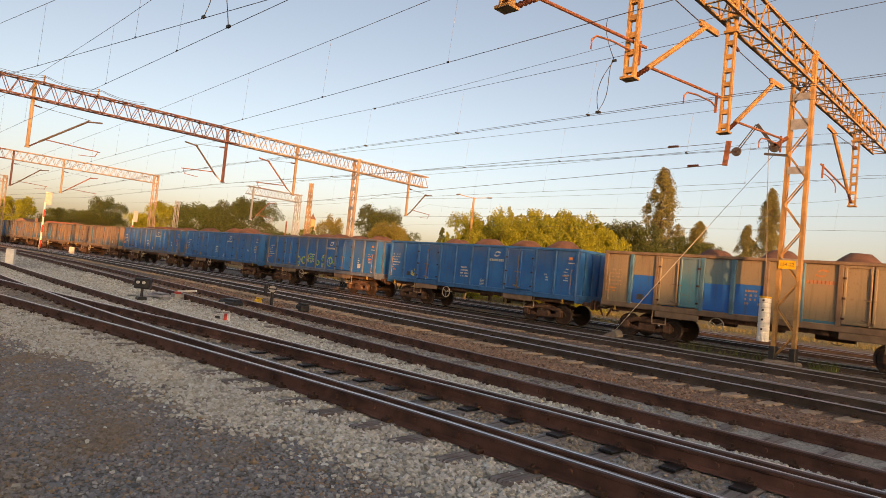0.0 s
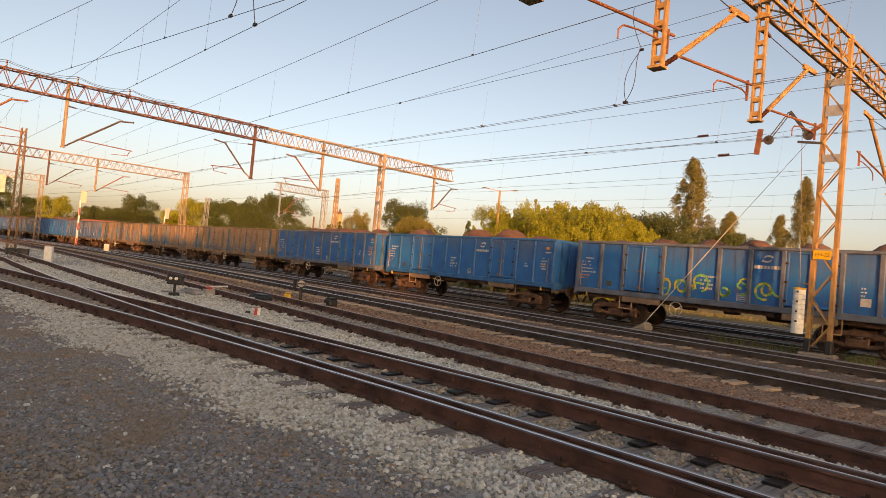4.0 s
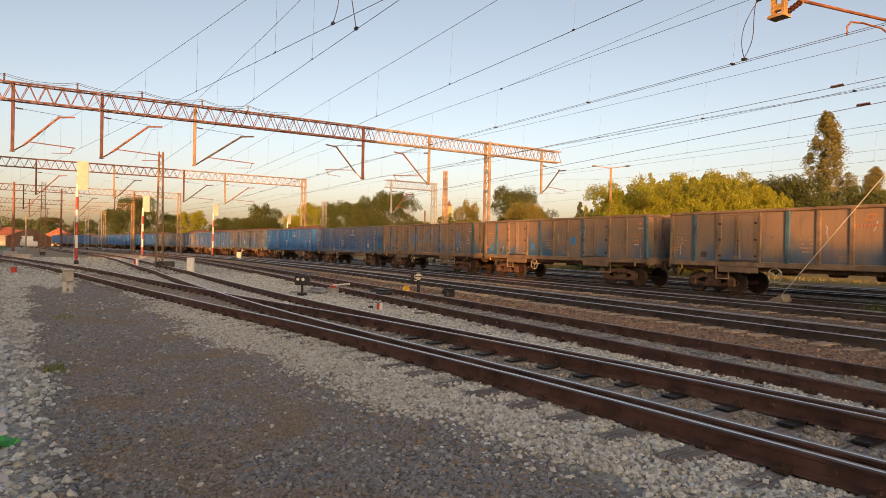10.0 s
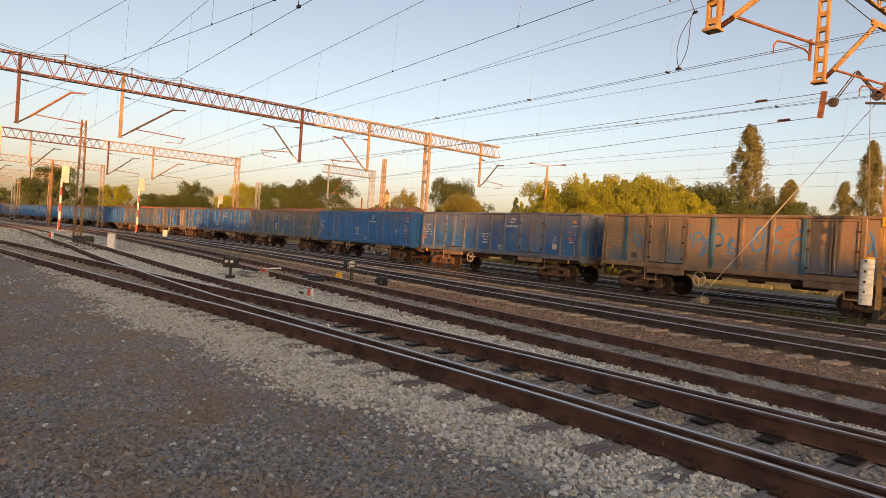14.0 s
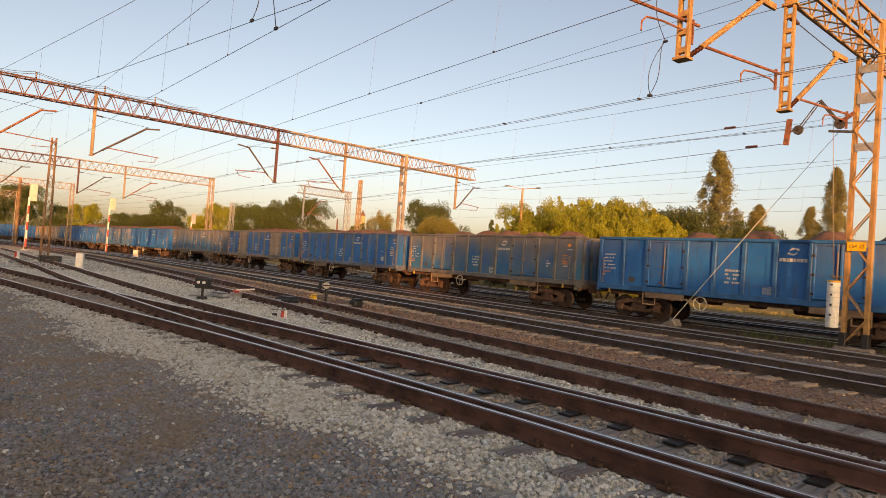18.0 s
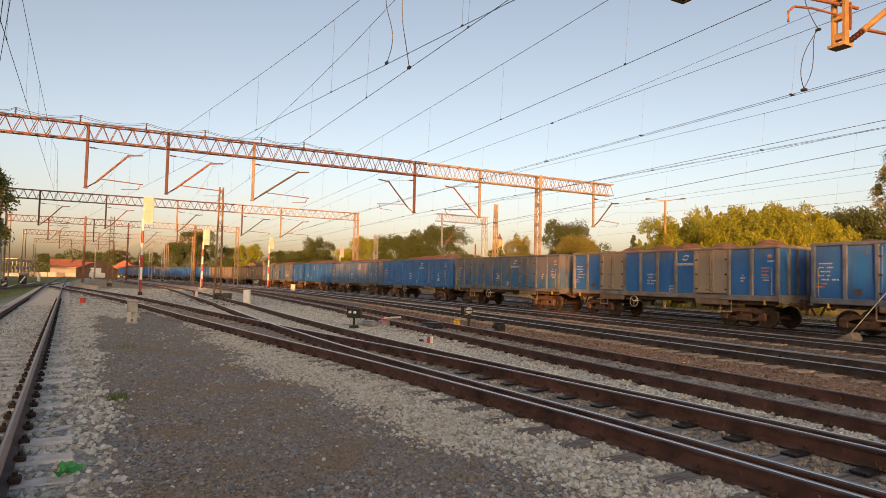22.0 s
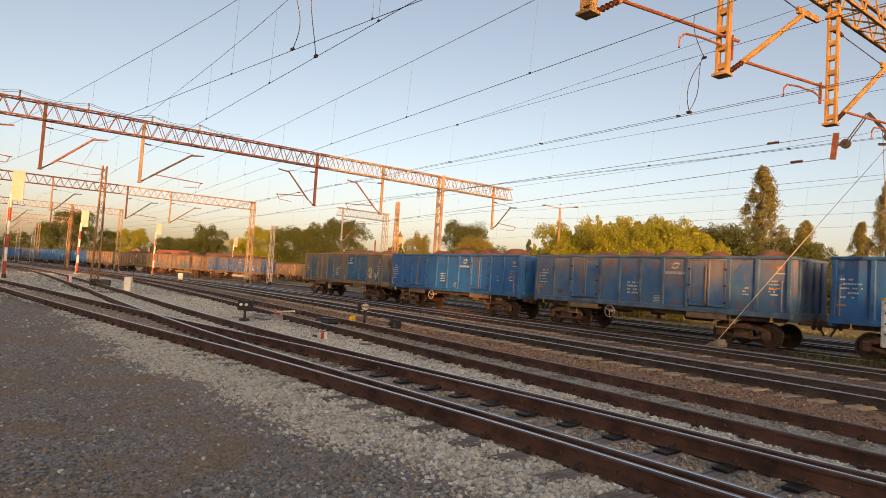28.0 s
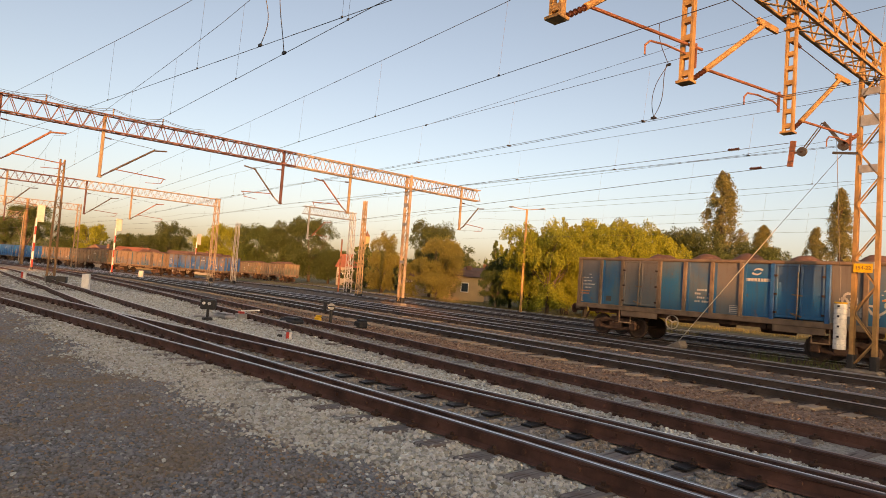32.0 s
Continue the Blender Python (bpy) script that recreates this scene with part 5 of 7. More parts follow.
def leaf_cloud(rng, centres, per, size, spread):
    """Small leaf blades in clumps about the given centres (x, y, z, radius)."""
    c = np.array(centres, float)
    n = len(c) * per
    base = np.repeat(c, per, axis=0)
    off = rng.normal(size=(n, 3))
    off /= np.linalg.norm(off, axis=1)[:, None] + 1e-9
    p = base[:, :3] + off * (base[:, 3] * rng.random(n) ** 0.45)[:, None] * spread
    u = rng.normal(size=(n, 3))
    u /= np.linalg.norm(u, axis=1)[:, None]
    w = np.cross(u, rng.normal(size=(n, 3)))
    w /= np.linalg.norm(w, axis=1)[:, None] + 1e-9
    sz = size * (0.6 + 0.8 * rng.random(n))[:, None]
    v = np.stack([p - u * sz, p + w * sz * 0.55, p + u * sz, p - w * sz * 0.55], 1).reshape(-1, 3)
    return v, np.arange(n * 4).reshape(-1, 4)


def quads(name, v, f, mat):
    me = bpy.data.meshes.new(name)
    me.vertices.add(len(v))
    me.vertices.foreach_set("co", np.asarray(v, np.float32).ravel())
    me.loops.add(f.size)
    me.loops.foreach_set("vertex_index", f.ravel().astype(np.int32))
    me.polygons.add(len(f))
    me.polygons.foreach_set("loop_start", np.arange(0, f.size, f.shape[1], dtype=np.int32))
    me.polygons.foreach_set("use_smooth", [False] * len(f))
    me.materials.append(mat)
    me.update(calc_edges=True)
    me.validate()
    return me


def tree_meshes(kind, seed):
    """Trunk with limbs, and a crown of leaf clumps, about 1 m high: scaled when placed."""
    rng = np.random.default_rng(seed)
    s = Shape()
    cl = []
    if kind == "poplar":
        s.tube((0, 0, 0), (0, 0, 0.95), 0.022, M_BARK, 8, 0.004)
        for i in range(90):
            z = 0.08 + 0.92 * (i / 90)
            r = 0.172 * min(1.0, (1.03 - z) / 0.6) ** 0.75 * min(1.0, 0.55 + 1.4 * z) * (0.7 + 0.5 * rng.random())
            a = rng.random() * 6.28
            q = r * rng.random() ** 0.5
            for up in range(3):
                cl.append((q * math.cos(a) * (1 - 0.08 * up), q * math.sin(a) * (1 - 0.08 * up), z + 0.022 * up, (0.024 + 0.02 * rng.random()) * (1 - 0.27 * up)))
            if i % 6 == 0:
                s.tube((0, 0, max(0.05, z - 0.1)), (r * 0.7 * math.cos(a), r * 0.7 * math.sin(a), z), 0.006, M_BARK, 5, 0.002)
        v, f = leaf_cloud(rng, cl, 140, 0.0056, 1.4)
    elif kind == "fir":
        s.tube((0, 0, 0), (0, 0, 0.98), 0.02, M_BARK, 8, 0.003)
        for i in range(70):
            z = 0.08 + 0.9 * i / 70
            r = 0.2 * (1.02 - z)
            a = rng.random() * 6.28
            cl.append((r * 0.7 * math.cos(a), r * 0.7 * math.sin(a), z, 0.02 + r * 0.3))
        v, f = leaf_cloud(rng, cl, 50, 0.012, 1.1)
    else:
        wide = {"broad": 0.48, "bush": 0.55, "dense": 0.5, "willow": 0.36}[kind]
        z_low = {"broad": 0.25, "bush": 0.02, "dense": 0.02, "willow": 0.06}[kind]
        s.tube((0, 0, 0), (0.01, 0.0, 0.35), 0.03, M_BARK, 10, 0.02)
        for i in range(8):
            a = i * 0.785 + rng.random()
            p = Vector((0.01, 0, 0.2 + 0.02 * i))
            q = Vector((wide * 0.45 * math.cos(a), wide * 0.45 * math.sin(a), 0.5 + 0.25 * rng.random()))
            s.tube(p, q, 0.014, M_BARK, 6, 0.006)
            s.tube(q, q + Vector((0.12 * math.cos(a + 0.6), 0.12 * math.sin(a + 0.6), 0.15)), 0.006, M_BARK, 5, 0.002)
        lobes = []
        for i in range({"willow": 11, "dense": 44, "bush": 20}.get(kind, 26)):
            a, t_ = rng.random() * 6.28, rng.random()
            zc = z_low + 0.12 + (0.78 - z_low) * t_
            rr = wide * 0.8 * math.sqrt(max(0.02, 1 - ((zc - 0.52) / 0.52) ** 2)) * rng.random() ** 0.4
            lobes.append((rr * math.cos(a), rr * math.sin(a), zc, 0.10 + 0.09 * rng.random()))
        for lx, ly, lz, lr in lobes:
            for _ in range(20 if kind == "dense" else 16):
                d = rng.normal(size=3)
                d /= np.linalg.norm(d)
                d[2] = abs(d[2]) * 0.9 - 0.25 if kind != "willow" else d[2] * 1.4 - 0.5
                cl.append((lx + d[0] * lr, ly + d[1] * lr, max(z_low, lz + d[2] * lr), 0.035 + 0.03 * rng.random()))
        if kind == "bush":
            for _ in range(54):
                a, rr = rng.random() * 6.28, wide * rng.random() ** 0.5 * 0.9
                top = (0.8 + 0.2 * rng.random()) * (1 - 0.3 * (rr / wide) ** 2)
                lean = rng.normal(0, 0.02, 2)
                for q in range(4):
                    cl.append((rr * math.cos(a) - lean[0] * q, rr * math.sin(a) - lean[1] * q, top - 0.028 * q, 0.011 + 0.006 * q + 0.008 * rng.random()))
        v, f = leaf_cloud(rng, cl, {"willow": 110, "bush": 62, "dense": 44}.get(kind, 64), 0.0105, 1.3)
    return s.mesh("trunk", True), v, f


TREE_KIT = {}


def make_tree(kind, variant, leaf, x, y, h, wx=1.0, label="leafy tree", group="trees beyond the tracks", name="tree"):
    key = (kind, variant, leaf.name)
    if key not in TREE_KIT:
        trunk, v, f = tree_meshes(kind, variant * 7 + len(kind))
        TREE_KIT[key] = (trunk, quads("crown", v, f, leaf))
    trunk, crown = TREE_KIT[key]
    z = ground_z(x, y) - 0.05
    t = thing(name, label, "tree", group, at=Matrix.Translation((x, y, z)) @ Matrix.Rotation(x * 1.7 + y, 4, "Z") @ Matrix.Diagonal((h * wx, h * wx, h, 1)))
    part("trunk", trunk, t, "grey-brown trunk with limbs")
    part("crown", crown, t)
    return t


def at_bearing(b, d):
    return -d * math.sin(radians(b)), d * math.cos(radians(b))


def tall(b, d, el):
    """Height of a tree at distance d whose top is seen el degrees up."""
    x, y = at_bearing(b, d)
    return EYE + d * math.tan(radians(el)) - ground_z(x, y)


POPLAR, GOLD, GREEN, DARKT, WILLOW = "tall slender poplar with dull green leaves", "broad yellow-green tree in evening sun", "leafy green tree behind the tracks", "large dark green leafy tree", "drooping willow with yellow-green leaves"
TREES = [
    ("poplar", 1, M_LEAF_P, 26.9, 92, 10.5, 1.1, POPLAR), ("poplar", 2, M_LEAF_P, 18.4, 100, 9.1, 0.95, POPLAR), ("poplar", 3, M_LEAF_P, 20.0, 120, 6.2, 1.1, POPLAR),
    ("poplar", 2, M_LEAF_P, 23.7, 105, 6.3, 1.4, POPLAR),
    ("bush", 1, M_LEAF_Y, 42.6, 56, 5.9, 0.8, GOLD), ("bush", 2, M_LEAF_Y, 39.2, 57, 7.0, 0.75, GOLD), ("bush", 3, M_LEAF_Y, 36.0, 58, 7.2, 0.75, GOLD), ("bush", 1, M_LEAF_Y, 33.0, 60, 6.6, 0.75, GOLD),
    ("bush", 2, M_LEAF_Y, 40.9, 53, 5.6, 0.8, GOLD), ("bush", 3, M_LEAF_Y, 37.6, 54, 6.2, 0.8, GOLD), ("bush", 2, M_LEAF_Y, 34.4, 56, 6.1, 0.8, GOLD), ("bush", 3, M_LEAF_Y, 31.2, 62, 5.4, 0.8, GOLD),
    ("broad", 1, M_LEAF_G, 29.3, 72, 6.2, 0.8, GREEN), ("broad", 2, M_LEAF_G, 24.2, 80, 5.2, 0.9, GREEN), ("bush", 1, M_LEAF_G, 28.0, 74, 4.6, 1.0, GREEN), ("bush", 2, M_LEAF_D, 45.2, 62, 2.7, 0.7, GREEN),
    ("bush", 3, M_LEAF_G, 44.2, 62, 3.7, 0.9, GREEN), ("fir", 1, M_LEAF_D, 45.8, 88, 4.4, 1.0, "narrow dark fir tree"), ("bush", 1, M_LEAF_D, 45.5, 58, 1.6, 1.0, GREEN),
    ("broad", 3, M_LEAF_G, 51.5, 84, 5.5, 0.75, GREEN), ("dense", 1, M_LEAF_O, 50.7, 72, 4.2, 0.82, GREEN), ("broad", 2, M_LEAF_G, 49.4, 94, 3.8, 0.8, GREEN), ("bush", 1, M_LEAF_O, 53.1, 76, 2.0, 0.8, GREEN), ("bush", 3, M_LEAF_O, 50.9, 66, 1.2, 0.9, GREEN), ("bush", 2, M_LEAF_Y, 43.0, 56, 1.3, 1.2, GOLD), ("bush", 3, M_LEAF_Y, 39.6, 55, 1.5, 1.4, GOLD), ("bush", 1, M_LEAF_Y, 36.0, 54, 1.3, 1.4, GOLD), ("bush", 2, M_LEAF_Y, 32.6, 52, 1.4, 1.4, GOLD),
    ("dense", 2, M_LEAF_O, 55.75, 88, 4.2, 0.5, WILLOW), ("dense", 3, M_LEAF_O, 55.9, 86, 2.6, 0.72, WILLOW), ("bush", 2, M_LEAF_G, 58.0, 98, 0.75, 1.8, GREEN),
    ("broad", 2, M_LEAF_G, 64.3, 112, 4.6, 0.75, DARKT), ("broad", 3, M_LEAF_G, 62.3, 110, 5.0, 0.8, DARKT), ("broad", 1, M_LEAF_D, 66.9, 115, 3.9, 1.0, DARKT), ("bush", 1, M_LEAF_G, 60.6, 104, 2.4, 1.2, GREEN),
    ("broad", 3, M_LEAF_Y, 69.2, 125, 3.7, 1.0, GOLD), ("broad", 1, M_LEAF_Y, 71.0, 128, 2.6, 1.1, GOLD), ("broad", 2, M_LEAF_G, 73.8, 150, 3.5, 0.8, GREEN), ("broad", 3, M_LEAF_G, 75.4, 150, 2.3, 1.0, GREEN),
    ("broad", 1, M_LEAF_G, 77.2, 160, 2.2, 1.0, GREEN), ("broad", 2, M_LEAF_Y, 79.6, 165, 2.8, 0.8, GOLD), ("broad", 3, M_LEAF_D, 81.0, 170, 2.5, 1.0, DARKT), ("broad", 1, M_LEAF_D, 83.8, 165, 3.7, 0.8, DARKT),
    ("broad", 2, M_LEAF_D, 85.2, 175, 2.8, 0.9, DARKT), ("broad", 3, M_LEAF_G, 87.6, 230, 1.7, 1.1, GREEN), ("broad", 1, M_LEAF_D, 89.6, 240, 1.8, 1.2, GREEN), ("broad", 2, M_LEAF_G, 91.4, 250, 1.65, 1.2, GREEN), ("broad", 3, M_LEAF_D, 93.9, 260, 1.36, 0.8, DARKT), ("broad", 1, M_LEAF_D, 94.9, 270, 1.34, 0.8, DARKT),
    ("broad", 1, M_LEAF_D, 101.5, 66, 8.6, 1.0, "dark leafy tree beside the siding"), ("bush", 3, M_LEAF_G, 99.6, 90, 1.0, 1.3, GREEN), ("bush", 1, M_LEAF_G, 100.5, 75, 1.4, 1.3, GREEN),
]
for kind, var, leaf, b, d, el, wx, label in TREES:
    d = d * 1.55 if 77 < b < 95 else d * 1.4 if 58 < b <= 77 else d
    kind = "dense" if kind in ("broad", "bush") and 58 < b <= 77 else kind
    x, y = at_bearing(b, d)
    make_tree(kind, var, leaf, x, y, tall(b, d, el), wx, label)


def far_woods():
    rng = np.random.default_rng(11)
    cl = []
    for i in range(1700):
        b = rng.uniform(8, 98)
        far = b > 58
        d = rng.uniform(300, 420) if far else rng.uniform(105, 150)
        x, y = at_bearing(b, d)
        el = 1.5 + 0.5 * math.sin(b * 0.9) + 0.35 * math.sin(b * 2.3 + 1) + (0.0 if far else 0.9) - (0.09 * (b - 88) if b > 88 else 0.0)
        top = d * math.tan(radians(max(0.4, el)))
        cl.append((x, y, rng.uniform(0.2, max(0.8, top)) + 0.6, rng.uniform(1.2, 2.4) * (1.6 if far else 1.0)))
    v, f = leaf_cloud(rng, cl, 30, 0.5, 1.1)
    tagged(new("far_woods", quads("far_woods", v, f, M_LEAF_G)), "distant woods behind the yard", "woods", kind="stuff")


far_woods()


def tufts(name, spots, count, hgt, mat, label, seed):
    """Grass blades standing in patches (x, y, rx, ry)."""
    rng = np.random.default_rng(seed)
    vs = []
    for x, y, rx, ry in spots:
        for _ in range(count):
            px, py = x + rng.uniform(-rx, rx), y + rng.uniform(-ry, ry)
            z = ground_z(px, py)
            a = rng.random() * 6.28
            h = hgt * rng.uniform(0.5, 1.2)
            w = 0.006 + 0.004 * rng.random() + hgt * 0.01
            lx, ly = rng.normal(0, 0.3, 2) * h
            dx, dy = w * math.cos(a), w * math.sin(a)
            vs += [(px - dx, py - dy, z), (px + dx, py + dy, z), (px + lx + dx * 0.3, py + ly + dy * 0.3, z + h), (px + lx - dx * 0.3, py + ly - dy * 0.3, z + h)]
    f = np.arange(len(vs)).reshape(-1, 4)
    tagged(new(name, quads(name, vs, f, mat)), label, "grass", kind="stuff")


M_GRASS_DRY = leaf_material("grass_dry", (0.17, 0.15, 0.055), (0.4, 0.32, 0.12))
M_GRASS = leaf_material("grass_green", (0.09, 0.14, 0.03), (0.2, 0.24, 0.07))
tufts("dry_grass", [(-70 + 2.0 * i, 47.0 - 0.02 * i, 1.3, 2.4) for i in range(50)] + [(-20 - 1.6 * i, min(36.0 + 0.4 * i, 44.0), 1.2, 1.4) for i in range(27)], 260, 0.26, M_GRASS_DRY, "strip of dry tall grass before the trees", 3)
tufts("weeds", [(-8.0, 22.5, 0.8, 0.3), (-5.6, 22.6, 0.4, 0.25), (-9.6, 22.6, 0.6, 0.25)], 90, 0.34, M_GRASS, "weeds growing beside the mast", 4)
tufts("lawn", [(-78 + 3 * i, -8.2 - 0.3 * (i % 3), 2.0, 2.0) for i in range(16)] + [(-110 + 5 * i, -12, 3, 3) for i in range(10)], 300, 0.16, M_GRASS, "short grass beside the siding", 6)
tufts("sprouts", [(-19.5, -2.2, 0.6, 0.35), (-27.0, 0.9, 0.5, 0.3), (-9.0, 0.1, 0.25, 0.12), (-15.0, 0.3, 0.4, 0.2)], 90, 0.07, M_GRASS, "small grass sprouts in the gravel", 8)
tufts("green_strip", [(-30 + 3.0 * i, 28.2, 1.6, 0.5) for i in range(12)], 120, 0.08, M_GRASS, "grass between the goods tracks", 7)


# ---- signals, poles, lineside things ----
def red_white_signal(x, y, top, panel_h, label):
    g = thing("railway_signal", label, "signal", "signals on striped masts")
    z = ground_z(x, y)
    h = top - z - panel_h * 0.8
    n = 6
    for i in range(n):
        part("mast_section", Shape().tube((x, y, z + 0.3 + (h - 0.3) * i / n), (x, y, z + 0.3 + (h - 0.3) * (i + 1) / n), 0.085, M_WHITE if i % 2 else M_RED, 12), g)
    part("foot", Shape().tube((x, y, z - 0.1), (x, y, z + 0.32), 0.15, M_BLACK, 10), g)
    part("plinth", Shape().box(x, y, z, 0.8, 0.8, 0.16, M_CONC, bevel=0.03), g)
    p = Shape()
    p.box(x + 0.05, y + 0.32, top - panel_h / 2, 0.06, 0.62, panel_h, M_CREAM, bevel=0.02)
    p.tube((x, y, z + h - 0.1), (x, y, top), 0.05, M_GALV, 8)
    part("back_panel", p, g, "cream back panel")
    k = Shape()
    for i in range(3):
        k.tube((x - 0.1, y + 0.32, top - panel_h * (0.25 + 0.25 * i)), (x - 0.35, y + 0.32, top - panel_h * (0.25 + 0.25 * i)), 0.11, M_BLACK, 10)
    part("lamp_head", k, g)
    part("ladder", Shape().bar((x + 0.2, y - 0.15, z), (x + 0.1, y - 0.1, top - panel_h), 0.04, M_GALV), g)
    return g


M_CREAM = plain("cream_paint", (0.528, 0.496, 0.437), 0.6, 0.0, 0.12, 5.0, 0.1)
red_white_signal(-48.3, 1.66, 6.7, 1.9, "cream-backed signal on a red and white mast")
red_white_signal(-74.6, 8.7, 6.4, 1.7, "cream-backed signal on a red and white mast")
red_white_signal(-104.0, 34.2, 6.6, 1.7, "cream-backed signal on a red and white mast")
red_white_signal(-87.0, 18.6, 6.6, 1.5, "cream-backed signal on a red and white mast")


def lattice_pole(x, y, top, label, wb=0.4, wt=0.22, mat=None, foot=M_BLACK, chord=0.055):
    g = thing("lattice_pole", label, "pole", "lattice poles")
    z = ground_z(x, y)
    s = Shape()
    lattice_tower(s, x, y, z + 0.2, top, mat or M_RUSTTAN, wb, wt, 0.5, chord, 0.5 * chord)
    part("shaft", s, g)
    part("foot", Shape().box(x, y, z + 0.15, 0.75, 0.5, 0.5, foot, bevel=0.05), g)
    return g


def plain_pole(x, y, top, r, mat, label, arms=()):
    g = thing("pole", label, "pole", "poles in the yard")
    z = ground_z(x, y)
    part("shaft", Shape().tube((x, y, z - 0.1), (x, y, top), r, mat, 10, r * 0.75), g)
    for dx, dy in arms:
        a = Shape()
        a.tube((x, y, top - 0.05), (x + dx, y + dy, top + 0.12), 0.03, mat, 6)
        a.box(x + dx, y + dy, top + 0.12, 0.45 if dx else 0.2, 0.2 if dx else 0.45, 0.1, M_GALV, bevel=0.03)
        part("lamp_arm", a, g, "street lamp head on an arm")
    return g


lattice_pole(-43.85, 6.1, 7.2, "slim lattice pole with a black foot")
lattice_pole(-53.6, 33.7, 9.1, "slim sunlit lattice pole beyond the tracks", 0.44, 0.24, M_TANPOST, chord=0.09)
lattice_pole(-81.5, 31.9, 7.5, "grey lattice pole beyond the tracks", 0.5, 0.4, M_GALV)
lattice_pole(-80.5, -0.35, 7.7, "floodlight lattice pole with a black foot", 0.55, 0.35)
plain_pole(-35.5, 37.8, 8.0, 0.11, M_MAST, "double street lamp on a rusty post", ((-0.8, -1.0), (0.8, 1.0)))
plain_pole(-115.5, 12.1, 9.9, 0.25, M_RUSTTAN, "thick rust-tan pole by the far tracks")
plain_pole(-130.0, 2.1, 10.6, 0.18, M_DARKRED, "tall dark red pole by the far tracks")
plain_pole(-110.0, -4.1, 9.8, 0.2, M_RUSTY, "tall rust-brown pole by the far tracks")
plain_pole(-150.0, -3.5, 6.9, 0.18, M_MASTF, "sunlit tan pole by the far tracks")
lattice_pole(-140.0, 6.5, 8.4, "grey lattice pole by the far tracks", 0.6, 0.4, M_GALV)
lattice_pole(-140.0, 8.8, 8.5, "grey lattice pole by the far tracks", 0.6, 0.4, M_GALV)
plain_pole(-71.0, 41.6, 6.2, 0.13, M_RUSTY, "thin rusty pole before the trees")
plain_pole(-68.0, -9.0, 6.0, 0.13, M_GALV, "grey pole beside the siding")


def dwarf_signal(x, y):
    z = ground_z(x, y)
    g = thing("dwarf_signal", "low black dwarf signal with two white lamps", "signal")
    part("post", Shape().tube((x, y, z), (x, y, z + 0.4), 0.04, M_BLACK, 8), g)
    part("base", Shape().box(x, y, z + 0.06, 0.24, 0.26, 0.12, M_BLACK, bevel=0.03), g)
    part("box", Shape().box(x, y, z + 0.5, 0.2, 0.44, 0.3, M_BLACK, Matrix.Rotation(-0.7, 3, "Z"), bevel=0.03), g)
    for k in (-0.1, 0.1):
        c = Vector((x, y, z + 0.53)) + Matrix.Rotation(-0.8, 3, "Z") @ Vector((0.1, k * 0.85, 0))
        d = Matrix.Rotation(-0.9, 3, "Z") @ Vector((0.05, 0, 0))
        part("lamp", Shape().tube(c, c + d, 0.042, M_WHITE, 12), g, "round white lamp")
    return g


dwarf_signal(-19.0, 6.75)


def round_indicator(x, y):
    z = ground_z(x, y)
    g = thing("points_indicator", "round white points indicator on a black post", "points indicator")
    part("post", Shape().tube((x, y, z), (x, y, z + 0.62), 0.06, M_BLACK, 8), g)
    d = Vector((0.8, -0.6, 0)).normalized()
    c = Vector((x, y, z + 0.62))
    part("disc", Shape().tube(c + d * 0.08, c + d * 0.11, 0.12, M_CREAM, 20), g, "cream disc with a dark bar")
    part("rim", Shape().tube(c + d * 0.03, c + d * 0.08, 0.14, M_BLACK, 20), g)
    part("bar", Shape().bar(c + d * 0.115 + Vector((-0.075, -0.1, 0)), c + d * 0.115 + Vector((0.075, 0.1, 0)), 0.02, M_BLACK, 0.04), g)
    part("side_plate", Shape().box(x - 0.12, y - 0.2, z + 0.6, 0.08, 0.12, 0.34, M_BLACK, bevel=0.02), g)
    return g


round_indicator(-20.0, 11.5)


def points_machine(x, y, mat, label, w=0.7, d=0.4, h=0.25):
    z = ground_z(x, y)
    g = thing("points_machine", label, "points machine")
    part("housing", Shape().box(x, y, z + h / 2, w, d, h, mat, Matrix.Rotation(0.1, 3, "Z"), bevel=0.06), g)
    part("cover", Shape().box(x + 0.05, y, z + h + 0.02, w * 0.7, d * 0.8, 0.05, mat, Matrix.Rotation(0.1, 3, "Z"), bevel=0.02), g)
    part("rod", Shape().tube((x, y, z + 0.07), (x - 0.1, y - 0.9, z + 0.07), 0.025, M_GALV, 8), g)
    return g


points_machine(-20.3, 11.15, M_YELLOW, "small yellow points machine beside the rail", 0.26, 0.22, 0.22)
points_machine(-18.3, 11.7, M_BLACK, "low black points box beside the rail", 0.4, 0.35, 0.26)
points_machine(-18.7, 9.35, M_BLACK, "flat black points box between the rails", 0.9, 0.4, 0.16)
points_machine(-19.9, 7.6, M_GALV, "grey points machine with a red lever", 0.9, 0.35, 0.16)
lev = thing("points_lever", "red and white points lever", "lever")
part("weight", Shape().box(-20.4, 8.35, -0.03, 0.24, 0.16, 0.13, M_RED, bevel=0.03), lev, "red counterweight")
part("arm", Shape().bar((-20.4, 8.35, 0.05), (-19.8, 8.7, 0.12), 0.05, M_WHITE), lev)
part("stand", Shape().box(-20.4, 8.35, -0.12, 0.3, 0.3, 0.16, M_GALV), lev)


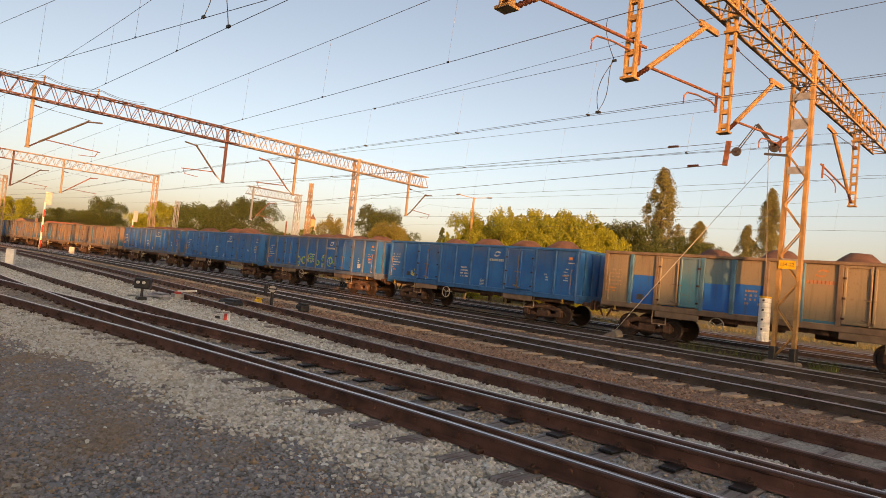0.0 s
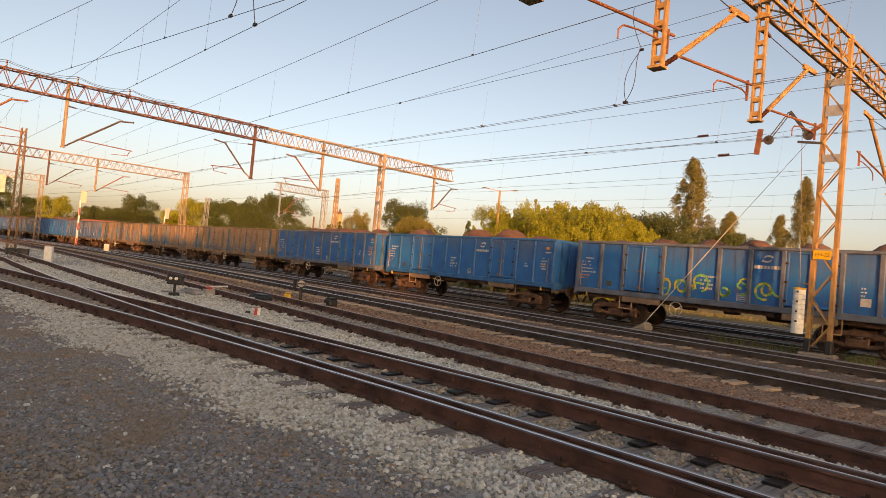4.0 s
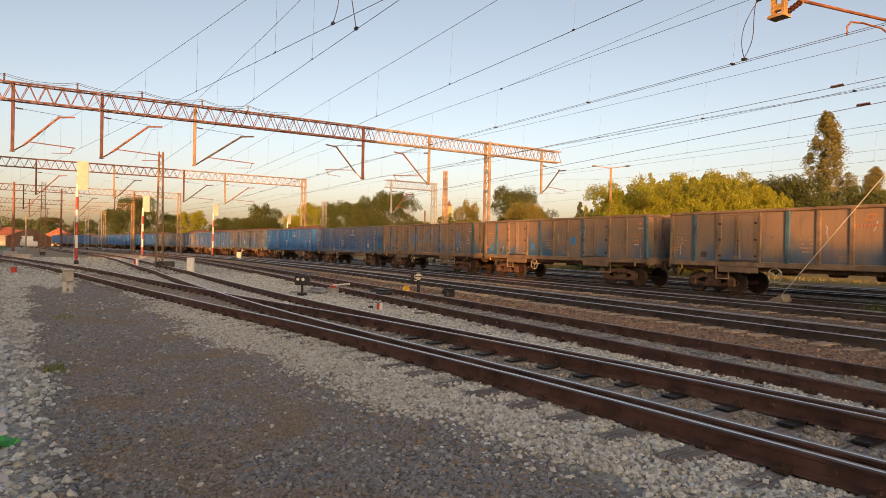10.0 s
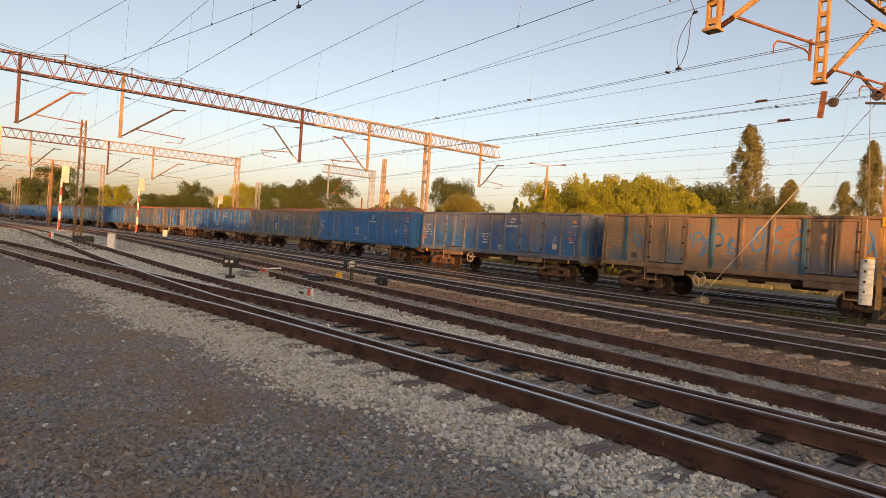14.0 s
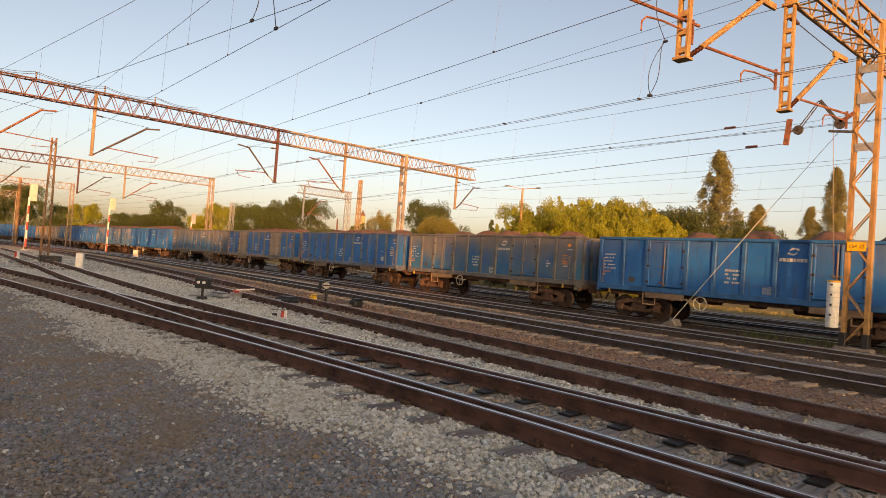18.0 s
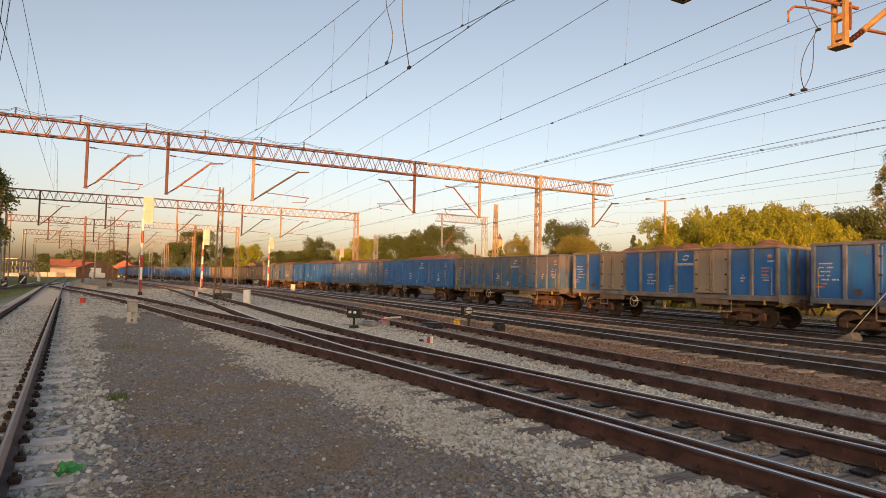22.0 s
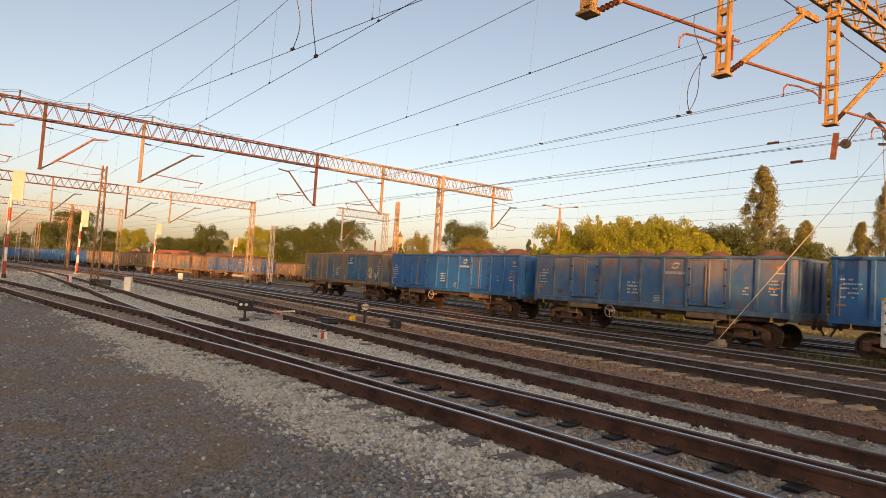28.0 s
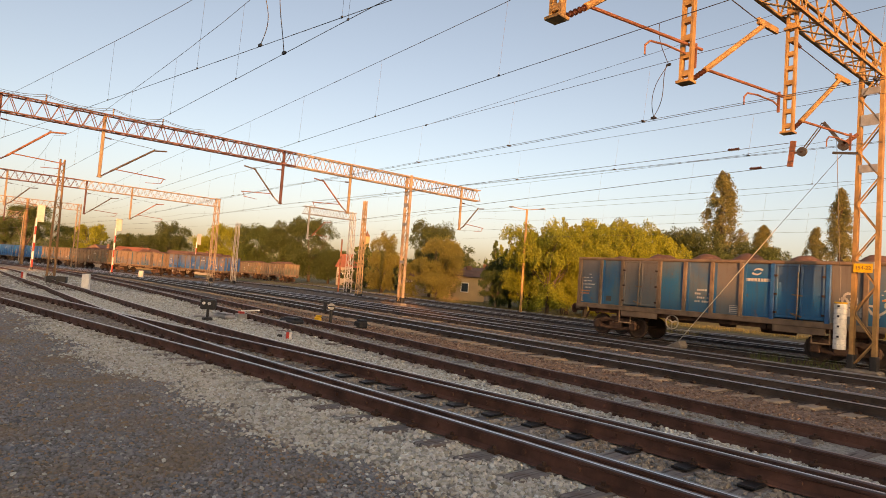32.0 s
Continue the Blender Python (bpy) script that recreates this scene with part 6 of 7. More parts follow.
def small_post(x, y, h, w, mats, label, cat="marker post"):
    z = ground_z(x, y)
    g = thing("marker_post", label, cat, "low marker posts")
    n = len(mats)
    for i, m in enumerate(mats):
        part("stripe" if n > 1 else "block", Shape().box(x + (i - (n - 1) / 2) * w / n * 0.45, y + (i - (n - 1) / 2) * w / n * 0.89, z + h / 2 - 0.02, w / n, w * 0.7, h, m, Matrix.Rotation(1.1, 3, "Z"), bevel=0.015), g)
    return g


small_post(-14.2, 7.05, 0.2, 0.14, (M_RED, M_WHITE), "red and white clearance marker in the ballast")
small_post(-14.6, 7.0, 0.1, 0.12, (M_BLACK,), "dark stub beside the marker")
small_post(-35.1, 6.4, 0.85, 0.34, (M_WHITE,), "white concrete marker post")
small_post(-41.2, 6.3, 0.5, 0.5, (M_BLACK,), "tilted black box beside the pole")
small_post(-37.1, -1.35, 0.3, 0.22, (M_RED,), "small red marker in the ballast")
small_post(-46.0, 5.0, 0.5, 0.25, (M_RED, M_WHITE), "red and white clearance marker in the ballast")
small_post(-75.0, 19.0, 0.9, 0.5, (M_CREAM,), "pale box beside the goods track")
small_post(-120.0, -10.6, 1.3, 0.4, (M_WHITE,), "white post by the switches")
small_post(-59.4, -8.1, 0.3, 0.5, (M_WHITE,), "white half-buried marker stone")


def switch_lantern(x, y, w, h):
    z = ground_z(x, y)
    g = thing("switch_lantern", "black switch lantern with a white arrow bar", "switch lantern", "switch lanterns")
    part("post", Shape().tube((x, y, z), (x, y, z + 0.3), 0.05, M_IRON, 8), g)
    part("case", Shape().box(x, y, z + 0.2 + h / 2, w * 0.8, w, h, M_BLACK, bevel=0.04), g)
    part("arrow", Shape().bar((x + w * 0.41, y - w * 0.3, z + 0.3), (x + w * 0.41, y + w * 0.35, z + 0.1 + h), 0.02, M_WHITE, 0.16), g, "white bar")
    part("lever", Shape().bar((x, y + w * 0.5, z + 0.15), (x + 0.2, y + w + 0.4, z + 0.35), 0.06, M_WHITE), g)


switch_lantern(-85.7, -9.1, 0.75, 0.95)
switch_lantern(-70.5, -8.9, 0.5, 0.45)

blk = thing("cable_box", "pale concrete cable box on short legs", "cable box")
zb = ground_z(-22.2, 0.55)
part("box", Shape().box(-22.2, 0.55, zb + 0.52, 0.28, 0.3, 0.34, M_CONC, bevel=0.03), blk)
part("lid", Shape().box(-22.2, 0.55, zb + 0.71, 0.32, 0.34, 0.05, M_CREAM, bevel=0.02), blk)
for k in (-0.09, 0.09):
    part("leg", Shape().box(-22.2 + k, 0.55 - k, zb + 0.18, 0.1, 0.1, 0.38, M_CREAM), blk)
part("plinth", Shape().box(-22.2, 0.55, zb + 0.02, 0.36, 0.36, 0.08, M_CONC, bevel=0.02), blk)

def mast_casing(x, y):
    """Pale casing round the foot of the siding mast, with scrawls and a small blue plate."""
    z = ground_z(x, y)
    g = thing("mast_casing", "weathered pale casing round a mast with dark scrawls", "casing")
    part("casing", Shape().box(x, y, z + 2.75, 0.74, 0.34, 4.3, M_CASING, bevel=0.02), g)
    part("base", Shape().box(x, y, z + 0.55, 0.8, 0.4, 0.5, M_BLACK, bevel=0.02), g, "black tarred base")
    rng = random.Random(8)
    scrawl = Shape()
    q = (-0.1, 1.5)
    for i in range(16):
        r = (rng.uniform(-0.14, 0.14), 1.35 + 0.085 * i + rng.uniform(-0.12, 0.12))
        scrawl.bar((x + 0.374, y + q[0], z + q[1]), (x + 0.374, y + r[0], z + r[1]), 0.006, M_BLACK, 0.035)
        q = r
    tagged(part("scrawl", scrawl, g, "dark sprayed scrawl"), kind="stuff")
    part("plate", Shape().box(x + 0.385, y + 0.02, z + 1.2, 0.02, 0.3, 0.3, M_BLUEPL, bevel=0.006), g, "small blue plate")


M_CASING = plain("casing_weathered", (0.46, 0.42, 0.38), 0.85, 0.0, 0.3, 1.6, 0.4)
M_BLUEPL = plain("blue_plate", (0.02, 0.12, 0.45), 0.5, 0.0, 0.15, 6.0, 0.1)
mast_casing(-40.0, -6.3)


def cable_trough(x, y, turn):
    g = thing("cable_trough", "pale concrete trough lying beside the switches", "trough", "troughs by the switches", at=pose(x, y, ground_z(x, y), 0, 0, turn))
    part("base", Shape().box(0, 0, 0.12, 1.3, 0.5, 0.28, M_CONC, bevel=0.03), g)
    for k in (-0.22, 0.22):
        part("side", Shape().box(0, k, 0.34, 1.3, 0.08, 0.2, M_CONC, bevel=0.02), g)


cable_trough(-79.0, -3.1, 80)
cable_trough(-64.4, -1.7, 75)
M_BOTTLE = plain("green_plastic", (0.01, 0.30, 0.09), 0.2, 0.0, 0.2, 9.0, 0.1)
bot = thing("crushed_bottle", "crushed green plastic bottle on the ballast", "bottle")
rb = random.Random(3)
zg = ground_z(-5.8, -0.26) + 0.05
b1 = Shape().turn([(0.03, -0.13), (0.055, -0.11), (0.035, -0.04), (0.06, 0.03), (0.03, 0.09), (0.015, 0.13)], (-5.8, -0.26, zg), M_BOTTLE, 9, "Y")
b1.v = [((px + 5.8) * 0.75 - 5.8 + rb.uniform(-0.015, 0.015), (py + 0.26) * 0.6 - 0.26 + rb.uniform(-0.015, 0.015), pz + rb.uniform(-0.02, 0.02)) for px, py, pz in b1.v]
part("body", b1, bot)
part("cap", Shape().tube((-5.8, -0.18, zg), (-5.8, -0.155, zg), 0.016, M_BOTTLE, 8), bot)
b2 = Shape().add([(-5.77, -0.32, zg - 0.02), (-5.7, -0.27, zg + 0.05), (-5.64, -0.33, zg - 0.02), (-5.7, -0.38, zg + 0.02)], [(0, 1, 2, 3)], M_BOTTLE)
part("torn_label", b2, bot)


# ---- tensioning gear on the near mast ----
def tension_gear():
    x, y = -6.6, 22.0
    z = ground_z(x, y)
    w = thing("tension_weights", "stack of white concrete tensioning weights on a cable", "weights")
    for i in range(9):
        part("weight", Shape().turn([(0.17, 0.0), (0.18, 0.015), (0.18, 0.135), (0.17, 0.15)], (x - 0.61, y - 0.1, z + 0.75 + 0.155 * i), M_WHITE, 16), w)
        if i % 2 == 0 and i:
            part("slot", Shape().box(x - 0.61, y - 0.275, z + 0.83 + 0.155 * i, 0.06, 0.03, 0.06, M_BLACK), w)
    part("cap_plate", Shape().turn([(0.185, 0.0), (0.185, 0.05)], (x - 0.61, y - 0.1, z + 2.15), M_YELLOW, 16), w, "yellow top plate")
    part("cable", Shape().tube((x - 0.61, y - 0.1, z + 2.1), (x - 0.9, y - 0.1, 6.9), 0.01, M_WIRE, 5), w)
    part("guide_rod", Shape().tube((x - 0.61, y - 0.1, z + 1.45), (x - 0.4, y - 0.1, z + 1.45), 0.02, M_GALV, 6), w)
    g = thing("wire_tensioner", "wire tensioning wheels with rusty yoke on the mast", "tensioning gear")
    yb = y - 0.1
    for px, pz, pr, nm in ((-7.3, 6.65, 0.16, "wheel"), (-8.51, 6.59, 0.15, "small_wheel")):
        part(nm, Shape().turn([(0.04, -0.05), (pr, -0.05), (pr * 0.8, 0.0), (pr, 0.05), (0.04, 0.05)], (px, yb, pz), M_STEEL, 20, "Y"), g, "grey cast pulley")
        part("hub", Shape().turn([(0.01, -0.07), (0.05, -0.07), (0.05, 0.07), (0.01, 0.07)], (px, yb, pz), M_IRON, 10, "Y"), g)
    for k in (-0.04, 0.05):
        part("rope", Shape().tube((-8.51 + k, yb, 6.6), (-7.9 + k, yb, 7.47), 0.018, M_STEEL, 6), g)
    part("arm", Shape().bar((-7.9, yb, 7.47), (-7.3, yb, 6.65), 0.06, M_STEEL, 0.1), g)
    part("bracket", Shape().bar((-7.3, yb, 6.7), (x - 0.3, yb, 6.95), 0.1, M_RUSTY), g)
    part("bracket", Shape().bar((-7.6, yb, 6.45), (x - 0.3, yb, 6.35), 0.07, M_STEEL), g)
    part("yoke", Shape().bar((-8.79, yb, 6.98), (-8.87, yb, 6.13), 0.08, M_RUSTY, 0.16), g, "rusty steel yoke")
    part("link", Shape().bar((-8.51, yb, 6.59), (-8.83, yb, 6.57), 0.06, M_RUSTY), g)
    for zz, xi, ze in ((6.93, -10.78, 6.4), (6.18, -9.98, 4.9)):
        part("wire", Shape().tube((-8.83, yb, zz), (-40, 21.2, ze), 0.01, M_WIRE, 5), g)
        ins = Shape()
        insulator(ins, (xi + 0.2, y - 0.12, zz), (xi - 0.2, y - 0.12, zz))
        part("insulator", ins, g)
    gy = thing("guy_stay", "pale guy rod from the mast to a concrete anchor", "guy stay")
    ax, ay = -12.6, 22.0
    az = ground_z(ax, ay)
    part("rope", Shape().tube((-7.34, y, 6.42), (-9.25, y, 4.08), 0.008, M_WIRE, 6), gy, "thin steel stay rope")
    part("rod", Shape().tube((-9.25, y, 4.08), (ax, ay, az + 0.35), 0.014, M_CREAM, 8), gy)
    a = Shape().box(ax - 0.15, ay, az + 0.1, 0.9, 0.5, 0.3, M_CONCD, Matrix.Rotation(-0.5, 3, "Y"), bevel=0.05)
    part("anchor", a, gy, "sloping concrete anchor block")
    pl = thing("mast_plate", "yellow mast plate with black numbers", "sign")
    part("plate", Shape().box(x - 0.02, y - 0.2, 2.81, 0.5, 0.02, 0.27, M_YELLOW), pl)
    cu = bpy.data.curves.new("plate_text", "FONT")
    cu.body, cu.size, cu.align_x, cu.align_y, cu.extrude = "154-22", 0.15, "CENTER", "CENTER", 0.002
    tmp = bpy.data.objects.new("plate_text", cu)
    scene.collection.objects.link(tmp)
    bpy.context.view_layer.update()
    me = bpy.data.meshes.new_from_object(tmp)
    bpy.data.objects.remove(tmp)
    me.materials.clear()
    me.materials.append(M_BLACK)
    part("lettering", me, pl, at=pose(x - 0.02, y - 0.214, 2.81, 90, 0, 0))


tension_gear()


# ---- buildings and vehicles far off ----
M_ROOF = plain("red_roof_tile", (0.28, 0.095, 0.06), 0.8, 0.0, 0.25, 1.0, 0.5)
M_ROOFB = plain("brown_roof", (0.16, 0.085, 0.06), 0.85, 0.0, 0.3, 1.0, 0.4)
M_YWALL = plain("yellow_wall", (0.465, 0.331, 0.18), 0.9, 0.0, 0.12, 0.8, 0.2)
M_WWALL = plain("pale_wall", (0.315, 0.277, 0.238), 0.9, 0.0, 0.12, 0.8, 0.2)
M_BLUEP = plain("blue_panel", (0.03, 0.08, 0.45), 0.5, 0.0, 0.15, 1.0, 0.1)


def house(x, y, w, d, h, roof, wall, tile, label, turn=0.0, nwin=3, name="house", ridge_x=True):
    """Walls, gabled roof, windows on the two long sides, chimney."""
    g = thing(name, label, "house", at=pose(x, y, ground_z(x, y), 0, 0, turn))
    part("wall", Shape().box(0, 0, h / 2, w, d, h, wall), g)
    o = 0.35
    if ridge_x:
        v = [(-w / 2 - o, -d / 2 - o, h), (w / 2 + o, -d / 2 - o, h), (w / 2 + o, d / 2 + o, h), (-w / 2 - o, d / 2 + o, h), (-w / 2 - o, 0, h + roof), (w / 2 + o, 0, h + roof)]
        fs = [(0, 1, 5, 4), (2, 3, 4, 5), (0, 4, 3), (1, 2, 5), (0, 3, 2, 1)]
    else:
        v = [(-w / 2 - o, -d / 2 - o, h), (-w / 2 - o, d / 2 + o, h), (w / 2 + o, d / 2 + o, h), (w / 2 + o, -d / 2 - o, h), (0, -d / 2 - o, h + roof), (0, d / 2 + o, h + roof)]
        fs = [(0, 1, 5, 4), (2, 3, 4, 5), (0, 4, 3), (1, 2, 5), (0, 3, 2, 1)]
    part("roof", Shape().add(v, fs, tile), g)
    if not ridge_x:
        part("gable", Shape().add([(-w / 2, -d / 2 - 0.02, h), (w / 2, -d / 2 - 0.02, h), (0, -d / 2 - 0.02, h + roof * 0.93), (-w / 2, -d / 2 + 0.1, h), (w / 2, -d / 2 + 0.1, h), (0, -d / 2 + 0.1, h + roof * 0.93)],
                                  [(0, 1, 2), (5, 4, 3), (0, 3, 4, 1), (1, 4, 5, 2), (2, 5, 3, 0)], wall), g)
    part("chimney", Shape().box(w * 0.2, d * 0.1, h + roof * 0.9, 0.6, 0.6, 1.2, M_ROOFB), g)
    for i in range(nwin):
        for side in (-1, 1):
            xx = -w / 2 + w * (i + 0.5) / nwin
            win = part("window", Shape().box(xx, side * (d / 2 + 0.02), h * 0.55, min(1.0, w / nwin * 0.5), 0.06, min(1.4, h * 0.4), M_WHITE), g)
            part("pane", Shape().box(xx, side * (d / 2 + 0.06), h * 0.55, min(0.8, w / nwin * 0.4), 0.03, min(1.2, h * 0.34), M_GLASS), win)
    return g


house(*at_bearing(58.3, 140), 5.8, 6.0, 3.9, 3.0, M_WWALL, M_ROOF, "pale house with a steep red roof", 35, name="house")
house(*at_bearing(89.1, 235), 8, 7, 3.0, 2.7, M_YWALL, M_ROOF, "yellow house with a red tiled roof", 80, 3, ridge_x=False)
house(*at_bearing(78.9, 175), 8, 7, 2.8, 2.6, M_WWALL, M_ROOFB, "small pale house with a dark roof", 60, 2, ridge_x=False)
house(*at_bearing(76.5, 190), 9, 8, 3.0, 2.8, M_YWALL, M_ROOF, "yellow house with a red roof behind the wagons", 40, 2)
house(*at_bearing(71.8, 160), 12, 8, 2.8, 2.4, M_WWALL, M_ROOFB, "low house with a dark brown roof", 50, 3)
# ochre here puts low sunlight into the colour of a pale wall
house(*at_bearing(48.7, 80), 5, 5, 3.0, 0.9, M_YWALL, M_ROOFB, "small ochre outbuilding among the trees", 60, 1, "outbuilding")
house(*at_bearing(52.0, 90), 6, 5, 2.6, 1.0, M_WWALL, M_ROOFB, "pale low building behind the bushes", 40, 2, "outbuilding")
house(*at_bearing(47.1, 88), 3.6, 5, 4.0, 0.4, M_WWALL, M_ROOFB, "narrow pale building behind the bushes", 40, 1, "outbuilding")
house(*at_bearing(91.1, 195), 16, 9.5, 2.4, 2.1, M_ROOFB, M_ROOFB, "low goods shed with a brown boarded gable", 0, 4, "goods_shed")
house(*at_bearing(93.2, 245), 9, 9, 3.2, 2.6, M_WWALL, M_ROOF, "station building with a red roof", 0, 3, "station_building", False)
house(*at_bearing(92.6, 270), 9, 12, 3.0, 2.4, M_YWALL, M_ROOF, "low annex with a red roof beside the station", 0, 3, "station_building", False)
wall_ = thing("platform_wall", "long pale platform wall beside the station", "wall")
wx, wy = at_bearing(93.9, 215)
for i in range(6):
    part("panel", Shape().box(wx, wy - 5.5 + 2.2 * i, 0.4, 0.25, 2.1, 1.3, M_CONC if i % 3 else M_CONCD, bevel=0.03), wall_)
plat = thing("platform", "low station platform with blue panels", "platform")
px, py = at_bearing(96.0, 260)
part("slab", Shape().box(px, py, 0.0, 90, 7, 1.2, M_CONC), plat)
for i in range(7):
    part("panel", Shape().box(px + 38 - 9 * i, py + 1, 2.2, 3.2, 0.15, 1.1, M_BLUEP), plat, "blue sign panel")
    part("canopy_post", Shape().tube((px + 38 - 9 * i, py - 1, 0.5), (px + 38 - 9 * i, py - 1, 4.6), 0.12, M_GALV, 8), plat)
part("canopy", Shape().box(px, py, 4.7, 80, 5, 0.25, M_GALV), plat)
tower = thing("church_tower", "far cream church tower with a dark cap", "church")
cx, cy = at_bearing(57.45, 480)
part("wall", Shape().box(cx, cy, 16.5, 3.2, 3.2, 33, M_YWALL), tower)
part("spire", Shape().turn([(2.2, 33), (1.9, 34.2), (1.0, 35.4), (0.1, 37.6)], (cx, cy, 0), M_ROOFB, 8), tower)


def vehicle(x, y, turn, truck):
    z = ground_z(x, y)
    g = thing("truck" if truck else "car", "white pick-up truck by the shed" if truck else "parked white car seen from behind", "truck" if truck else "car", at=pose(x, y, z, 0, 0, turn))
    l, w, h = (6.2, 2.1, 1.1) if truck else (4.5, 1.8, 0.85)
    part("body", Shape().box(0, 0, 0.35 + h / 2, l, w, h, M_WHITE, bevel=0.18), g)
    if truck:
        part("cab", Shape().box(-1.8, 0, 1.9, 1.9, 2.0, 1.3, M_WHITE, bevel=0.2), g)
        part("window", Shape().box(-1.8, 0, 2.1, 1.5, 2.03, 0.6, M_GLASS, bevel=0.1), g)
    else:
        cabs = Shape().add([(-1.3, -0.8, 1.15), (1.7, -0.8, 1.15), (1.7, 0.8, 1.15), (-1.3, 0.8, 1.15), (-0.6, -0.65, 1.55), (1.15, -0.65, 1.55), (1.15, 0.65, 1.55), (-0.6, 0.65, 1.55)],
                           [(0, 1, 5, 4), (1, 2, 6, 5), (2, 3, 7, 6), (3, 0, 4, 7)], M_GLASS)
        part("window", cabs, g)
        part("roof", Shape().box(0.28, 0, 1.57, 1.8, 1.35, 0.07, M_WHITE, bevel=0.03), g)
        for k in (-0.7, 0.7):
            part("tail_lamp", Shape().box(2.24, k, 0.95, 0.05, 0.25, 0.2, M_RED), g)
    for ex in (-l * 0.32, l * 0.32):
        for ey in (-w / 2 + 0.1, w / 2 - 0.1):
            wh = part("wheel", Shape().turn([(0.22, -0.1), (0.34, -0.09), (0.34, 0.09), (0.22, 0.1)], (ex, ey, 0.34), M_BLACK, 14, "Y"), g)
            part("rim", Shape().turn([(0.02, -0.105), (0.2, -0.105), (0.2, 0.105), (0.02, 0.105)], (ex, ey, 0.34), M_GALV, 10, "Y"), wh)
    return g


vehicle(-160.0, -3.2, 12, True)
vehicle(-107.0, -14.8, 12, False)

# ---- loose ballast and gravel ----
def stones(name, spots, mat, label, seed, simple=False):
    """Loose angular stones lying on the ground: arrays of x, y, z, size."""
    rng = np.random.default_rng(seed)
    base = np.array([(1, 0, 0), (-1, 0, 0), (0, 1, 0), (0, -1, 0), (0, 0, 1), (0, 0, -1), (0.62, 0.62, 0.5), (-0.6, 0.62, -0.5), (0.6, -0.6, 0.55), (-0.62, -0.6, 0.5)], float)
    tri = [(0, 6, 4), (6, 2, 4), (2, 9, 4), (9, 3, 4), (3, 8, 4), (8, 0, 4), (2, 1, 9), (1, 3, 9), (0, 2, 6), (0, 3, 5), (0, 5, 2), (2, 5, 7), (2, 7, 1), (7, 5, 1), (1, 5, 3), (0, 8, 3)]
    if simple:
        base, tri = base[:6], [(0, 2, 4), (2, 1, 4), (1, 3, 4), (3, 0, 4), (2, 0, 5), (1, 2, 5), (3, 1, 5), (0, 3, 5)]
    n, nb = len(spots), len(base)
    b = base[None] * (0.75 + 0.5 * rng.random((n, nb, 1))) * (0.75 + 0.5 * rng.random((n, 1, 3)))
    q = rng.normal(size=(n, 4))
    q /= np.linalg.norm(q, axis=1)[:, None]
    w, x, y, z = q.T
    r = np.stack([1 - 2 * (y * y + z * z), 2 * (x * y - z * w), 2 * (x * z + y * w), 2 * (x * y + z * w), 1 - 2 * (x * x + z * z), 2 * (y * z - x * w), 2 * (x * z - y * w), 2 * (y * z + x * w), 1 - 2 * (x * x + y * y)], 1).reshape(n, 3, 3)
    v = np.einsum("nij,nkj->nki", r, b) * spots[:, 3][:, None, None]
    v[:, :, 2] *= 0.7 if simple else 0.8
    v += spots[:, None, :3]
    f = (np.array(tri)[None] + (np.arange(n) * nb)[:, None, None]).reshape(-1, 3)
    tagged(new(name, quads(name, v.reshape(-1, 3), f, mat)), label, "stones", kind="stuff")


def scatter(n, x0, x1, y0, y1, size, seed, keep=None, lift=0.3, dense=1.5):
    """Random places, closer together near x1."""
    rng = np.random.default_rng(seed)
    u = rng.random(n) ** dense
    x = x1 + (x0 - x1) * u
    y = rng.uniform(y0, y1, n)
    s = size * (0.5 + 0.9 * rng.random(n)) * (0.8 + 0.5 * u)
    z = np.interp(y, [-9, -6, 0, 9, 10, 11.3, 13, 19, 25, 40, 46, 60], [-0.3, -0.20, -0.188, -0.195, -0.205, -0.29, -0.305, -0.4, -0.5, -0.54, -0.5, -0.4]) + s * lift
    p = np.stack([x, y, z, s], 1)
    return p[keep(x, y)] if keep is not None else p


def line_y(key, x):
    p = PATHS[key]
    o = np.argsort(p[:, 0])
    return np.interp(x, p[o, 0], p[o, 1])


def off_rails(x, y):
    ok = np.ones(len(x), bool)
    rng = np.random.default_rng(77)
    luck = rng.random(len(x))
    for k, p in (("siding", 0.88), ("curve", 0.93), ("second", 0.7), ("third", 0.9)):
        pts = PATHS[k]
        s = np.r_[0, np.cumsum(np.linalg.norm(np.diff(pts, axis=0), axis=1))]
        o = np.argsort(pts[:, 0])
        ph = (np.interp(x, pts[o, 0], s[o]) - 0.4 + 0.31) % 0.62 - 0.31
        ok &= ~((np.abs(ph) < 0.125) & (np.abs(y - line_y(k, x)) < 1.36) & (luck < p))
    for k in ("siding", "curve", "branch", "second", "third"):
        d = np.abs(np.abs(y - line_y(k, x)) - 0.7535)
        ok &= d > 0.1
    return ok


def edge_noise(x):
    return 0.22 * np.sin(x * 1.3) + 0.16 * np.sin(x * 3.1 + 1) + 0.1 * np.sin(x * 7.7)


def path_left(x):
    return 0.25 + 0.035 * x + 0.35 * edge_noise(x)


def path_right(x):
    """The trodden path widens towards the near end."""
    return 2.25 + 0.115 * np.maximum(x + 11.5, 0) + 0.6 * edge_noise(x + 5)


def pale_zone(x, y):
    rng = np.random.default_rng(99)
    ragged = rng.normal(0, 0.1, len(x))
    path = (y > path_left(x) + ragged) & (y < path_right(x) + ragged * 1.6) & (x > -25 + 3 * edge_noise(y * 3))
    return off_rails(x, y) & ~path


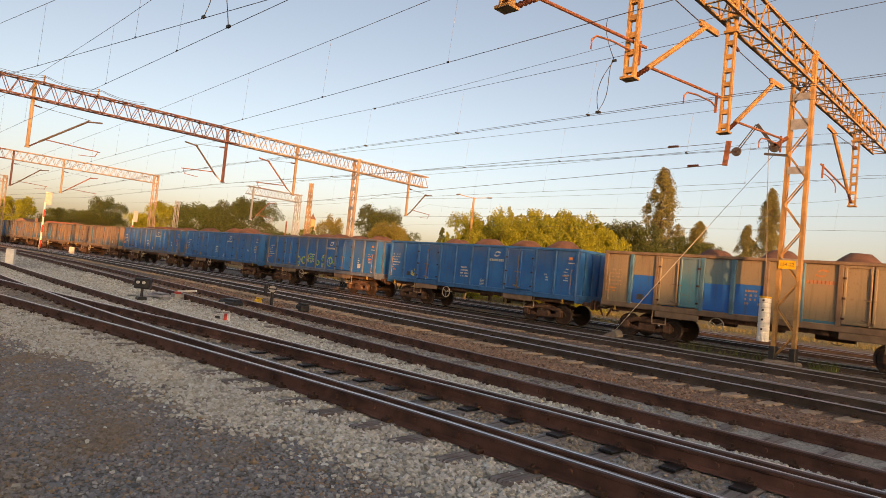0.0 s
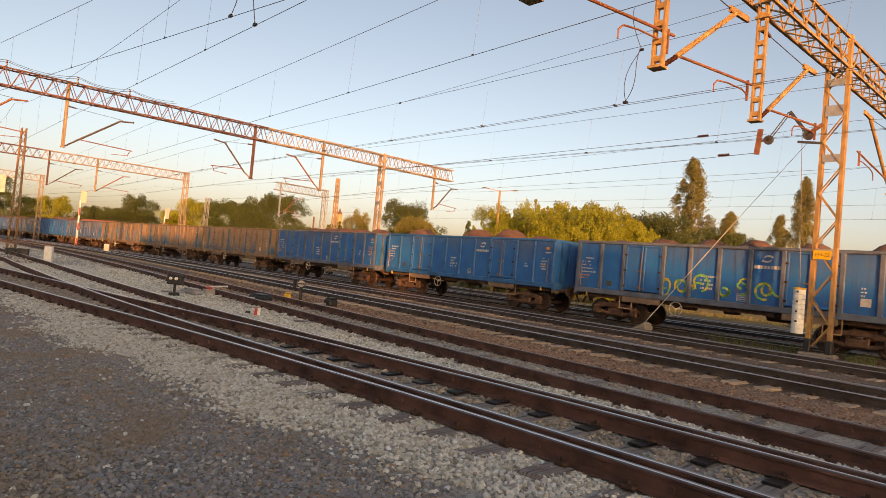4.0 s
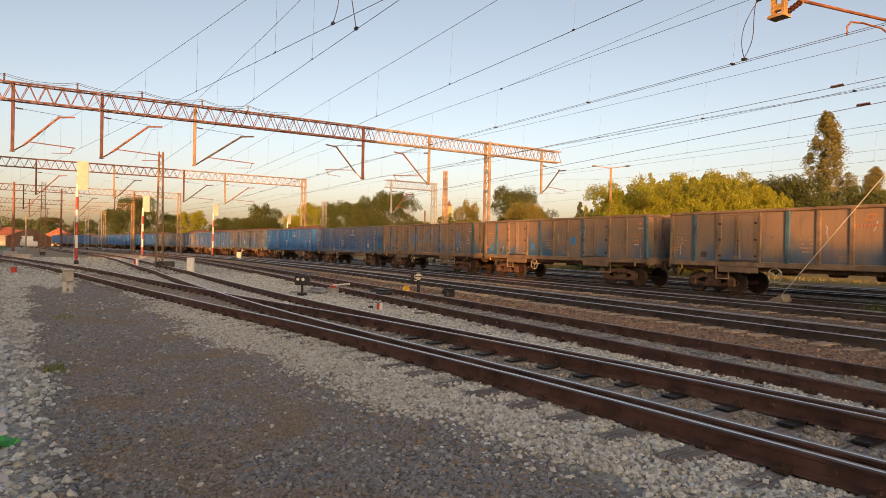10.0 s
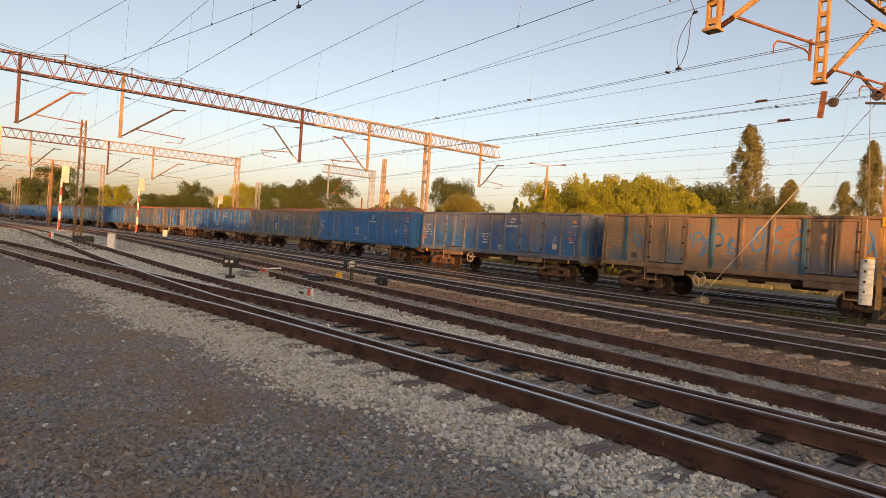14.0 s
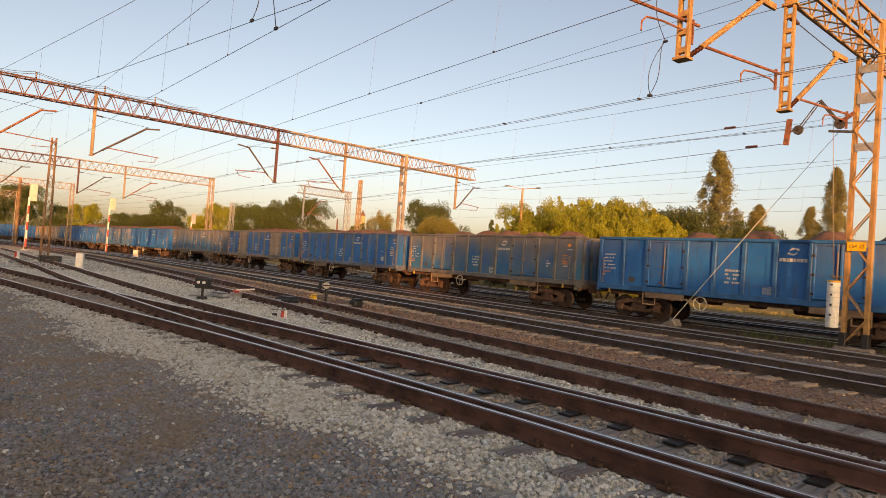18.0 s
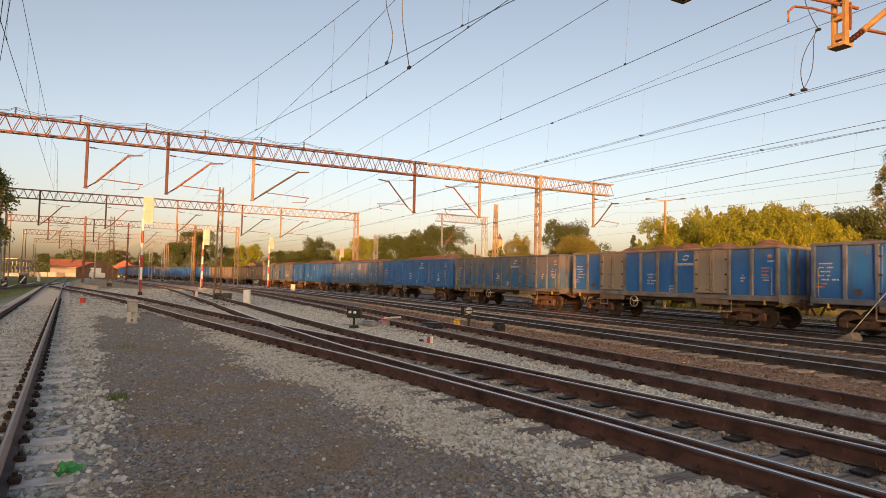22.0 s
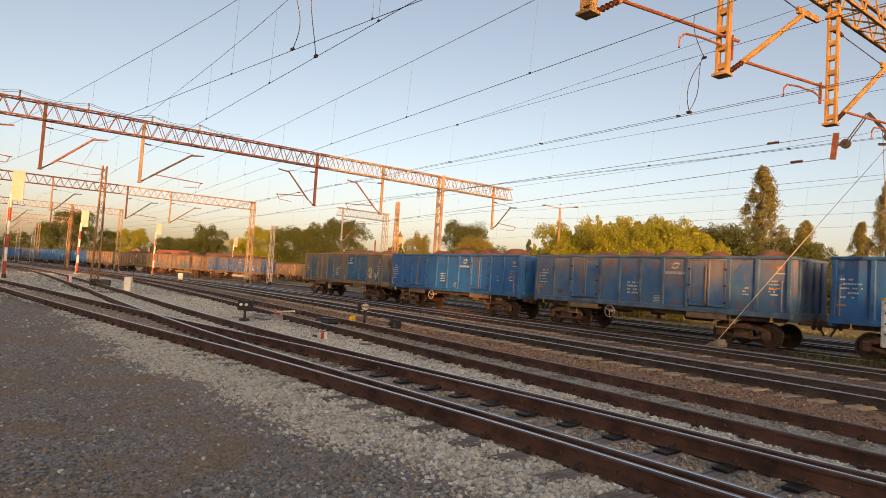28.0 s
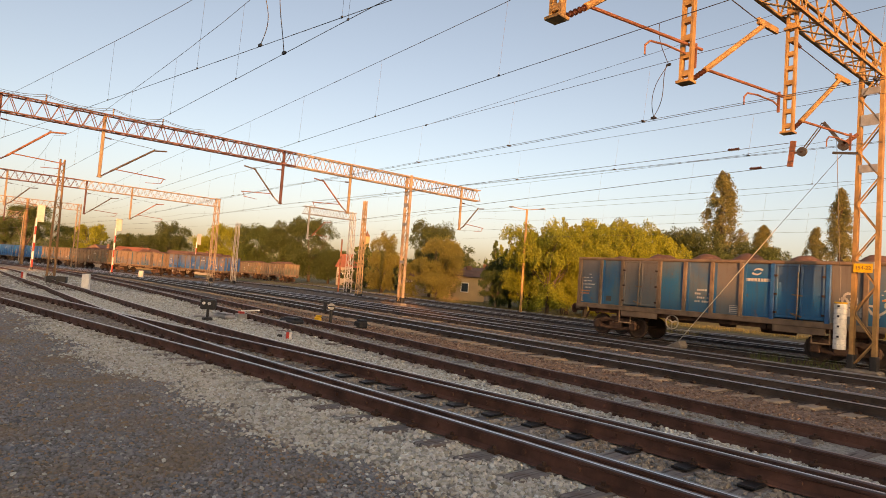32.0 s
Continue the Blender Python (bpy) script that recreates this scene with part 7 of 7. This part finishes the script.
def in_gauge(x, y):
    """Between the rails of the two near tracks, where oil and rust have stained the stones."""
    return np.minimum(np.abs(y - line_y("curve", x)), np.abs(y - line_y("second", x))) < 0.72


def clean_zone(x, y):
    return pale_zone(x, y) & ~in_gauge(x, y)


def stained_zone(x, y):
    return off_rails(x, y) & in_gauge(x, y)


def dark_zone(x, y):
    rng = np.random.default_rng(98)
    ragged = rng.normal(0, 0.12, len(x))
    return (y > path_left(x) + ragged) & (y < path_right(x) + 0.1 + ragged * 1.6) & off_rails(x, y)


stones("ballast_stones", np.concatenate([
    scatter(110000, -34, -0.5, 1.5, 7.4, 0.027, 21, clean_zone, 0.35, 1.7), scatter(36000, -34, -1.5, -4.4, 0.9, 0.034, 22, pale_zone, 0.35, 1.7),
    scatter(9000, -34, -3, 6.6, 9.9, 0.032, 23, clean_zone, 0.3, 1.2), scatter(7000, -70, -28, -2.5, 9.9, 0.05, 26, off_rails, 0.3, 1.0),
    scatter(9000, -0.6, 6, 1.5, 7.4, 0.034, 42, pale_zone, 0.35, 1.0), scatter(5000, -1.5, 6, -4.4, 0.9, 0.034, 43, pale_zone, 0.35, 1.0)]), M_PALE, "loose pale limestone ballast along the tracks", 31)
stones("stained_stones", np.concatenate([scatter(44000, -34, -0.5, 1.5, 7.4, 0.033, 51, stained_zone, 0.3, 1.7), scatter(9000, -34, -3, 6.6, 9.9, 0.032, 53, stained_zone, 0.3, 1.2)]), M_STAIN, "oil-stained ballast between the rails", 35)
stones("gravel_stones", np.concatenate([scatter(140000, -27, -0.6, -0.75, 3.2, 0.019, 24, dark_zone, 0.22, 2.1), scatter(9000, -0.6, 6, -0.75, 3.2, 0.024, 41, dark_zone, 0.18, 1.0), scatter(900, -16, -0.8, 0.2, 3.2, 0.03, 27, dark_zone, 0.4, 1.4)]), M_GREY, "small dark trodden gravel of the path", 32, True)
stones("pale_strays", scatter(420, -20, -0.8, 0.1, 3.1, 0.02, 28, dark_zone, 0.5, 1.5), M_PALE, "stray pale stones on the dark path", 34)
stones("goods_stones", scatter(9000, -46, -2, 20.5, 34.0, 0.042, 61, None, 0.25, 1.0), M_DUSTY, "dark dusty ballast of the goods tracks", 36, True)
stones("rusty_stones", np.concatenate([scatter(9000, -36, -2, 9.6, 12.6, 0.035, 25, off_rails, 0.3, 1.0), scatter(6000, -36, -4, 12.6, 20.5, 0.035, 29, off_rails, 0.2, 1.0)]), M_BROWN, "rust-stained ballast of the running tracks", 33, True)


def motions():
    """The coal train runs to the right, gathering speed."""
    times = [0, 2, 4, 6, 8, 10, 12, 14, 16, 18, 20, 22, 24, 26, 28, 30, 32]
    for i, w in enumerate(wagons):
        rows = []
        for t in times:
            x = -7.75 - PITCH * i + 6.28 * t + 0.0335 * t * t - 0.3 * math.exp(-((t - 5) / 3.0) ** 2)
            rows.append((t, along(GOODS, GOODS.s_of_x(0.0) - x, -0.3)))
        walk(w, rows)


motions()
